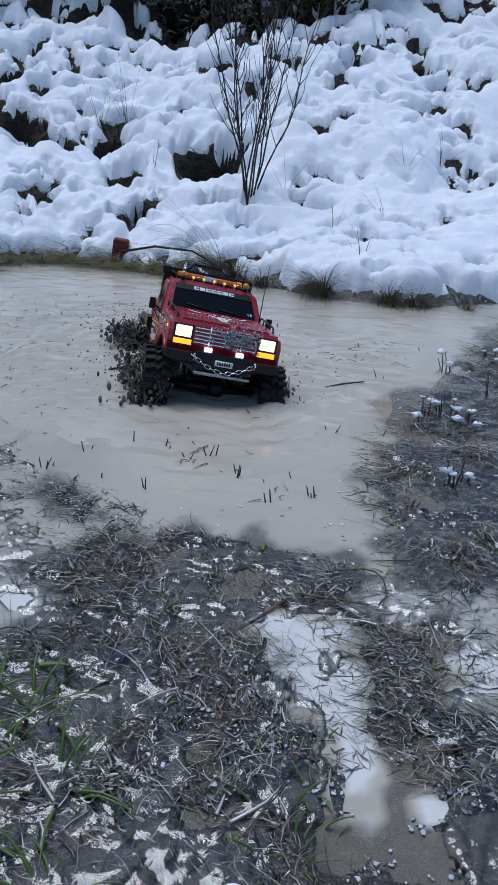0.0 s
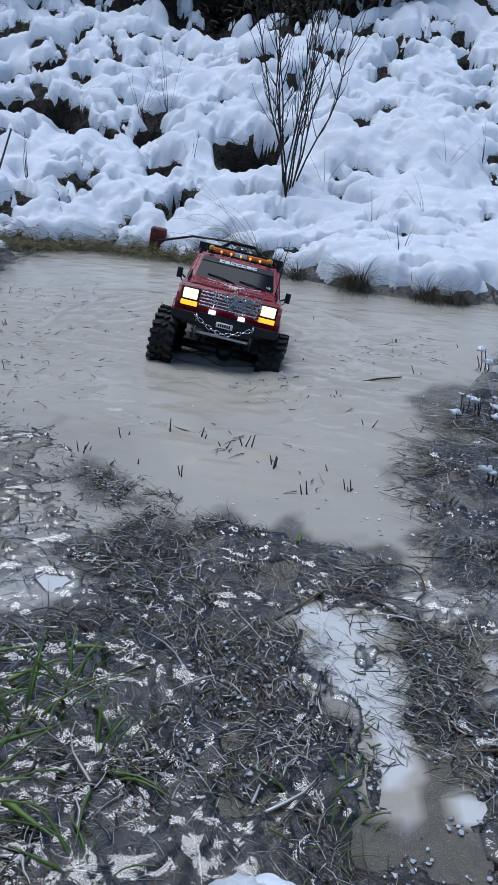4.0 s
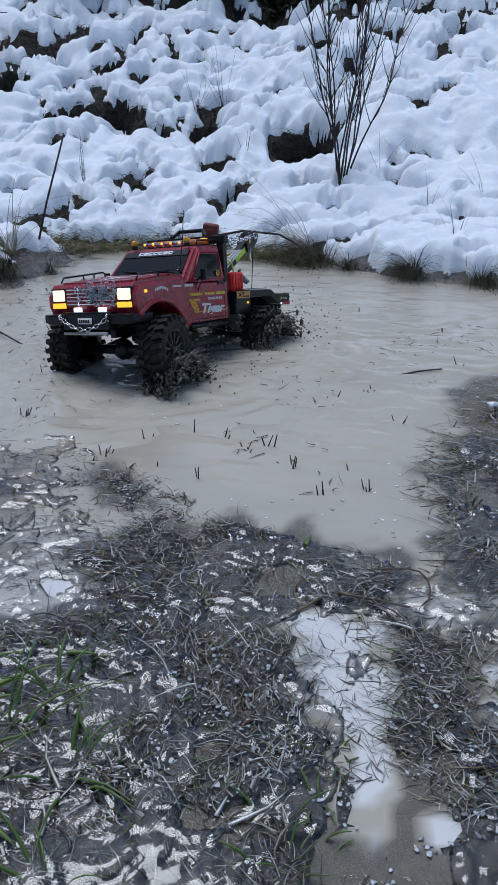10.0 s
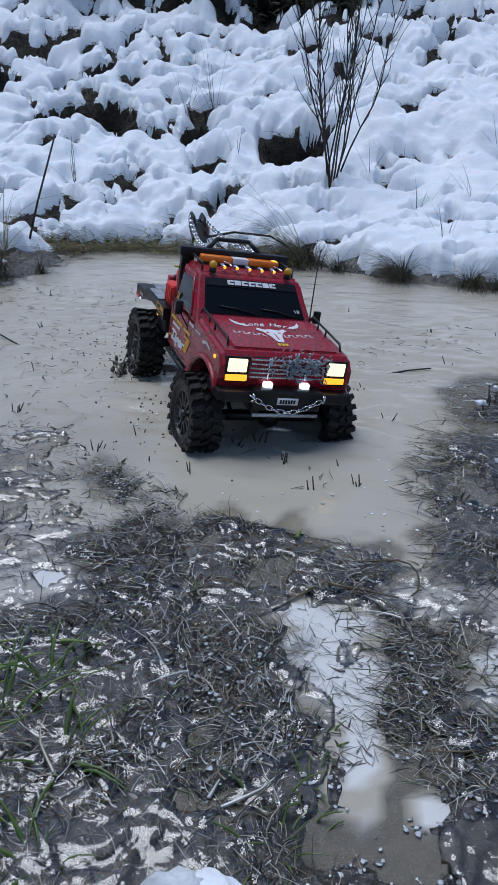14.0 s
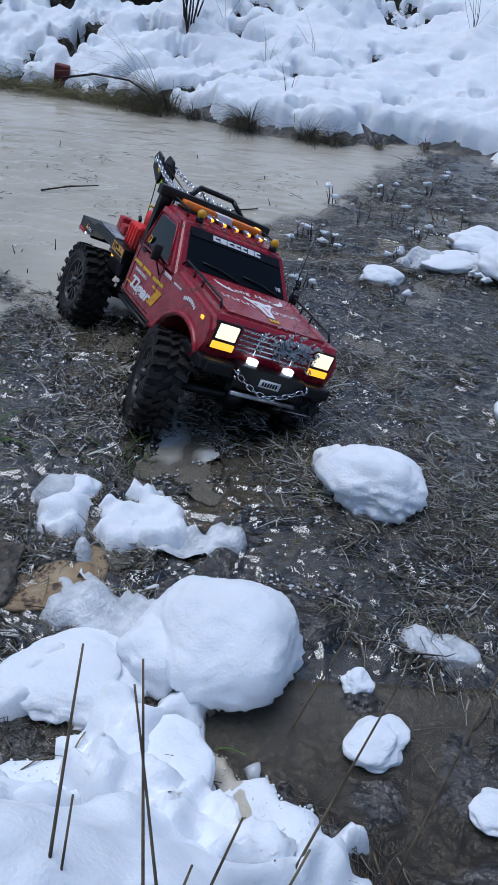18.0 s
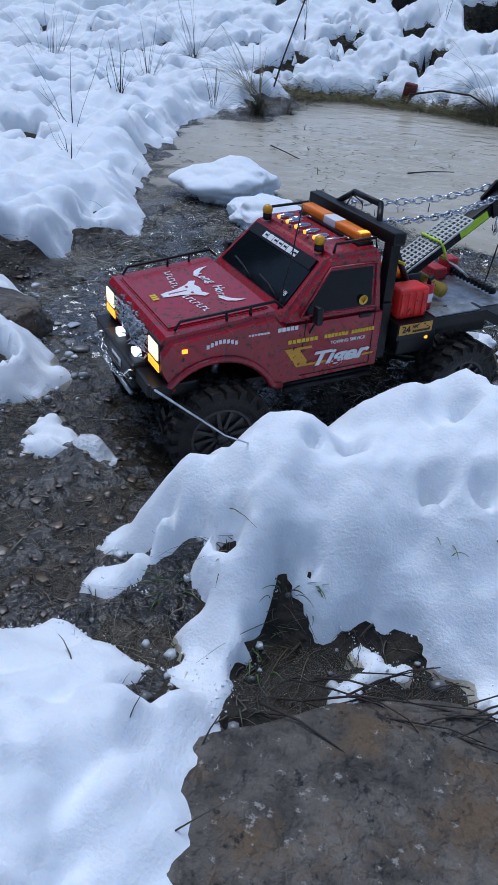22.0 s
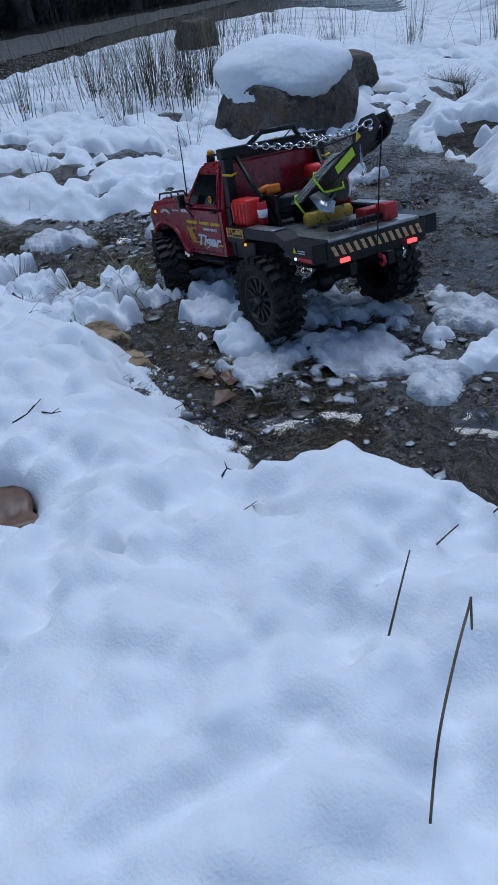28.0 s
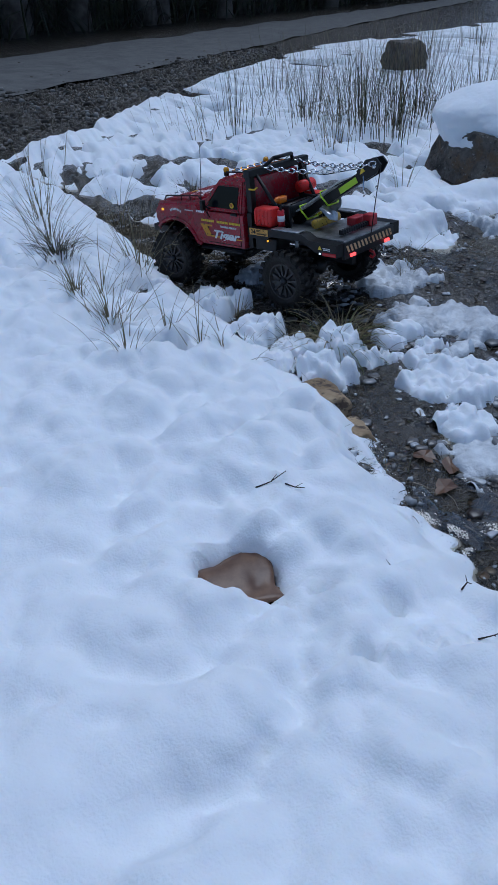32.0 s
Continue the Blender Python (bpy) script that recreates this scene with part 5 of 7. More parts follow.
def shrub(x, y, z, h):
    """A bare shrub of many stems."""
    random.seed(11)
    ob = tagged(new("bare_shrub"), "leafless dark shrub of many thin stems", "shrub")
    ob.location = (x, y, z)
    for k in range(10):
        bm = bmesh.new()
        a, r = random.uniform(0, 6.28), random.uniform(0, 0.03)
        p = Vector((r * math.cos(a), r * math.sin(a), -0.05))
        d = Vector((0.13 * math.cos(a) + random.uniform(-0.08, 0.08), 0.1 * math.sin(a), 1)).normalized()
        pts = [p]
        for s in range(9):
            d = (d + Vector((random.uniform(-0.16, 0.16), random.uniform(-0.1, 0.1), 0.06))).normalized()
            p = p + d * h / 9 * random.uniform(0.8, 1.15)
            pts.append(p)
            if s > 1:
                for _ in range(2):
                    e = (d + Vector((random.uniform(-0.9, 0.9), random.uniform(-0.7, 0.7), 0.2))).normalized()
                    tw = [p, p + e * 0.05]
                    for _ in range(3):
                        e = (e + Vector((random.uniform(-0.35, 0.35), random.uniform(-0.3, 0.3), 0.25))).normalized()
                        tw.append(tw[-1] + e * random.uniform(0.025, 0.05))
                    tube(bm, tw, 0.0018, 4, 0.0007)
        tube(bm, pts, 0.0042, 6, 0.0014)
        part("stem", bm, TWIG, ob)
    return ob


shrub(0.012, 3.08, 0.25, 0.72)
tagged(part("leaning_rod", tube(bmesh.new(), [(-1.0, 2.46, 0.0), (-0.96, 2.5, 0.17), (-0.9, 2.55, 0.38)], 0.004, 6, 0.003), TWIG), "thin dark rod leaning out of the bank", "stick")
tagged(part("fallen_twig", tube(bmesh.new(), [(-0.43, 2.66, 0.05), (-0.3, 2.6, 0.085), (-0.17, 2.55, 0.085), (-0.1, 2.5, 0.06), (-0.04, 2.42, 0.0)], 0.0045, 6, 0.003), TWIG), "arched black twig dipping into the water", "stick")
bm = box(bmesh.new(), -0.47, -0.415, 2.68, 2.72, 0.0, 0.09, 0.008)
bmesh.ops.rotate(bm, verts=bm.verts, cent=(-0.44, 2.7, 0), matrix=Matrix.Rotation(0.12, 3, "Y"))
tagged(part("red_block", bm, BRICKRED), "weathered dark red block standing at the water's edge", "block")
# straw along the far margin
x, y = rng.uniform(-1.0, -0.05, 2600), rng.normal(0, 0.05, 2600)
y = toe(x) - 0.03 + y
tagged(ribbons("shore_straw", np.stack([x, y, np.maximum(0, heights(x, y)[0]) + rng.uniform(-0.01, 0.02, 2600)], 1), rng.uniform(0, 6.28, 2600), rng.uniform(0.03, 0.1, 2600), 0.003, rng.uniform(0, 0.7, 2600), rng.uniform(0.4, 1.5, 2600), STRAWS),
       "matted straw and green grass along the waterline", "straw", kind="stuff")
# dead grass in the bare spots of the banks, coloured dark for the overhangs' shade
gx, gy = [], []
for cx, cy, rx, ry in GAPS:
    n = int(30 + 2500 * rx * ry)
    gx += list(rng.normal(cx, rx * 0.5, n))
    gy += list(rng.normal(cy, ry * 0.5, n))
gx, gy = np.array(gx), np.array(gy)
g, s = heights(gx, gy)
k = s < 0.03
tagged(ribbons("bank_grass", np.stack([gx[k], gy[k], g[k]], 1), rng.normal(-1.6, 0.8, k.sum()), rng.uniform(0.04, 0.11, k.sum()), 0.004, rng.uniform(-0.2, 0.7, k.sum()), rng.uniform(1.0, 2.2, k.sum()), SHADEDGRASS), "dead grass hanging in the gaps of the snow, darkened by painted shade", "grass", kind="stuff")
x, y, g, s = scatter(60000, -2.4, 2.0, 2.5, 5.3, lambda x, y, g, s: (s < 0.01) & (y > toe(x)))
tagged(ribbons("bank_grass", np.stack([x, y, g], 1), rng.normal(-1.6, 1.2, len(x)), rng.uniform(0.02, 0.055, len(x)), 0.005, rng.uniform(-0.1, 1.0, len(x)), rng.uniform(0.8, 2.4, len(x)), SHADEDGRASS), "dead growth between the lumps of snow with shade in its colour", "grass", kind="stuff")
# bits of stem through the snow of all banks
x, y, g, s = scatter(5200, -3.2, 1.6, -0.9, 4.8, lambda x, y, g, s: (s > 0.0) & (s < 0.035))
tagged(ribbons("edge_grass", np.stack([x, y, g], 1), rng.uniform(0, 6.28, len(x)), rng.uniform(0.03, 0.08, len(x)), 0.0022, rng.uniform(0.3, 1.3, len(x)), rng.uniform(0.5, 1.8, len(x)), RUSH), "dead grass along the edges of the snow", "grass", kind="stuff")


def weed_clump(x, y, n, h, seed):
    """Stalks in the mud with snow stuck to them."""
    random.seed(seed)
    ob = tagged(new("weed_clump"), "small clump of dead stalks tipped with snow", "weed", "weed clumps")
    ob.location = (x, y, 0)
    for k in range(n):
        a, r = random.uniform(0, 6.28), random.uniform(0, 0.02)
        p = Vector((r * math.cos(a), r * math.sin(a), -0.01))
        q = p + Vector((0.01 * math.cos(a), 0.01 * math.sin(a), h * random.uniform(0.6, 1.1)))
        part("stalk", tube(bmesh.new(), [p, p.lerp(q, 0.5) + Vector((0.003, 0, 0)), q], 0.0016, 5, 0.001), TWIG, ob)
        if random.random() < 0.4:
            bm = bmesh.new()
            bmesh.ops.create_icosphere(bm, subdivisions=2, radius=random.uniform(0.003, 0.0075))
            for v in bm.verts:
                v.co = Vector((v.co.x * 1.5, v.co.y * 1.1, v.co.z * 0.7)) * (1 + 1.3 * noise.noise(v.co * 260 + Vector((k, seed, 0))))
            bmesh.ops.translate(bm, verts=bm.verts, vec=q - Vector((0, 0, random.uniform(0, 0.008))))
            part("snow_tip", bm, SNOW, ob)
    return ob


for k, (x, y) in enumerate([(0.35, 1.02), (0.35, 1.27), (0.39, 1.29), (0.43, 1.24), (0.59, 1.69), (0.63, 1.66), (0.75, 1.52), (0.77, 1.74), (0.62, 1.44), (0.42, 1.27), (0.34, 1.0), (0.78, 1.38), (0.84, 1.57), (0.7, 0.83), (0.63, 0.57), (0.72, 1.1),
                            (0.53, 0.96), (0.48, 1.58), (0.57, 1.2), (0.66, 1.35), (0.52, 1.42), (0.92, 1.75), (0.86, 1.9)]):
    weed_clump(x, y, 3 + k % 4, 0.035 + 0.012 * (k % 3), k)


def stub(x, y, seed):
    random.seed(seed + 50)
    ob = tagged(new("weed_stub"), "short dark weed stubs standing in the pond", "weed", "weed stubs")
    ob.location = (x, y, 0)
    for k in range(random.choice((1, 2, 3, 4))):
        a = random.uniform(0, 6.28)
        p = Vector((0.006 * math.cos(a), 0.006 * math.sin(a), -0.01))
        part("stalk", tube(bmesh.new(), [p, p + Vector((random.uniform(-0.012, 0.012), random.uniform(-0.01, 0.01), random.uniform(0.014, 0.03)))], 0.0014, 4, 0.0008), TWIG, ob)


for k, (x, y) in enumerate([(0.12, 0.93), (-0.12, 0.93), (-0.03, 1.05), (-0.1, 1.07), (0.06, 0.9), (0.09, 0.98), (-0.15, 1.08), (-0.18, 0.95), (-0.22, 1.04), (0.31, 1.5), (0.17, 1.18), (0.13, 1.32), (0.06, 1.28), (-0.06, 1.03), (0.01, 0.98), (0.26, 0.91),
                            (0.26, 1.17), (-0.38, 1.6), (-0.27, 0.98), (0.45, 1.75), (-0.5, 1.3), (-0.6, 1.6), (-0.3, 1.9), (0.1, 1.9), (-0.7, 1.9), (-0.45, 1.1), (0.3, 1.75)]):
    stub(x, y, k)
for a, b, c in (((-0.26, 1.45, 0.002), (-0.2, 1.49, 0.006), (-0.13, 1.51, 0.009)), ((0.17, 1.41, 0.0), (0.22, 1.44, 0.004), (0.27, 1.46, 0.006)), ((-0.72, 1.55, 0.01), (-0.66, 1.5, 0.008), (-0.58, 1.44, 0.0))):
    tagged(part("floating_stick", tube(bmesh.new(), [a, b, c], 0.0024, 6, 0.0014), TWIG), "wet dark stick lying in the shallow water", "stick", "floating sticks")
loop = [(0.13 + 0.055 * math.cos(q), 0.7 + 0.035 * math.sin(q) + 0.006 * math.sin(3 * q), 0.007 + 0.004 * math.sin(2 * q)) for q in (-2.6 + 0.32 * i for i in range(16))]
tagged(part("curled_reed", tube(bmesh.new(), [(0.03, 0.63, 0.0), (0.06, 0.66, 0.004)] + loop, 0.0015, 6, 0.0009), STRAW), "brown wet reed curled in a loop on the flats", "reed")
# bits of torn weed afloat
x, y = rng.uniform(-0.95, 0.4, 2600), rng.uniform(0.85, 2.3, 2600)
k = (pond_at(x, y) > 0.0) & (fbm(x * 5, y * 5, 361, 3) + 0.2 * step(0.1, -0.6, x) - 0.06 * step(1.3, 1.1, y) > 0.62)
k &= rng.random(len(x)) < 0.65
tagged(ribbons("floating_weed", np.stack([x[k], y[k], np.full(k.sum(), 0.002)], 1), rng.uniform(0, 6.28, k.sum()), rng.uniform(0.006, 0.03, k.sum()), rng.uniform(0.001, 0.003, k.sum()), rng.uniform(-0.05, 0.35, k.sum()), rng.uniform(0.1, 0.8, k.sum()), MUDGRASS, segs=4, curl=0.3), "torn bits of dark weed afloat on the pond", "weed", kind="stuff")
# foam and bubbles on the pond
x, y = rng.uniform(-0.4, 0.45, 420), rng.uniform(0.75, 1.5, 420)
k = (pond_at(x, y) > -0.02) & (fbm(x * 4, y * 4, 111, 3) > 0.47)
flakes("foam_fleck", x[k], y[k], np.full(k.sum(), 0.0005), rng.uniform(0.001, 0.0038, k.sum()), SNOWCRUMB, 0.15, "flecks of foam and ice floating on the pond")
# green blades by the near shore
for x, y, n, h in ((-0.19, 0.45, 12, 0.11), (-0.23, 0.4, 10, 0.13), (-0.21, 0.36, 10, 0.12), (-0.15, 0.55, 6, 0.06), (0.03, 0.76, 3, 0.03), (0.08, 0.42, 8, 0.05), (0.05, 0.4, 8, 0.05), (-0.1, 0.33, 8, 0.06), (-0.25, 0.5, 8, 0.1), (0.1, 0.05, 10, 0.06), (0.17, 0.0, 8, 0.06), (0.2, -0.34, 10, 0.05), (0.24, -0.3, 8, 0.05), (0.16, -0.4, 8, 0.04), (-0.28, 0.33, 10, 0.13), (-0.16, 0.5, 14, 0.08), (-0.12, 0.42, 12, 0.07), (0.08, 0.47, 12, 0.04), (0.06, 0.36, 14, 0.05)):
    tuft(x, y, 0.0, n, h, 0.05, 1.9, "green and bleached grass blades in shallow water", "grass_tuft", GREENS, 0.0042, group="grass tufts")
for x, y, z, a, ln in ((-0.21, 0.49, 0.008, 0.5, 0.05), (-0.165, 0.545, 0.004, -0.05, 0.03), (-0.2, 0.41, 0.012, 0.55, 0.055), (-0.23, 0.44, 0.01, 0.8, 0.06), (-0.25, 0.5, 0.012, 0.6, 0.06), (0.045, 0.77, 0.003, 1.2, 0.02), (-0.21, 0.36, 0.02, 0.4, 0.06), (-0.17, 0.37, 0.01, -0.6, 0.05)):
    blade = ribbons("green_grass", np.array([[x, y, z]]), [a], [ln], [0.008], [0.3], [0.5], GREEN, segs=6)
    tagged(blade, "broad fresh green grass blade lying over the water", "grass", "green blades")
# ---- the road and the wood beyond ----
rx = np.linspace(0, 1, 120)[None, :] * np.ones((9, 1))
rw = np.linspace(0, 1, 9)[:, None] * np.ones((1, 120))
ax, ay = -6.0 + (rx - 0.12) * -29, -0.6 + (rx - 0.12) * 33
bx, by = -8.6 + (rx - 0.12) * -29, -1.0 + (rx - 0.12) * 38
px, py = ax + (bx - ax) * rw, ay + (by - ay) * rw
pz = ground_z(px, py) + 0.012 + 0.02 * np.sin(rw * np.pi)
tagged(sheet("road", px, py, pz, np.ones(px.shape, bool), ASPHALT), "grey gravel forest road without snow", "road", kind="structure")
x, y, g, s = scatter(26000, -8.5, -3.0, -2.5, 4.5, lambda x, y, g, s: (s < 0) & (inside(x[None], y[None], VERGE)[0] > 0))
flakes("gravel", x, y, g, rng.uniform(0.004, 0.018, len(x)) * rng.uniform(0.6, 1.5, len(x)), GRAVEL, 0.6, "dark gravel and stones on the road's verge")


def tree(seed, h):
    random.seed(seed)
    ob = tagged(new("tree"), "dark bare-trunked forest tree beyond the road", "tree", "forest trees")
    bm = bmesh.new()
    pts = [Vector((0.12 * math.sin(k * 0.7 + seed), 0.1 * math.cos(k * 0.6 + seed), h * k / 8 - 0.3)) for k in range(9)]
    tube(bm, pts, 0.2, 9, 0.05)
    part("trunk", bm, BARK, ob)
    bm = bmesh.new()
    for k in range(26):
        z = random.uniform(0.8, h * 0.95)
        a, ln = random.uniform(0, 6.28), random.uniform(0.6, 1.8) * (1.1 - z / h * 0.6)
        p = Vector((0, 0, z))
        q = p + Vector((math.cos(a) * ln, math.sin(a) * ln, random.uniform(-0.3, 0.4)))
        tube(bm, [p, p.lerp(q, 0.5) + Vector((0, 0, 0.1)), q], 0.022, 4, 0.006)
        for _ in range(3):
            b = p.lerp(q, random.uniform(0.4, 1))
            tube(bm, [b, b + Vector((random.uniform(-0.4, 0.4), random.uniform(-0.4, 0.4), random.uniform(-0.35, 0.2)))], 0.008, 3, 0.003)
    part("limb", bm, BARK, ob)
    n = 900
    zz = rng.uniform(h * 0.35, h, n)
    rr = (1.05 - zz / h) * 2.2 * np.sqrt(rng.random(n))
    aa = rng.uniform(0, 6.28, n)
    ribbons("crown", np.stack([rr * np.cos(aa), rr * np.sin(aa), zz], 1), aa, 0.45, 0.16, -0.1, 0.7, LEAF, ob, segs=2)
    return ob


trees = [tree(k, 9 + k % 3) for k in range(4)]
rnd = random.Random(5)
spots = [(-9.6 - 26 * u - rnd.uniform(0.4, 1.2), -3.2 + 36 * u + rnd.uniform(-0.5, 0.5)) for u in np.linspace(0, 0.7, 30)] + [(-12 - 26 * u - rnd.uniform(0, 5), -3 + 36 * u + rnd.uniform(-1, 1)) for u in np.linspace(0, 0.7, 30)]
for k, (x, y) in enumerate(spots):
    g = float(ground_z(np.array([[x]]), np.array([[y]]))[0, 0])
    m = pose(x, y, g, 0, 0, rnd.uniform(0, 360))
    if k < 4:
        trees[k].matrix_basis = m
    else:
        copy_thing(trees[k % 4], m)
x, y = [], []
for u in np.linspace(0, 0.8, 90):
    x += list(-9.2 - 26 * u - rng.uniform(0.5, 9, 60))
    y += list(-3.2 + 36 * u + rng.normal(0, 0.4, 60))
x, y = np.array(x), np.array(y)
g, s = heights(x, y)
tagged(ribbons("undergrowth", np.stack([x, y, g], 1), rng.uniform(0, 6.28, len(x)), rng.uniform(0.3, 1.6, len(x)), 0.035, rng.uniform(0.6, 1.5, len(x)), rng.uniform(0.2, 1.5, len(x)), LEAF), "dark brush under the trees beyond the road", "undergrowth", kind="stuff")
# Added backdrop sheet: its dark colour stands for the gloom between the trunks.
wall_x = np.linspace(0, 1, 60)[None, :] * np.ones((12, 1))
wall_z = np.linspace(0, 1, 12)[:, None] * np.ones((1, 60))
tagged(sheet("forest_backdrop", -14 - 40 * wall_x - 10 * wall_z, -12 + 62 * wall_x + 0 * wall_z, -1 + 16 * wall_z + 2 * fbm(wall_x * 9, wall_z * 3, 120), np.ones(wall_x.shape, bool), FOREST), "backdrop sheet behind the road with forest gloom in its colour", "woodland", kind="structure")


def bramble(seed):
    n = 700
    ob = tagged(new("bramble_bush"), "dark evergreen bramble at the top of the bank", "bush", "brambles")
    a, r, z = rng.uniform(0, 6.28, n), 0.3 * np.sqrt(rng.random(n)), rng.uniform(-0.05, 0.26, n)
    ribbons("leafage", np.stack([r * np.cos(a), r * np.sin(a), z], 1), rng.uniform(0, 6.28, n), rng.uniform(0.03, 0.07, n), 0.028, rng.uniform(-0.5, 0.9, n), 0.8, LEAF, ob, segs=2)
    bm = bmesh.new()
    for k in range(14):
        t = random.uniform(0, 6.28)
        tube(bm, [(0, 0, -0.1), (0.15 * math.cos(t), 0.15 * math.sin(t), 0.2), (0.38 * math.cos(t), 0.38 * math.sin(t), 0.2)], 0.004, 4, 0.002)
    part("cane", bm, TWIG, ob)
    return ob


first = bramble(0)
for k, (x, y) in enumerate([(-0.3, 5.05), (0.05, 4.9), (0.35, 4.85), (-0.8, 5.1), (-0.1, 5.25), (0.65, 5.0), (-1.2, 5.2), (1.0, 5.2), (-0.5, 5.3), (0.25, 5.3), (-1.7, 5.0), (1.4, 5.3), (-2.1, 5.4), (0.75, 5.4), (-2.6, 4.6), (-2.2, 4.2)]):
    m = pose(x, y, surface_z(x, y), 0, 0, k * 47)
    if k == 0:
        first.matrix_basis = m
    else:
        copy_thing(first, m)

for k, (x, y, a) in enumerate([(-0.915, -1.03, 0.3), (-0.95, -1.06, 1.4), (-0.93, -1.08, 2.2), (-1.1, -0.68, 0.4), (-1.02, -0.7, 1.9), (-1.06, -0.66, 2.7), (-0.05, 0.13, 0.9), (-0.07, 0.15, 2.0)]):
    bm = bmesh.new()
    ring = [bm.verts.new((0.019 * math.cos(q) * (1 + 0.2 * math.cos(5 * q + k)), 0.013 * math.sin(q) * (1 + 0.25 * math.sin(3 * q + k)), 0.002 * math.cos(2 * q + k) + 0.0015 * math.cos(5 * q))) for q in (2 * math.pi * i / 14 for i in range(14))]
    mid = bm.verts.new((0, 0, -0.001))
    for i in range(14):
        bm.faces.new((mid, ring[i], ring[(i + 1) % 14]))
    ret = bmesh.ops.extrude_face_region(bm, geom=bm.faces[:])
    bmesh.ops.translate(bm, verts=[v for v in ret["geom"] if isinstance(v, bmesh.types.BMVert)], vec=(0, 0, 0.0006))
    bmesh.ops.transform(bm, matrix=pose(x, y, max(0.0, surface_z(x, y)) + 0.004, 5, -4, math.degrees(a)), verts=bm.verts)
    tagged(part("dead_leaf", bm, LEAFBROWN, smooth=False), "wet brown fallen leaf on the mud", "leaf", "fallen leaves")

bm = tube(bmesh.new(), [(-0.209, -0.473, 0.28), (-0.192, -0.37, 0.185), (-0.179, -0.29, 0.125)], 0.0009, 6, 0.0007)
tagged(part("snowy_twig", bm, SLUSHSNOW), "thin twig crusted with snow", "stick")


# ---- the tow truck ----
truck = tagged(new("toy_tow_truck"), "red radio-controlled toy tow truck spattered with mud", "toy truck")
arch = [(0.177 + 0.082 * math.cos(radians(a)), 0.072 + 0.082 * math.sin(radians(a))) for a in range(155, 44, -10)]
bm = prism(bmesh.new(), [(0.236, 0.136), (0.242, 0.148), (0.242, 0.178), (0.234, 0.187), (0.1, 0.199), (0.09, 0.188), (-0.047, 0.188), (-0.047, 0.108), (0.09, 0.106)] + arch, -0.105, 0.105)
top = [e for e in bm.edges if min(v.co.z for v in e.verts) > 0.17 and abs(e.verts[0].co.y - e.verts[1].co.y) < 0.01]
bmesh.ops.bevel(bm, geom=top, offset=0.008, segments=3, affect="EDGES")
body = part("body", bm, RED, truck, "mud-flecked red painted body shell", smooth=False)
bm = bmesh.new()
slab(bm, [(0.228, -0.083, 0.1905), (0.228, 0.083, 0.1905), (0.104, 0.088, 0.2015), (0.104, -0.088, 0.2015)], 0.006)
bmesh.ops.bevel(bm, geom=bm.edges[:], offset=0.002, segments=2, affect="EDGES")
hood = part("hood", bm, RED, truck, smooth=False)
# greenhouse
bm = bmesh.new()
lo = [bm.verts.new(p) for p in ((0.097, -0.104, 0.184), (0.097, 0.104, 0.184), (-0.047, 0.104, 0.184), (-0.047, -0.104, 0.184))]
hi = [bm.verts.new(p) for p in ((0.029, -0.09, 0.252), (0.029, 0.09, 0.252), (-0.046, 0.09, 0.254), (-0.046, -0.09, 0.254))]
bm.faces.new(hi), bm.faces.new(lo[::-1])
for i in range(4):
    bm.faces.new((lo[i], lo[(i + 1) % 4], hi[(i + 1) % 4], hi[i]))
bmesh.ops.recalc_face_normals(bm, faces=bm.faces)
bmesh.ops.bevel(bm, geom=[e for e in bm.edges if max(v.co.z for v in e.verts) > 0.2], offset=0.006, segments=3, affect="EDGES")
cab = part("cab", bm, RED, truck, smooth=False)


def screen(y, z, lift=0.0012):
    """A place on the windscreen's plane."""
    return (0.097 - (z - 0.184) + lift, y, z + lift)


part("windscreen", slab(bmesh.new(), [screen(-0.087, 0.198), screen(0.087, 0.198), screen(0.079, 0.244), screen(-0.079, 0.244)], 0.002), GLASS, truck, "dark tinted windscreen", smooth=False)
part("sun_strip", slab(bmesh.new(), [screen(-0.0795, 0.2335, 0.0022), screen(0.0795, 0.2335, 0.0022), screen(0.0785, 0.2435, 0.0022), screen(-0.0785, 0.2435, 0.0022)], 0.001), BLACK, truck, smooth=False)
scr = Matrix.Translation(screen(0, 0.2385, 0.0024)) @ Matrix(((0, -0.7071, 0.7071, 0), (1, 0, 0, 0), (0, 0.7071, 0.7071, 0), (0, 0, 0, 1)))
decal("strip_marks", bars(-0.043, -0.0042, 0.086, 0.0084, 7, 0.12), scr, WHITE, truck)
decal("strip_cuts", [[(-0.043 + i * 0.01229 + 0.004, -0.001), (-0.043 + i * 0.01229 + 0.0105, -0.001), (-0.043 + i * 0.01229 + 0.0105, 0.0012), (-0.043 + i * 0.01229 + 0.004, 0.0012)] for i in (0, 2, 3, 4, 6)], scr, BLACK, truck, 0.0008)
lettering("screen_mark", "V8", 0.009, Matrix.Translation(screen(0.074, 0.206, 0.0026)) @ scr.to_3x3().to_4x4(), WHITE, truck)
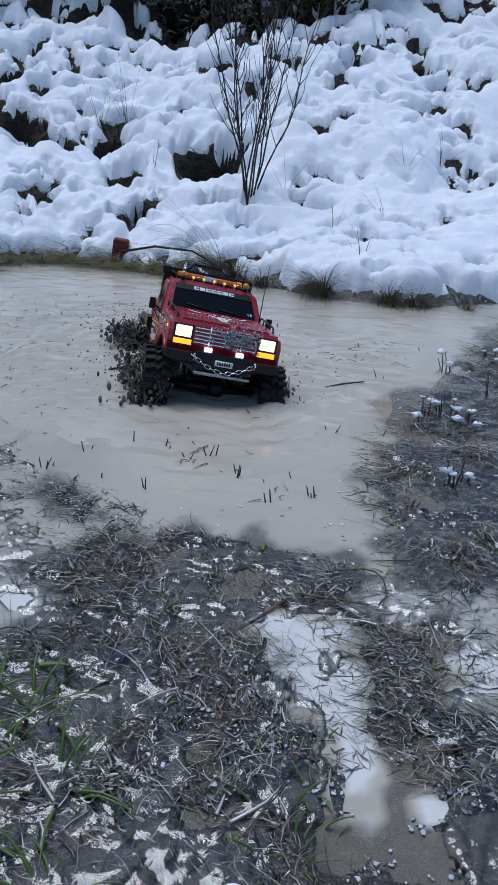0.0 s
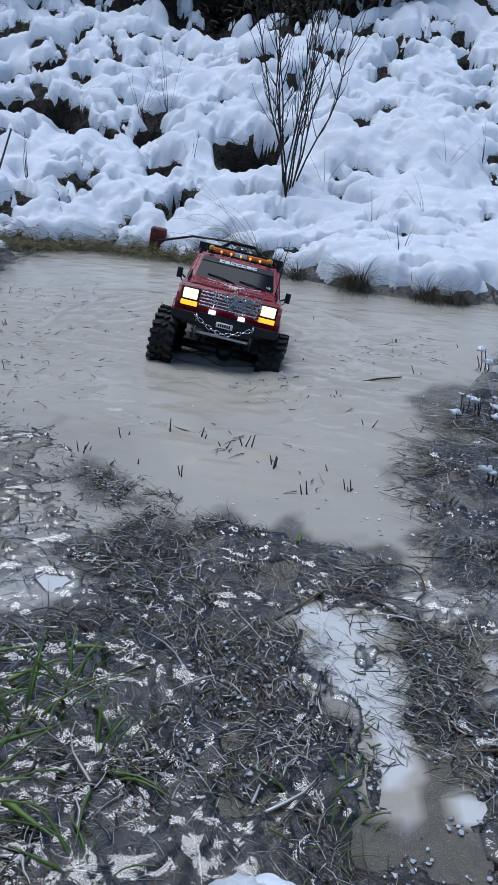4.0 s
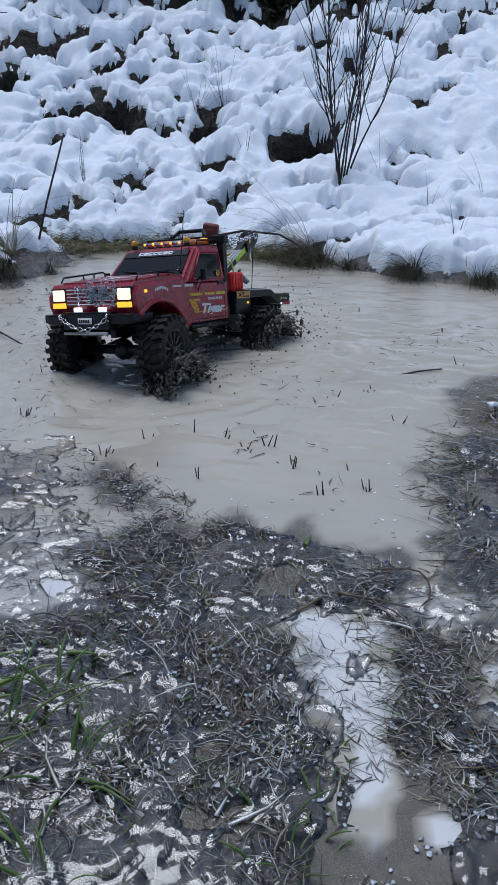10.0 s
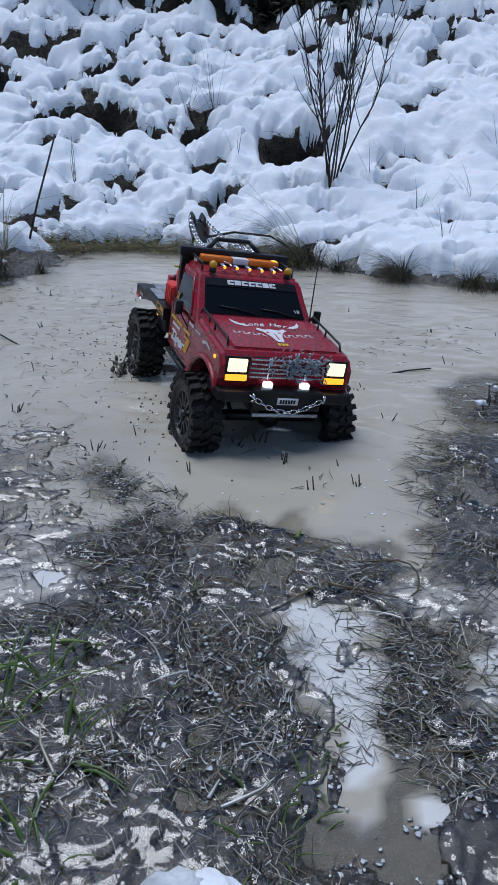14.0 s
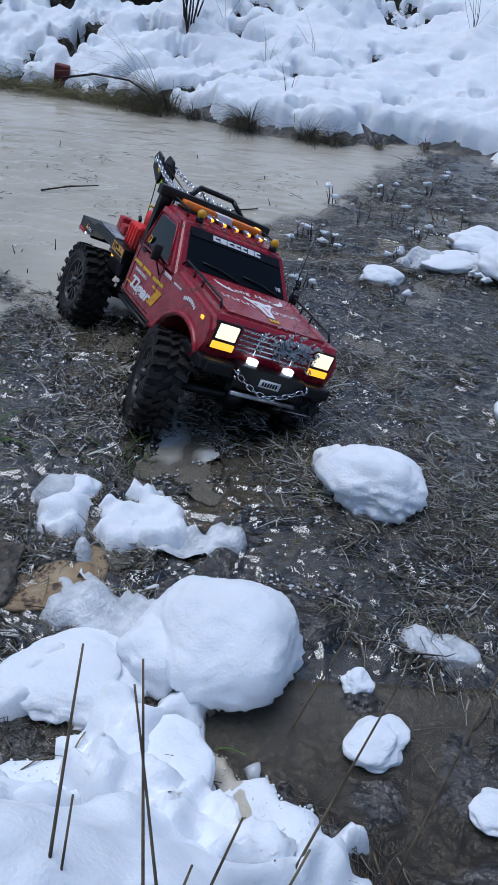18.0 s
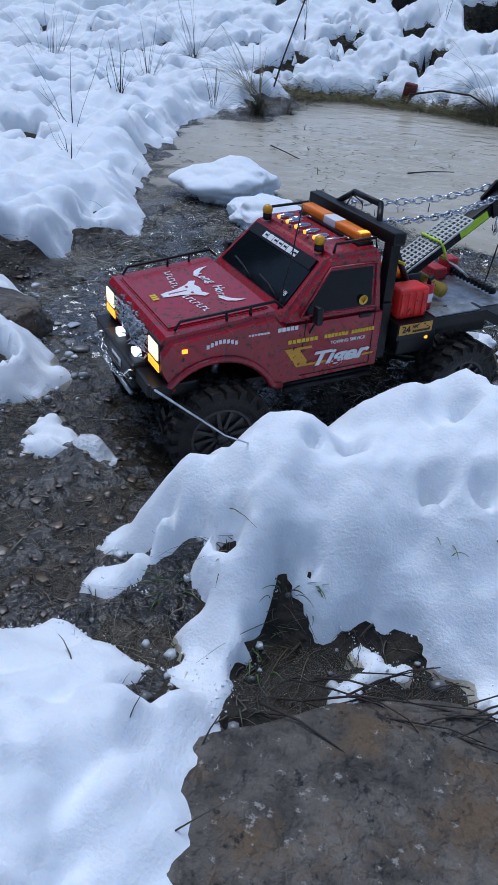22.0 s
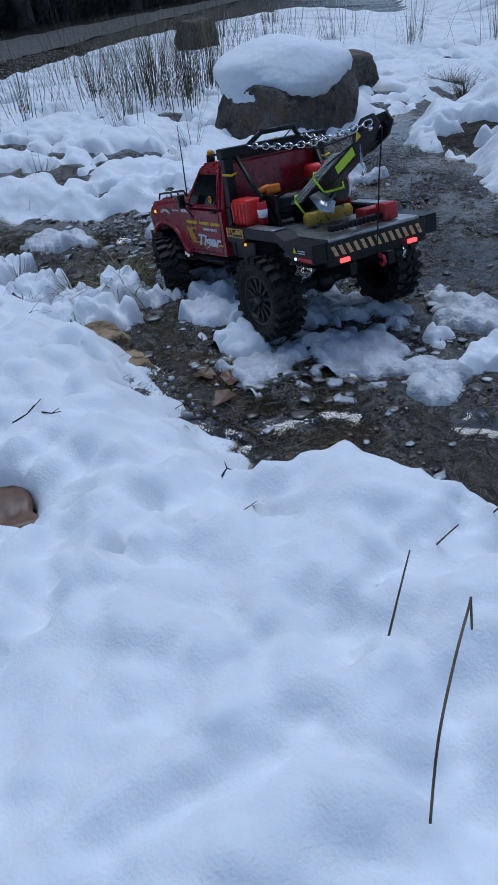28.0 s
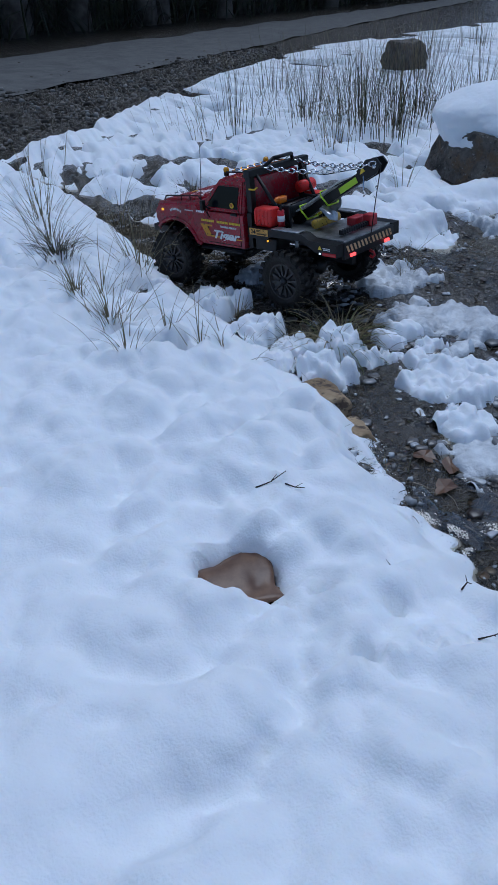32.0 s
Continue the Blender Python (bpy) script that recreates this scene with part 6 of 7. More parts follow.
for sy in (1, -1):
    def side(x, z, lift=0.0012):
        return (x, sy * (0.104 - (z - 0.184) * 0.2 + lift), z)
    part("side_window", slab(bmesh.new(), [side(0.064, 0.191), side(-0.029, 0.191), side(-0.031, 0.236), side(0.03, 0.236)][::sy], 0.003), GLASS, truck, smooth=False)
    bm = bmesh.new()
    tube(bm, [side(0.07, 0.1885, 0.001), side(-0.034, 0.1885, 0.001), side(-0.036, 0.24, 0.001), side(0.028, 0.24, 0.001), side(0.07, 0.1885, 0.001)], 0.0016, 5)
    part("window_seal", bm, RED, truck)
    bm = bmesh.new()
    tube(bm, [(x, sy * 0.1055, z) for x, z in [(0.23, 0.125)] + arch[::-1] + [(0.09, 0.104)]], 0.0045, 6)
    part("fender_flare", bm, RED, truck)
    bm = bmesh.new()
    for a, b in (((-0.036, 0.188), (-0.036, 0.112)), ((0.062, 0.186), (0.066, 0.125)), ((-0.036, 0.112), (0.066, 0.112))):
        rod(bm, (a[0], sy * 0.1051, a[1]), (b[0], sy * 0.1051, b[1]), 0.0008, 4)
    part("door_gap", bm, BLACK, truck)
    part("door_handle", box(bmesh.new(), -0.03, -0.012, sy * 0.105 - 0.001, sy * 0.105 + 0.003, 0.177, 0.182, 0.001), BLACK, truck)
    bm = rod(bmesh.new(), (0.056, sy * 0.104, 0.186), (0.058, sy * 0.12, 0.196), 0.002)
    rod(bm, (0.056, sy * 0.104, 0.166), (0.058, sy * 0.12, 0.19), 0.0012, 6)
    box(bm, 0.054, 0.062, sy * 0.122 - 0.006, sy * 0.122 + 0.006, 0.186, 0.208, 0.002)
    part("side_mirror", bm, BLACK, truck, "black plastic door mirror")
    bm = tube(bmesh.new(), [(0.09, sy * 0.094, 0.2), (0.1, sy * 0.094, 0.209), (0.215, sy * 0.09, 0.2), (0.222, sy * 0.09, 0.19)], 0.0018, 6)
    rod(bm, (0.16, sy * 0.092, 0.205), (0.16, sy * 0.092, 0.192), 0.0016, 6), rod(bm, (0.13, sy * 0.092, 0.206), (0.13, sy * 0.092, 0.195), 0.0016, 6)
    part("hood_rail", bm, BLACK, truck, "thin black rail along the hood")
    bm = tube(bmesh.new(), [(0.018, sy * 0.08, 0.252), (0.016, sy * 0.08, 0.263), (-0.04, sy * 0.08, 0.265), (-0.043, sy * 0.08, 0.252)], 0.0018, 6)
    part("roof_rail", bm, BLACK, truck)
    bm = bmesh.new()
    rod(bm, (-0.04, sy * 0.1, 0.1), (0.088, sy * 0.1, 0.1), 0.004), rod(bm, (-0.04, sy * 0.108, 0.098), (0.088, sy * 0.108, 0.098), 0.003)
    for x in (-0.03, 0.02, 0.075):
        rod(bm, (x, sy * 0.06, 0.095), (x, sy * 0.108, 0.098), 0.0025, 6)
    part("side_step", bm, BLACK, truck)
    # lamps
    bm = box(bmesh.new(), 0.236, 0.2425, sy * 0.0785 - 0.0185, sy * 0.0785 + 0.0185, 0.1425, 0.1805, 0.001)
    part("lamp_bezel", bm, BLACK, truck)
    part("headlight", box(bmesh.new(), 0.24, 0.2445, sy * 0.0785 - 0.0148, sy * 0.0785 + 0.0148, 0.1575, 0.1778, 0.0025), LAMP, truck, "lit square headlight")
    part("indicator", box(bmesh.new(), 0.24, 0.244, sy * 0.0785 - 0.0165, sy * 0.0785 + 0.0165, 0.1445, 0.154, 0.001), AMBER, truck, "lit amber indicator")
    part("fog_lamp", box(bmesh.new(), 0.242, 0.2515, sy * 0.0295 - 0.007, sy * 0.0295 + 0.007, 0.137, 0.146, 0.002), FOGLAMP, truck, "lit white fog lamp")
    part("marker_lamp", box(bmesh.new(), 0.2125, 0.2195, sy * 0.104, sy * 0.1068, 0.1685, 0.1735, 0.001), AMBER, truck)
    bm = bmesh.new()
    tube(bm, [(0.03, sy * 0.066, 0.252), (0.03, sy * 0.066, 0.26)], 0.006, 10)
    beacon = part("beacon", bm, BLACK, truck)
    bm = bmesh.new()
    bmesh.ops.create_uvsphere(bm, u_segments=12, v_segments=8, radius=0.0068, matrix=Matrix.Translation((0.03, sy * 0.066, 0.264)))
    part("lens", bm, YLENS, beacon, "yellow beacon dome")
# grille
bm = box(bmesh.new(), 0.236, 0.2405, -0.059, 0.059, 0.147, 0.181, 0.001)
grille = part("grille", bm, BLACK, truck)
for i in range(5):
    z = 0.1515 + i * 0.0065
    part("slat", box(bmesh.new(), 0.24, 0.2437, -0.058, 0.058, z - 0.0012, z + 0.0012, 0.0004), CHROME, grille)
for y in (-0.03, 0.0, 0.03):
    part("divider", box(bmesh.new(), 0.24, 0.2441, y - 0.0012, y + 0.0012, 0.149, 0.18), CHROME, grille)
# bumper
bm = box(bmesh.new(), 0.236, 0.258, -0.1, 0.1, 0.116, 0.134, 0.004)
box(bm, 0.236, 0.262, -0.055, 0.055, 0.106, 0.138, 0.004)
for sy in (1, -1):
    box(bm, 0.2, 0.256, sy * 0.1 - 0.007, sy * 0.1 + 0.007, 0.118, 0.134, 0.003)
bumper = part("front_bumper", bm, BLACK, truck, "black steel winch bumper", smooth=False)
bm = rod(bmesh.new(), (0.262, -0.052, 0.1), (0.262, 0.052, 0.1), 0.003)
part("skid_bar", bm, STEEL, bumper)
part("number_plate", box(bmesh.new(), 0.2622, 0.2632, -0.0165, 0.0165, 0.117, 0.1275), WHITE, bumper)
decal("plate_marks", bars(-0.013, -0.003, 0.026, 0.006, 6, 0.3), Matrix.Translation((0.2634, 0, 0.1222)) @ Matrix(((0, 0, 1, 0), (1, 0, 0, 0), (0, 1, 0, 0), (0, 0, 0, 1))), BLACK, bumper)
sag = [(0.265 + 0.002 * math.sin(math.pi * k / 14), -0.056 + 0.112 * k / 14, 0.128 - 0.021 * math.sin(math.pi * k / 14)) for k in range(15)]
part("bumper_chain", chain(bmesh.new(), sag), CHROME, truck, "slack bright chain across the bumper")
for sy in (1, -1):
    bm = tube(bmesh.new(), [(0.258, sy * 0.056, 0.122), (0.266, sy * 0.056, 0.122), (0.27, sy * 0.056, 0.128), (0.266, sy * 0.056, 0.133), (0.258, sy * 0.056, 0.132)], 0.002, 6)
    part("shackle", bm, CHROME, bumper)
# frozen weed caught on the grille
random.seed(4)
bm = bmesh.new()
for k in range(260):
    y, z = random.gauss(0.022, 0.022), random.gauss(0.171, 0.01)
    a, l = random.uniform(0, 6.28), random.uniform(0.002, 0.006)
    p = Vector((0.243 + random.random() * 0.006, max(-0.03, min(0.062, y)), max(0.148, min(0.195, z))))
    tube(bm, [p, p + Vector((random.uniform(0, 0.006), l * math.cos(a), l * math.sin(a)))], 0.0015, 4, 0.0006)
part("frozen_weed", bm, ICEWEED, truck, "grey frozen weed stuck to the grille")
# wipers, aerial
for y in (-0.03, 0.04):
    bm = tube(bmesh.new(), [screen(y + 0.03, 0.199, 0.002), screen(y, 0.204, 0.003), screen(y - 0.03, 0.2065, 0.0025)], 0.0014, 5)
    part("wiper", bm, BLACK, truck)
bm = tube(bmesh.new(), [(0.094, 0.092, 0.198), (0.093, 0.092, 0.206), (0.083, 0.094, 0.26), (0.076, 0.096, 0.315)], 0.0016, 5, 0.0006)
part("aerial", bm, BLACK, truck, "thin black whip aerial")
# roof
bm = box(bmesh.new(), -0.041, -0.023, -0.07, -0.014, 0.257, 0.268, 0.003)
box(bm, -0.041, -0.023, 0.014, 0.07, 0.257, 0.268, 0.003)
bar = part("light_bar", bm, ORANGE, truck, "orange roof light bar with a white middle")
part("bar_middle", box(bmesh.new(), -0.0405, -0.0235, -0.014, 0.014, 0.2575, 0.2675, 0.001), WHITE, bar)
part("bar_base", box(bmesh.new(), -0.043, -0.021, -0.072, 0.072, 0.2525, 0.2575, 0.001), BLACK, bar)
part("bar_flash", box(bmesh.new(), -0.0385, -0.0255, 0.06, 0.0685, 0.2665, 0.2688, 0.001), AMBER, bar)
for i in range(5):
    y = -0.044 + i * 0.022
    bm = bmesh.new()
    bmesh.ops.create_uvsphere(bm, u_segments=12, v_segments=8, radius=1, matrix=Matrix.Translation((0.014, y, 0.2605)) @ Matrix.Diagonal((0.0125, 0.0038, 0.0038, 1)))
    rod(bm, (0.02, y, 0.252), (0.02, y, 0.26), 0.0015, 6)
    lamp = part("roof_lamp", bm, CHROME, truck, "small chrome torpedo lamp")
    bm = bmesh.new()
    bmesh.ops.create_uvsphere(bm, u_segments=8, v_segments=6, radius=0.0026, matrix=Matrix.Translation((0.0245, y, 0.2605)))
    part("lens", bm, AMBER, lamp)
for y in (-0.03, 0.06):
    bm = rod(bmesh.new(), (-0.012, y, 0.262), (0.018, y, 0.262), 0.0014, 6)
    rod(bm, (-0.012, y - 0.005, 0.262), (-0.012, y + 0.005, 0.262), 0.001, 6)
    part("air_horn", bm, CHROME, truck)
# decals on the flanks
for sy in (1, -1):
    fl = Matrix.Translation((0, sy * 0.1052, 0)) @ Matrix(((-sy, 0, 0, 0), (0, 0, sy, 0), (0, 1, 0, 0), (0, 0, 0, 1)))

    def u(x):
        return -sy * x
    def quad(x0, z0, x1, z1, lean=0.0):
        return [(u(x0), z0), (u(x1), z0), (u(x1 - lean), z1), (u(x0 - lean), z1)]
    decal("stripe", [[(u(0.0894), 0.151), (u(0.052), 0.151), (u(0.051), 0.1475), (u(0.068), 0.1475), (u(0.054), 0.1275), (u(0.0286), 0.1275), (u(0.0286), 0.1245), (u(0.071), 0.1245)]], fl, AMBERSTRIPE, truck)
    decal("stripe", [quad(-0.019, 0.1245, -0.041, 0.127)], fl, AMBERSTRIPE, truck)
    lettering("flank_text", "Tiger", 0.0255, Matrix.Translation((0.0125, sy * 0.1061, 0.1305)) @ fl.to_3x3().to_4x4() @ Matrix.Diagonal((1.5, 1, 1, 1)), WHITE, truck, 0.32, 0.0008)
    decal("small_logo", bars(min(u(0.012), u(-0.022)), 0.1225, 0.034, 0.0042, 7, 0.2), fl, WHITE, truck, 0.0006)
    lettering("flank_text", "TOWING SERVICE", 0.0062, Matrix.Translation((0.0, sy * 0.1058, 0.1495)) @ fl.to_3x3().to_4x4(), WHITE, truck, 0.0, 0.0001)
    decal("sponsor_marks", bars(min(u(0.085), u(0.043)), 0.157, 0.042, 0.005, 7, 0.2) + bars(min(u(0.035), u(0.0)), 0.157, 0.035, 0.005, 7, 0.2) + bars(min(u(-0.004), u(-0.038)), 0.157, 0.034, 0.005, 8, 0.2), fl, YELLOW, truck)
    decal("wing_marks", bars(min(u(0.1), u(0.072)), 0.175, 0.028, 0.005, 5, 0.2) + bars(min(u(0.138), u(0.11)), 0.1755, 0.028, 0.0025, 7, 0.2) + [[(u(0.19 - 0.005 * k), 0.169 + 0.004 * math.sin(math.pi * k / 7)), (u(0.1865 - 0.005 * k), 0.169 + 0.004 * math.sin(math.pi * k / 7)), (u(0.1865 - 0.005 * k), 0.174 + 0.004 * math.sin(math.pi * k / 7)), (u(0.19 - 0.005 * k), 0.174 + 0.004 * math.sin(math.pi * k / 7))] for k in range(8)], fl, WHITE, truck)
    sh = Matrix.Translation((-0.0155, sy * 0.1036, 0.199)) @ Matrix(((-sy, 0, 0, 0), (0, 0, sy, 0), (0, 1, 0, 0), (0, 0, 0, 1)))
    decal("window_sticker", [[(0.0062 * math.cos(radians(a)), 0.006 * math.sin(radians(a))) for a in range(0, 360, 20)]], sh, YELLOW, truck, 0.0012)
    decal("sticker_rays", [[(0, -0.004), (0.0052 * math.cos(radians(a - 3)), 0.0052 * math.sin(radians(a - 3))), (0.0052 * math.cos(radians(a + 3)), 0.0052 * math.sin(radians(a + 3)))] for a in range(30, 151, 20)], sh, REDINK, truck, 0.0018)
# hood picture: horns, skull and lettering
hm = Matrix.Translation((0.166, 0, 0.1962)) @ Matrix.Rotation(radians(5.07), 4, "Y") @ Matrix.Rotation(radians(90), 4, "Z") @ Matrix.Identity(4)
skull = [(-0.011, 0.014), (-0.02, 0.019), (-0.023, 0.013), (-0.016, 0.007), (-0.012, 0.0), (-0.0085, -0.008), (-0.0065, -0.02), (-0.0045, -0.0265), (0.0045, -0.0265), (0.0065, -0.02), (0.0085, -0.008), (0.012, 0.0), (0.016, 0.007), (0.023, 0.013), (0.02, 0.019), (0.011, 0.014), (0.0, 0.0165)]
horn = [(0.026, 0.016), (0.036, 0.0145), (0.046, 0.019), (0.052, 0.029), (0.053, 0.041), (0.048, 0.033), (0.042, 0.026), (0.034, 0.021)]
decal("skull_picture", [[(a * 1.1, b * 1.15 - 0.006) for a, b in skull]], hm, WHITE, truck)
for sy in (1, -1):
    decal("horn_picture", [[(sy * (a + 0.005), b + 0.007) for a, b in horn][::sy]], hm, WHITE, truck)
    decal("skull_eye", [[(sy * 0.0095 + 0.0028 * math.cos(radians(a)), -0.001 + 0.002 * math.sin(radians(a))) for a in range(0, 360, 30)]], hm, REDINK, truck, 0.0008)
decal("skull_seam", [[(-0.0012, -0.028), (0.0012, -0.028), (0.0006, -0.004), (-0.0006, -0.004)]], hm, REDINK, truck, 0.0008)
for k, ch in enumerate("Long Horn"):
    a = (k - 4) * 0.0096
    if ch != " ":
        lettering("hood_text", ch, 0.0165, hm @ Matrix.Translation((a, 0.033 - 0.0009 * abs(k - 4) ** 1.5, 0.0006)) @ Matrix.Rotation(radians(-3.2 * (k - 4)), 4, "Z"), WHITE, truck, 0.25, 0.0002)
for u0, tilt in ((-0.066, 0.12), (0.014, -0.12)):
    for k in range(7):
        w, q = 0.0055, u0 + k * 0.0075
        v = -0.017 - tilt * (k - 3 + 3.5 * (1 if tilt < 0 else -1)) * 0.01
        decal("hood_mark", [[(q, v), (q + 0.0016, v), (q + 0.0016, v + 0.0085), (q, v + 0.0085)], [(q + 0.002, v + (0.0068 if k % 2 else 0.0)), (q + w, v + (0.0068 if k % 2 else 0.0)), (q + w, v + (0.0085 if k % 2 else 0.0017)), (q + 0.002, v + (0.0085 if k % 2 else 0.0017))]], hm, WHITE, truck)
decal("nose_mark", bars(-0.009, -0.05, 0.018, 0.008, 3, 0.25), hm, YELLOW, truck)
# chassis
bm = bmesh.new()
for sy in (1, -1):
    box(bm, -0.29, 0.23, sy * 0.035 - 0.006, sy * 0.035 + 0.006, 0.09, 0.108)
box(bm, 0.0, 0.1, -0.035, 0.035, 0.07, 0.1, 0.006)
box(bm, -0.04, 0.2, -0.09, 0.09, 0.106, 0.112)
chassis = part("chassis", bm, BLACK, truck, smooth=False)
for sx in (0.177, -0.177):
    bm = rod(bmesh.new(), (sx, -0.09, 0.064), (sx, 0.09, 0.064), 0.009)
    bmesh.ops.create_uvsphere(bm, u_segments=12, v_segments=8, radius=0.02, matrix=Matrix.Translation((sx, 0.012, 0.064)))
    for sy in (1, -1):
        rod(bm, (sx, sy * 0.05, 0.064), (sx * 0.4, sy * 0.04, 0.088), 0.0035, 6)
    part("axle", bm, BLACK, truck)
    for sy in (1, -1):
        bm = rod(bmesh.new(), (sx * 0.93, sy * 0.062, 0.075), (sx * 0.86, sy * 0.055, 0.15), 0.004, 8)
        tube(bm, [(sx * (0.93 - 0.07 * k / 40), sy * (0.062 - 0.007 * k / 40) + 0.008 * math.cos(k * 1.1), 0.08 + 0.06 * k / 40 + 0.0) for k in range(41)], 0.0012, 4)
        part("shock_absorber", bm, STEEL, truck)
# wheels
TYRE_R = 0.067
bm = bmesh.new()
prof = [(-0.024, 0.04), (-0.027, 0.048), (-0.0265, 0.057), (-0.022, 0.062), (0.022, 0.062), (0.0265, 0.057), (0.027, 0.048), (0.024, 0.04)]
rings = [[bm.verts.new((r * math.cos(a), w, r * math.sin(a))) for w, r in prof] for a in (2 * math.pi * k / 40 for k in range(40))]
for a, b in zip(rings, rings[1:] + rings[:1]):
    for k in range(len(prof)):
        k2 = (k + 1) % len(prof)
        bm.faces.new((a[k], a[k2], b[k2], b[k]))
bmesh.ops.recalc_face_normals(bm, faces=bm.faces)
tyre_ob = part("tyre", bm, RUBBER, None, "black mud tyre with chunky lugs", smooth=False)
bm = bmesh.new()
prof = [(0.021, 0.041), (0.0235, 0.0405), (0.0235, 0.037), (0.016, 0.034), (0.012, 0.014), (0.016, 0.012), (0.016, 0.0)]
rings = [[bm.verts.new((r * math.cos(a), w, r * math.sin(a))) for w, r in prof[:-1]] for a in (2 * math.pi * k / 30 for k in range(30))]
cen = bm.verts.new((0, 0.016, 0))
for a, b in zip(rings, rings[1:] + rings[:1]):
    for k in range(len(a) - 1):
        bm.faces.new((a[k], a[k + 1], b[k + 1], b[k]))
    bm.faces.new((a[-1], cen, b[-1]))
for k in range(12):
    m = Matrix.Rotation(2 * math.pi * k / 12, 4, "Y")
    box(bm, 0.012, 0.035, 0.012, 0.0205, -0.0022, 0.0022, 0, m)
bmesh.ops.recalc_face_normals(bm, faces=bm.faces)
rim_ob = part("rim", bm, RIM, None, "dark grey metal rim", smooth=False)
bm = rod(bmesh.new(), (0, 0.012, 0), (0, 0.026, 0), 0.007, 8)
for k in range(6):
    a = 2 * math.pi * k / 6
    rod(bm, (0.0105 * math.cos(a), 0.014, 0.0105 * math.sin(a)), (0.0105 * math.cos(a), 0.0185, 0.0105 * math.sin(a)), 0.0016, 6)
bm.verts.ensure_lookup_table()
hub_ob = part("wheel", bm, RIM, truck)
tyre_ob.parent = rim_ob.parent = hub_ob
lugs = []
for side_y in (1, -1):
    lugs.append(box(bmesh.new(), 0.055, 0.0672, min(side_y * 0.009, side_y * 0.0285), max(side_y * 0.009, side_y * 0.0285), -0.0045, 0.0045, 0.0008, Matrix.Rotation(radians(14 * side_y), 4, "X")))
lugs.append(box(bmesh.new(), 0.058, 0.0668, -0.007, 0.007, -0.003, 0.003, 0.0008, Matrix.Rotation(radians(40), 4, "X")))
lug_data = []
for bm in lugs:
    me = bpy.data.meshes.new("lug")
    bm.to_mesh(me), bm.free()
    me.materials.append(RUBBER)
    lug_data.append(me)


def add_lugs(wheel):
    for k in range(22):
        for me, off in zip(lug_data, (0, 0.5, 0.25)):
            c = new("lug", me)
            c.parent, c.matrix_basis = wheel, Matrix.Rotation(-2 * math.pi * (k + off) / 22, 4, "Y")


for me in [tyre_ob.data, rim_ob.data, hub_ob.data] + lug_data:
    me.transform(Matrix.Diagonal((0.96, 0.9, 0.96, 1)))
add_lugs(hub_ob)
wheels = [hub_ob]
for k in range(3):
    w = new("wheel", hub_ob.data)
    w.parent = truck
    for src, nm in ((tyre_ob, "tyre"), (rim_ob, "rim")):
        c = new(nm, src.data)
        c.parent = w
        tagged(c, src["label"])
    add_lugs(w)
    wheels.append(w)
WHEEL_AT = [(0.177, 0.11, 0.064, 0), (0.177, -0.11, 0.064, 180), (-0.177, 0.113, 0.062, 0), (-0.177, -0.113, 0.062, 180)]
for w, (x, y, z, turned) in zip(wheels, WHEEL_AT):
    w.matrix_basis = pose(x, y, z, 0, 0, turned)
# tower behind the cab
bm = bmesh.new()
box(bm, -0.066, -0.052, -0.098, 0.098, 0.11, 0.186, 0.002)
for sy in (1, -1):
    box(bm, -0.067, -0.053, sy * 0.088 - 0.008, sy * 0.088 + 0.008, 0.186, 0.272, 0.002)
box(bm, -0.07, -0.052, -0.1, 0.1, 0.258, 0.274, 0.003)
part("tower", bm, BLACK, truck, "black frame behind the cab", smooth=False)
bm = bmesh.new()
for sy in (1, -1):
    rod(bm, (-0.064, sy * 0.075, 0.266), (-0.135, sy * 0.06, 0.158), 0.004, 8)
    rod(bm, (-0.064, sy * 0.05, 0.27), (-0.078, sy * 0.03, 0.288), 0.004, 8)
rod(bm, (-0.078, -0.03, 0.288), (-0.078, 0.03, 0.288), 0.004, 8)
part("tower_strut", bm, BLACK, truck)
for y in (0.09, -0.09):
    bm = tube(bmesh.new(), [(-0.07, y - 0.012, 0.236), (-0.074, y, 0.234), (-0.07, y + 0.014, 0.237)], 0.0018, 5)
    part("tie_strap", bm, YELLOW, truck)
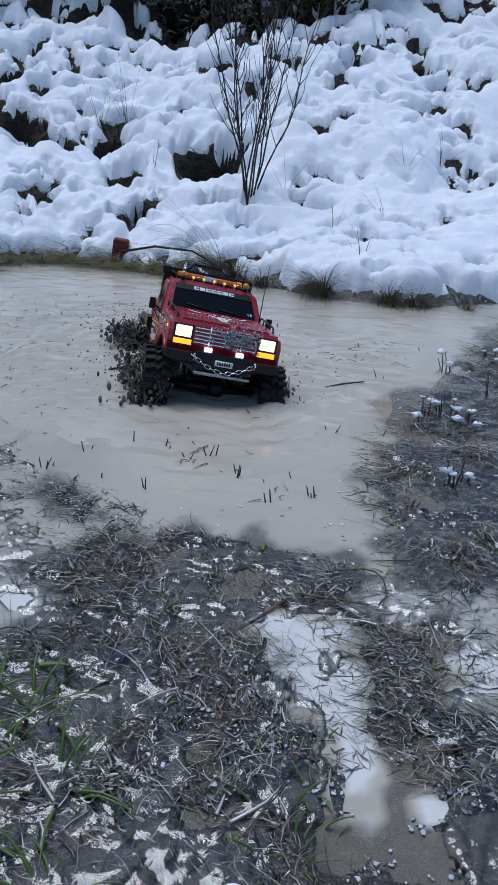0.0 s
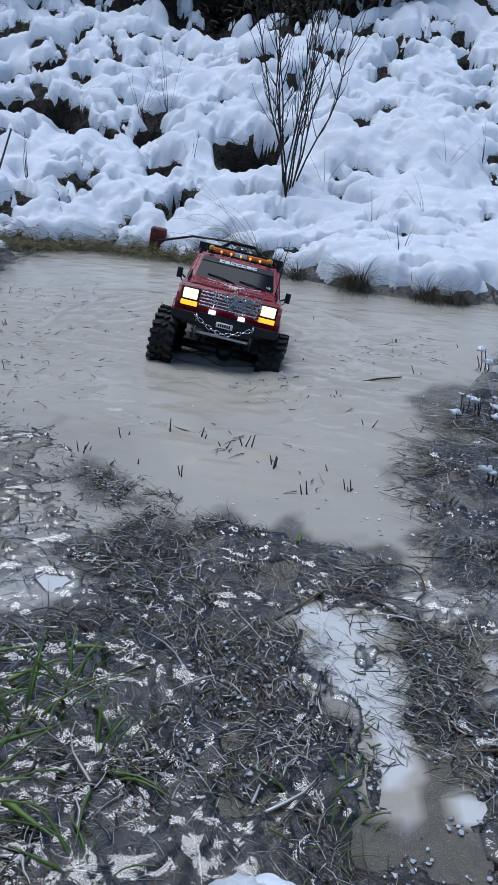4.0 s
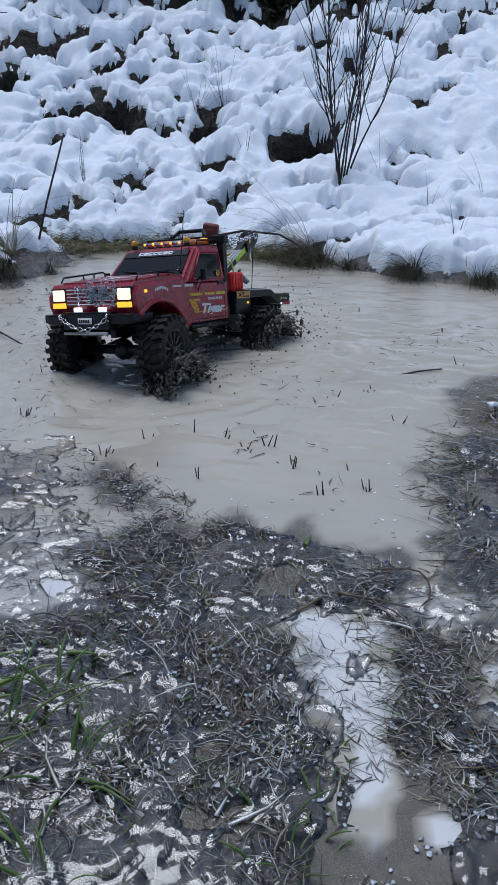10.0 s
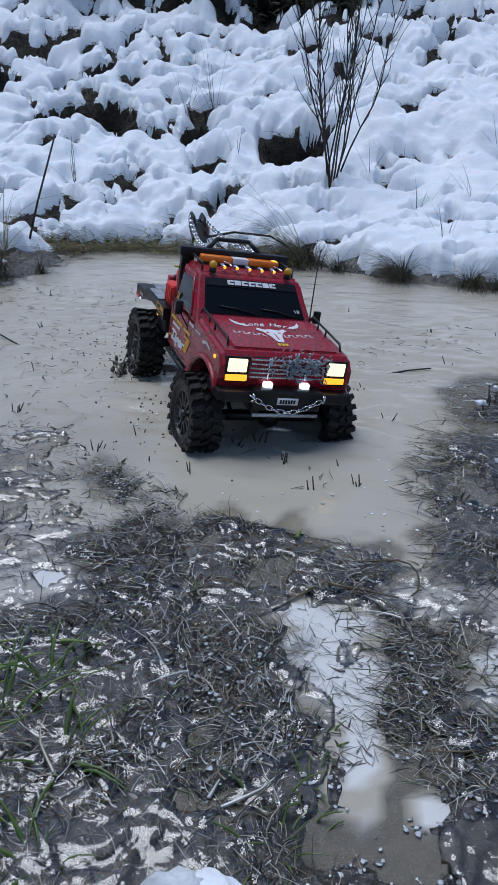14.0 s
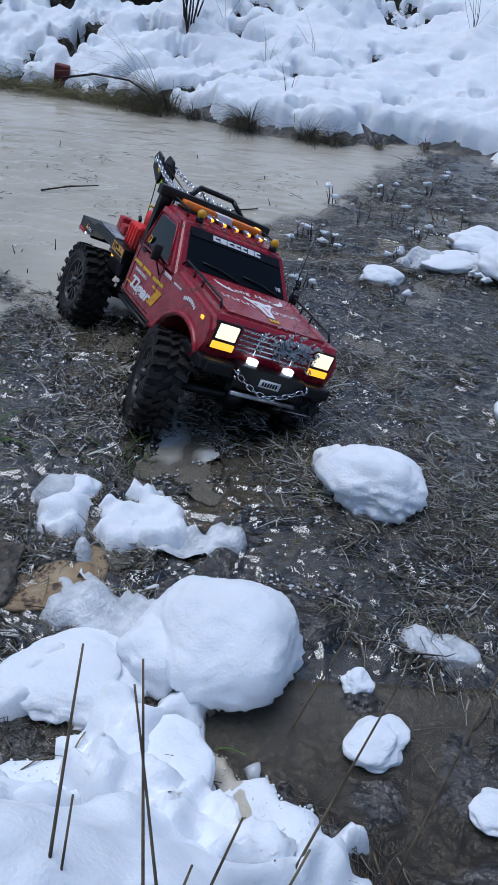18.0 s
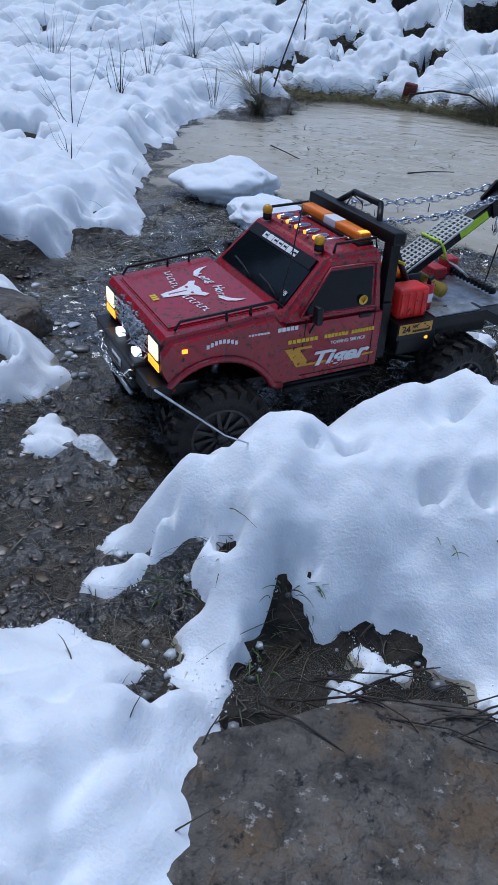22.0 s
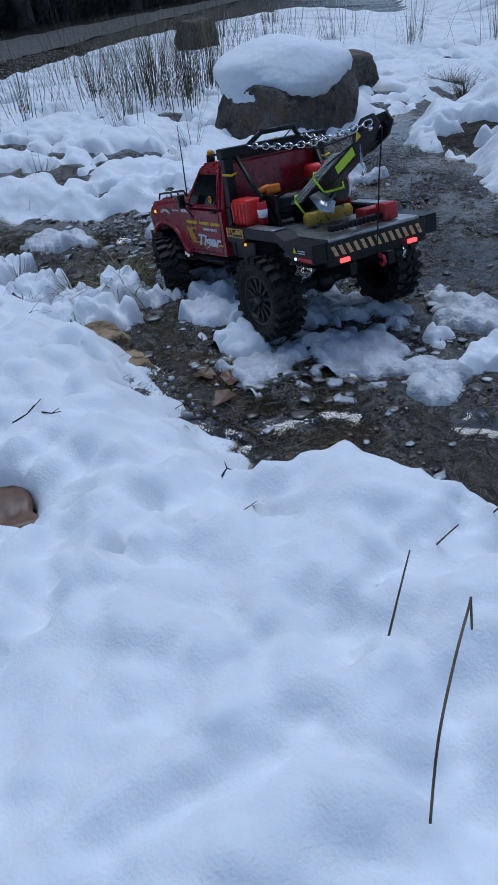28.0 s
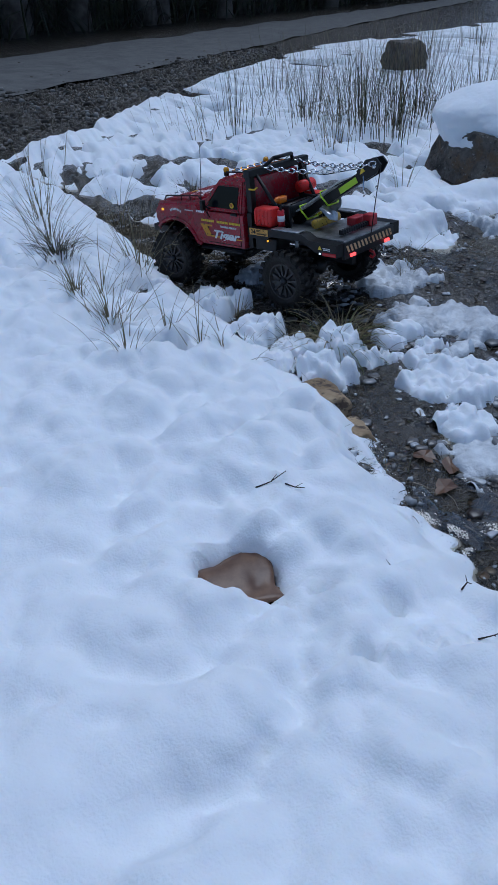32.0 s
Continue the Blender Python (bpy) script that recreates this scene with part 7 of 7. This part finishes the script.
# bed
bm = bmesh.new()
slab(bm, [(-0.3, -0.082, 0.15), (-0.19, -0.082, 0.15), (-0.19, 0.082, 0.15), (-0.3, 0.082, 0.15)], 0.006)
slab(bm, [(-0.19, -0.06, 0.15), (-0.07, -0.06, 0.15), (-0.07, 0.06, 0.15), (-0.19, 0.06, 0.15)], 0.006)
part("deck", bm, STEEL, truck, "wet aluminium checker-plate deck", smooth=False)
for sy in (1, -1):
    bm = prism(bmesh.new(), [(-0.07, 0.138), (-0.07, 0.16), (-0.215, 0.16), (-0.235, 0.15), (-0.303, 0.148), (-0.303, 0.122), (-0.25, 0.128), (-0.215, 0.146), (-0.13, 0.146), (-0.115, 0.138)], sy * 0.084, sy * 0.112)
    rail = part("side_rail", bm, BLACK, truck, "black bed side with a bright cap", smooth=False)
    part("rail_cap", box(bmesh.new(), -0.205, -0.13, min(sy * 0.088, sy * 0.109), max(sy * 0.088, sy * 0.109), 0.16, 0.1625, 0.0008), STEEL, rail)
    part("side_reflector", box(bmesh.new(), -0.302, -0.268, min(sy * 0.111, sy * 0.1135), max(sy * 0.111, sy * 0.1135), 0.124, 0.131, 0.001), REDLENS, rail)
    part("side_lamp", box(bmesh.new(), -0.264, -0.26, min(sy * 0.111, sy * 0.1138), max(sy * 0.111, sy * 0.1138), 0.1255, 0.1295, 0.001), FOGLAMP, rail)
    part("rail_lamp", box(bmesh.new(), -0.122, -0.118, min(sy * 0.108, sy * 0.111), max(sy * 0.108, sy * 0.111), 0.1335, 0.1375, 0.001), AMBER, rail)
    pl = Matrix.Translation((-0.098, sy * 0.1125, 0.1525)) @ Matrix(((-sy, 0, 0, 0), (0, 0, sy, 0), (0, 1, 0, 0), (0, 0, 0, 1)))
    decal("door_plate", [[(-0.026, -0.007), (0.026, -0.007), (0.026, 0.007), (-0.026, 0.007)]], pl, AMBERPLATE, truck)
    lettering("plate_text", "24", 0.013, pl @ Matrix.Translation((-0.0155, 0, 0.001)), BLACK, truck)
    lettering("plate_text", "HR", 0.0065, pl @ Matrix.Translation((-0.002, 0.0025, 0.001)), BLACK, truck)
    decal("plate_bars", bars(-0.005, -0.005, 0.028, 0.003, 9, 0.3), pl, BLACK, truck, 0.0009)
    warn = Matrix.Translation((-0.262, sy * 0.1125, 0.1395)) @ Matrix(((-sy, 0, 0, 0), (0, 0, sy, 0), (0, 1, 0, 0), (0, 0, 0, 1)))
    decal("warning_sign", [[(-0.005, -0.004), (0.005, -0.004), (0, 0.0045)]], warn, YELLOW, truck)
    decal("warning_marks", bars(0.008, -0.001, 0.018, 0.0016, 6) + bars(0.008, -0.004, 0.018, 0.0016, 6), warn, WHITE, truck)
    part("bed_bracket", box(bmesh.new(), -0.14, -0.08, min(sy * 0.06, sy * 0.105), max(sy * 0.06, sy * 0.105), 0.112, 0.14, 0.003), BLACK, truck)
    part("tail_lamp", box(bmesh.new(), -0.3085, -0.302, sy * 0.061 - 0.008, sy * 0.061 + 0.008, 0.116, 0.122, 0.001), REDLAMP, truck, "lit red tail lamp")
bm = box(bmesh.new(), -0.305, -0.298, -0.088, 0.088, 0.114, 0.146, 0.001)
tail = part("tail_board", bm, BLACK, truck)
for k in range(13):
    y = -0.082 + k * 0.0126
    bm = slab(bmesh.new(), [(-0.3056, y, 0.1265), (-0.3056, y + 0.0062, 0.1265), (-0.3056, y + 0.0132, 0.1405), (-0.3056, y + 0.007, 0.1405)][::-1], 0.0006)
    part("hazard_stripe", bm, HAZARD, tail, smooth=False)
bm = tube(bmesh.new(), [(-0.305, 0.0, 0.112), (-0.314, 0, 0.11), (-0.318, 0, 0.104), (-0.312, 0, 0.098), (-0.306, 0, 0.101)], 0.003, 6)
part("tow_hook", bm, REDINK, tail)
bm = tube(bmesh.new(), [(-0.306, -0.04, 0.116), (-0.314, -0.04, 0.11), (-0.312, -0.04, 0.1), (-0.306, -0.04, 0.102)], 0.0025, 6)
part("shackle", bm, CHROME, tail)
# boom
foot, tip = Vector((-0.118, 0, 0.158)), Vector((-0.326, 0, 0.283))
run = (tip - foot)
bt = Matrix.Translation(foot) @ run.to_track_quat("X", "Z").to_matrix().to_4x4()
L = run.length
bm = bmesh.new()
box(bm, -0.01, L - 0.02, -0.009, 0.009, -0.011, 0.009, 0.002, bt)
for sy in (1, -1):
    prism(bm2 := bmesh.new(), [(L - 0.05, -0.012), (L - 0.045, 0.012), (L - 0.015, 0.02), (L + 0.008, 0.012), (L + 0.012, -0.004), (L - 0.006, -0.014)], sy * 0.009, sy * 0.013)
    bmesh.ops.transform(bm2, matrix=bt, verts=bm2.verts)
    tmp = bpy.data.meshes.new("tmp")
    bm2.to_mesh(tmp), bm2.free(), bm.from_mesh(tmp)
    bpy.data.meshes.remove(tmp)
boom = part("boom", bm, BLACK, truck, "black crane boom raised over the bed", smooth=False)
bm = bmesh.new()
rod(bm, bt @ Vector((L - 0.004, -0.016, 0.0)), bt @ Vector((L - 0.004, 0.016, 0.0)), 0.004, 10)
part("pulley", bm, CHROME, boom)
for sy in (1, -1):
    bm = slab(bmesh.new(), [bt @ Vector(p) for p in ((L - 0.105, sy * 0.0098, -0.008), (L - 0.055, sy * 0.0098, -0.008), (L - 0.055, sy * 0.0098, 0.004), (L - 0.105, sy * 0.0098, 0.004))][::sy], 0.0006)
    part("boom_panel", bm, LIME, boom, "fluorescent yellow-green panel", smooth=False)
    bm = slab(bmesh.new(), [bt @ Vector(p) for p in ((L - 0.04, sy * 0.0136, 0.002), (L - 0.026, sy * 0.0136, 0.002), (L - 0.03, sy * 0.0136, 0.013))][::sy], 0.0005)
    part("warning_sign", bm, YELLOW, boom, smooth=False)
# perforated boards strapped to the boom
bm = bmesh.new()
NX, NY, PX, PY = 20, 5, 0.0068, 0.0084
for i in range(NX + 1):
    x = 0.02 + i * PX
    box(bm, x - 0.0012, x + 0.0012, -NY * PY / 2, NY * PY / 2, 0.012, 0.0145, 0, bt)
for j in range(NY + 1):
    y = (j - NY / 2) * PY
    box(bm, 0.02, 0.02 + NX * PX, y - 0.0016, y + 0.0016, 0.0121, 0.0144, 0, bt)
part("sand_board", bm, BOARD, truck, "pale perforated recovery board strapped to the boom", smooth=False)
for x in (0.035, 0.1):
    bm = tube(bmesh.new(), [bt @ Vector(p) for p in ((x, -0.024, 0.01), (x, -0.02, 0.018), (x, 0.02, 0.018), (x, 0.025, 0.008), (x + 0.002, 0.018, -0.014), (x + 0.002, -0.018, -0.014), (x, -0.024, 0.01))], 0.002, 5)
    part("strap", bm, LIME, boom, "yellow strap round the boards")
part("buckle", box(bmesh.new(), 0.025, 0.045, 0.02, 0.026, -0.014, -0.004, 0.002, bt), YELLOW, boom)
bm = bmesh.new()
slab(bm, [bt @ Vector((0.085 + 0.021 * math.cos(radians(a)), 0.027, -0.004 + 0.017 * math.sin(radians(a)) * (1.3 if a > 180 else 1))) for a in range(0, 360, 24)], 0.001)
rod(bm, bt @ Vector((0.066, 0.0265, -0.006)), bt @ Vector((0.02, 0.0265, -0.012)), 0.002, 6)
part("shovel", bm, STEEL, truck, "small steel shovel strapped beside the boom", smooth=False)
part("boom_ram", rod(bmesh.new(), (-0.195, -0.038, 0.163), (-0.195, 0.042, 0.163), 0.0095, 14), GOLD, truck, "gold-yellow drum under the boom")
# chains and cables
for sy in (1, -1):
    a, b = Vector((-0.07, sy * 0.05 + 0.0, 0.272)), Vector((-0.322, sy * 0.014, 0.287))
    pts = [a.lerp(b, k / 16) - Vector((0, 0, 0.012 * math.sin(math.pi * k / 16))) for k in range(17)]
    part("stay_chain", chain(bmesh.new(), pts, 0.0145, 0.0013), CHROME, truck, "bright steel stay chain to the boom tip")
bm = bmesh.new()
tube(bm, [(-0.062, 0.02, 0.262), (-0.2, 0.01, 0.258), (-0.322, 0.004, 0.282)], 0.0012, 4)
tube(bm, [(-0.09, 0.045, 0.182), (-0.2, 0.02, 0.225), (-0.318, 0.006, 0.279)], 0.001, 4)
tube(bm, [(-0.33, 0, 0.28), (-0.322, 0.004, 0.22), (-0.308, 0.004, 0.13)], 0.001, 4)
tube(bm, [(-0.058, -0.02, 0.27), (-0.075, -0.03, 0.285), (-0.1, -0.04, 0.27), (-0.105, -0.045, 0.24)], 0.001, 4)
part("cable", bm, BLACK, truck)
bm = tube(bmesh.new(), [(-0.298, 0.012, 0.262), (-0.297, 0.012, 0.235), (-0.302, 0.012, 0.228), (-0.297, 0.012, 0.222)], 0.0018, 5)
part("boom_hook", bm, CHROME, truck)
# load behind the cab
for sy in (1, -1):
    bm = box(bmesh.new(), -0.122, -0.077, min(sy * 0.068, sy * 0.1), max(sy * 0.068, sy * 0.1), 0.16, 0.2, 0.005)
    can = part("jerry_can", bm, CANRED, truck, "bright red plastic jerry can")
    for k in range(4):
        x = -0.116 + k * 0.011
        part("rib", box(bmesh.new(), x, x + 0.005, min(sy * 0.066, sy * 0.102), max(sy * 0.066, sy * 0.102), 0.165, 0.196, 0.0015), CANRED, can)
    bm = rod(bmesh.new(), (-0.135, sy * 0.08, 0.162), (-0.135, sy * 0.08, 0.195), 0.0075, 12)
    ext = part("fire_extinguisher", bm, REDINK, truck, "small red fire extinguisher")
    part("valve", tube(bmesh.new(), [(-0.135, sy * 0.08, 0.195), (-0.135, sy * 0.08, 0.201), (-0.141, sy * 0.08, 0.204)], 0.003, 6), BLACK, ext)
    part("label", rod(bmesh.new(), (-0.135, sy * 0.08, 0.172), (-0.135, sy * 0.08, 0.184), 0.0078, 12), WHITE, ext)
bm = tube(bmesh.new(), [(-0.1, 0.062, 0.204), (-0.1, 0.045, 0.209), (-0.1, 0.03, 0.204)], 0.005, 8)
box(bm, -0.107, -0.093, 0.024, 0.05, 0.198, 0.212, 0.003)
part("orange_tool", bm, ORANGE, truck, "orange hand winch")
bm = rod(bmesh.new(), (-0.11, -0.05, 0.18), (-0.11, 0.05, 0.18), 0.016, 14)
box(bm, -0.14, -0.08, -0.058, -0.05, 0.15, 0.2, 0.003), box(bm, -0.14, -0.08, 0.05, 0.058, 0.15, 0.2, 0.003)
part("winch", bm, BLACK, truck, "black winch drum behind the cab")
part("air_tank", rod(bmesh.new(), (-0.085, -0.09, 0.215), (-0.085, -0.045, 0.215), 0.013, 12), CANRED, truck)
bm = rod(bmesh.new(), (-0.275, 0.06, 0.158), (-0.275, -0.05, 0.158), 0.0045, 8)
for k in range(12):
    box(bm, -0.28, -0.27, 0.056 - k * 0.008 - 0.0014, 0.056 - k * 0.008 + 0.0014, 0.1535, 0.1625)
jack = part("farm_jack", bm, BLACK, truck, "black farm jack lying across the deck")
part("jack_head", box(bmesh.new(), -0.286, -0.264, -0.056, -0.032, 0.151, 0.175, 0.003), REDINK, jack, "red jack head")
part("tool_box", box(bmesh.new(), -0.255, -0.232, -0.06, -0.02, 0.1505, 0.168, 0.003), REDINK, truck, "small red tool box")
blade = [(-0.205, 0.022, 0.2), (-0.236, 0.016, 0.185), (-0.246, 0.03, 0.172), (-0.236, 0.045, 0.178), (-0.208, 0.042, 0.196)]
part("shovel", slab(bmesh.new(), blade, 0.0016), STEEL, truck, "small grey shovel blade strapped to the boom")


def splash(seed, size):
    """Mud thrown up by a wheel: streaks and drops in a fan behind it."""
    random.seed(seed)
    ob = tagged(new("mud_splash"), "brown mud and water thrown up by a wheel", "splash", "mud splashes")
    bm = bmesh.new()
    for k in range(130):
        a = random.uniform(-0.5, 2.6) if k % 3 else random.uniform(1.2, 3.0)
        r = random.uniform(0.05, 0.074)
        p = Vector((math.cos(a) * r, random.uniform(-0.03, 0.03), max(-0.004, math.sin(a) * r)))
        v = Vector((-math.sin(a), random.gauss(0, 0.22), math.cos(a))) * random.uniform(0.2, 1.0) * size * 0.09
        v = Vector((-abs(v.x), v.y, v.z * 0.6 + 0.004)) + Vector([random.gauss(0, 0.003) for _ in range(3)])
        pts = []
        for s in range(4):
            pts.append(Vector((p.x, p.y, max(-0.006, p.z))))
            p, v = p + v, v - Vector((0, 0, 0.0035))
        tube(bm, pts, random.uniform(0.001, 0.0038), 5, 0.0007)
    for k in range(520):
        a, r = random.uniform(-0.4, 3.3), random.gauss(0.064, 0.009)
        p = Vector((math.cos(a) * r - 0.012 * random.random(), random.gauss(0, 0.022), max(-0.003, math.sin(a) * r)))
        m = Matrix.Translation(p) @ Matrix.Rotation(random.uniform(0, 3), 4, "Y") @ Matrix.Diagonal((random.uniform(1, 2.6), 1, 0.7, 1))
        bmesh.ops.create_icosphere(bm, subdivisions=1, radius=random.uniform(0.0012, 0.0048), matrix=m)
    tagged(part("streak", bm, MUDWATER, ob), kind="stuff")
    bm = bmesh.new()
    for k in range(420):
        a, v, q = random.gauss(0, 1.0) + math.pi, random.uniform(0.2, 1.2) * size, random.uniform(0.1, 1.0)
        p = Vector((math.cos(a) * v * q, math.sin(a) * v * q * 0.7, max(0.002, v * random.uniform(0.4, 1.5) * (1.6 * q - 1.5 * q * q))))
        bmesh.ops.create_icosphere(bm, subdivisions=1, radius=random.uniform(0.0006, 0.0022), matrix=Matrix.Translation(p))
    tagged(part("drop", bm, MUDWATER, ob), kind="stuff")
    return ob


splashes = [splash(21, 0.22), splash(22, 0.22), splash(23, 0.22), splash(24, 0.22)]


def wake(name, inner, outer):
    """Rings of low waves round the truck on the pond."""
    rr, aa = np.meshgrid(np.linspace(inner, outer, 70), np.linspace(0, 2 * np.pi, 220))
    wob = rr + 0.03 * np.sin(aa * 3 + 1) + 0.015 * np.sin(aa * 7)
    edge = step(inner, inner + 0.03, rr) * (1 - step(outer - 0.08, outer, rr))
    z = -0.004 + edge * (0.005 + 0.0012 * np.sin(wob * 150) * fbm(aa * 2, rr * 9, 173, 2) + 0.012 * (fbm(rr * np.cos(aa) * 26, rr * np.sin(aa) * 17, 171, 3) - 0.5))
    ob = sheet(name, 1.25 * wob * np.cos(aa), wob * np.sin(aa), z, np.ones(rr.shape, bool), WATER)
    silt = ob.data.attributes.new("silt", "FLOAT", "POINT")
    silt.data.foreach_set("value", np.ones(len(ob.data.vertices), np.float32))
    return tagged(ob, "rings of ripples spreading from the wading truck", "ripples")


ripples = wake("ripple_ring", 0.1, 0.42)


TRUCK = [
    (0, -0.094, 1.498, -0.076, -77.5, 8.8, -10.0),
    (1, -0.100, 1.490, -0.079, -77.8, 10.6, -8.7),
    (2, -0.093, 1.498, -0.078, -81.4, 10.2, -8.2),
    (3, -0.109, 1.539, -0.067, -83.9, 10.7, -10.7),
    (6, -0.154, 1.813, -0.084, -96.9, 9.4, -3.0),
    (7, -0.165, 1.721, -0.066, -100.1, 17.1, -5.0),
    (8, -0.195, 1.588, -0.055, -102.1, 14.5, -6.0),
    (9, -0.240, 1.490, -0.052, -106.1, 11.1, 0.7),
    (10, -0.274, 1.467, -0.036, -113.8, 8.7, 9.2),
    (11, -0.273, 1.435, -0.037, -96.8, 7.4, 8.9),
    (12, -0.238, 1.369, -0.018, -84.0, 5.3, -1.6),
    (13, -0.191, 1.333, -0.023, -68.3, -0.8, -7.0),
    (14, -0.121, 1.243, -0.027, -63.7, -2.0, -7.6),
    (16.5, -0.012, 0.904, -0.034, -68.8, -3.0, -16.6),
    (17, 0.027, 0.830, -0.035, -65.6, -0.5, -17.9),
    (18, 0.097, 0.669, -0.038, -66.3, 2.8, -22.0),
    (19, 0.123, 0.532, -0.027, -84.7, 4.9, -15.7),
    (20, 0.060, 0.355, -0.020, -106.2, 1.6, -10.3),
    (21, -0.106, 0.129, -0.023, -129.5, -4.5, -6.7),
    (22, -0.221, 0.032, -0.012, -135.4, 0.0, 0.6),
    (23, -0.363, -0.098, -0.023, -136.5, 3.4, -3.9),
    (24, -0.489, -0.247, -0.014, -130.4, 1.1, -9.1),
    (25, -0.626, -0.377, -0.001, -143.6, 0.2, -5.1),
    (26, -0.833, -0.431, -0.009, -162.4, -0.8, -6.1),
    (26.5, -0.937, -0.445, -0.001, -168.6, 0.8, -2.4),
    (28.5, -1.369, -0.390, -0.010, -189.9, -9.3, 0.9),
    (29, -1.460, -0.365, -0.011, -193.6, 1.5, -8.2),
    (30, -1.610, -0.430, 0.003, -177.3, 2.3, 1.4),
    (31, -1.758, -0.492, 0.006, -164.7, 0.2, -2.4),
    (32, -1.900, -0.582, 0.015, -156.1, -3.2, 0.1),
]
def truck_pose(x, y, z, yaw, pitch, roll):
    return pose(x, y, z, roll, -pitch, yaw)


def motions():
    walk(truck, [(t, truck_pose(*r)) for t, *r in TRUCK])
    times = [k / 4 for k in range(129)]
    keyed = np.array(TRUCK)
    at = np.stack([np.interp(times, keyed[:, 0], keyed[:, i]) for i in range(1, 5)], 1)
    spin = np.interp(times, [0, 3.5, 5.5, 6.5, 11, 16, 32], [250, 250, 120, 260, 200, 180, 180])
    for w, (x, y, z, turned) in zip(wheels, WHEEL_AT):
        rows, angle = [], 0.0
        for k, t in enumerate(times):
            steer = 0.0
            if x > 0:
                steer = max(-28, min(28, 1.6 * (at[min(k + 2, 128), 3] - at[max(k - 2, 0), 3])))
            rows.append((t, pose(x, y, z, 0, 0, steer) @ pose(0, 0, 0, 0, angle, 0) @ pose(0, 0, 0, 0, 0, turned)))
            angle += spin[k] / 4
        walk(w, rows)
    walk(ripples, [(t, pose(x, y, 0.0015 - 0.06 * float(np.interp(t, [13.5, 16.5], [0, 1])), 0, 0, yaw)) for t, x, y, z, yaw, pitch, roll in TRUCK])
    # mud thrown by each wheel rises and falls with the throttle
    lift = [([0, 6.2, 7, 8.5, 11, 12, 14, 32], [0.6, 0.1, 0.7, 1, 0.9, 0.2, 0, 0]), ([0, 1.5, 3, 6.2, 7, 9, 11, 14, 16.5, 18.5, 19, 32], [1, 0.8, 0.2, 0.1, 0.5, 0.6, 0.5, 0.5, 0.5, 0.6, 0, 0]),
            ([0, 6, 8, 11, 12, 20, 21, 22, 32], [0.3, 0.1, 0.9, 0.9, 0.1, 0.3, 0.4, 0, 0]), ([0, 1.5, 3, 9, 12, 13, 14, 17, 18.5, 32], [0.8, 0.6, 0.2, 0.3, 0.3, 0.7, 0.6, 0.4, 0, 0])]
    rows_of = [[], [], [], []]
    for t, x, y, z, yaw, pitch, roll in TRUCK:
        m = truck_pose(x, y, z, yaw, pitch, roll)
        for k, (wx_, wy_, wz_, turned) in enumerate(WHEEL_AT):
            p = m @ Vector((wx_, wy_ + (0.02 if wy_ > 0 else -0.02), wz_))
            rows_of[k].append((t, pose(p.x, p.y, -0.2 + 0.2 * float(np.interp(t, *lift[k])) ** 0.7, 0, 0, yaw)))
    for ob, rows in zip(splashes, rows_of):
        walk(ob, rows)


motions()
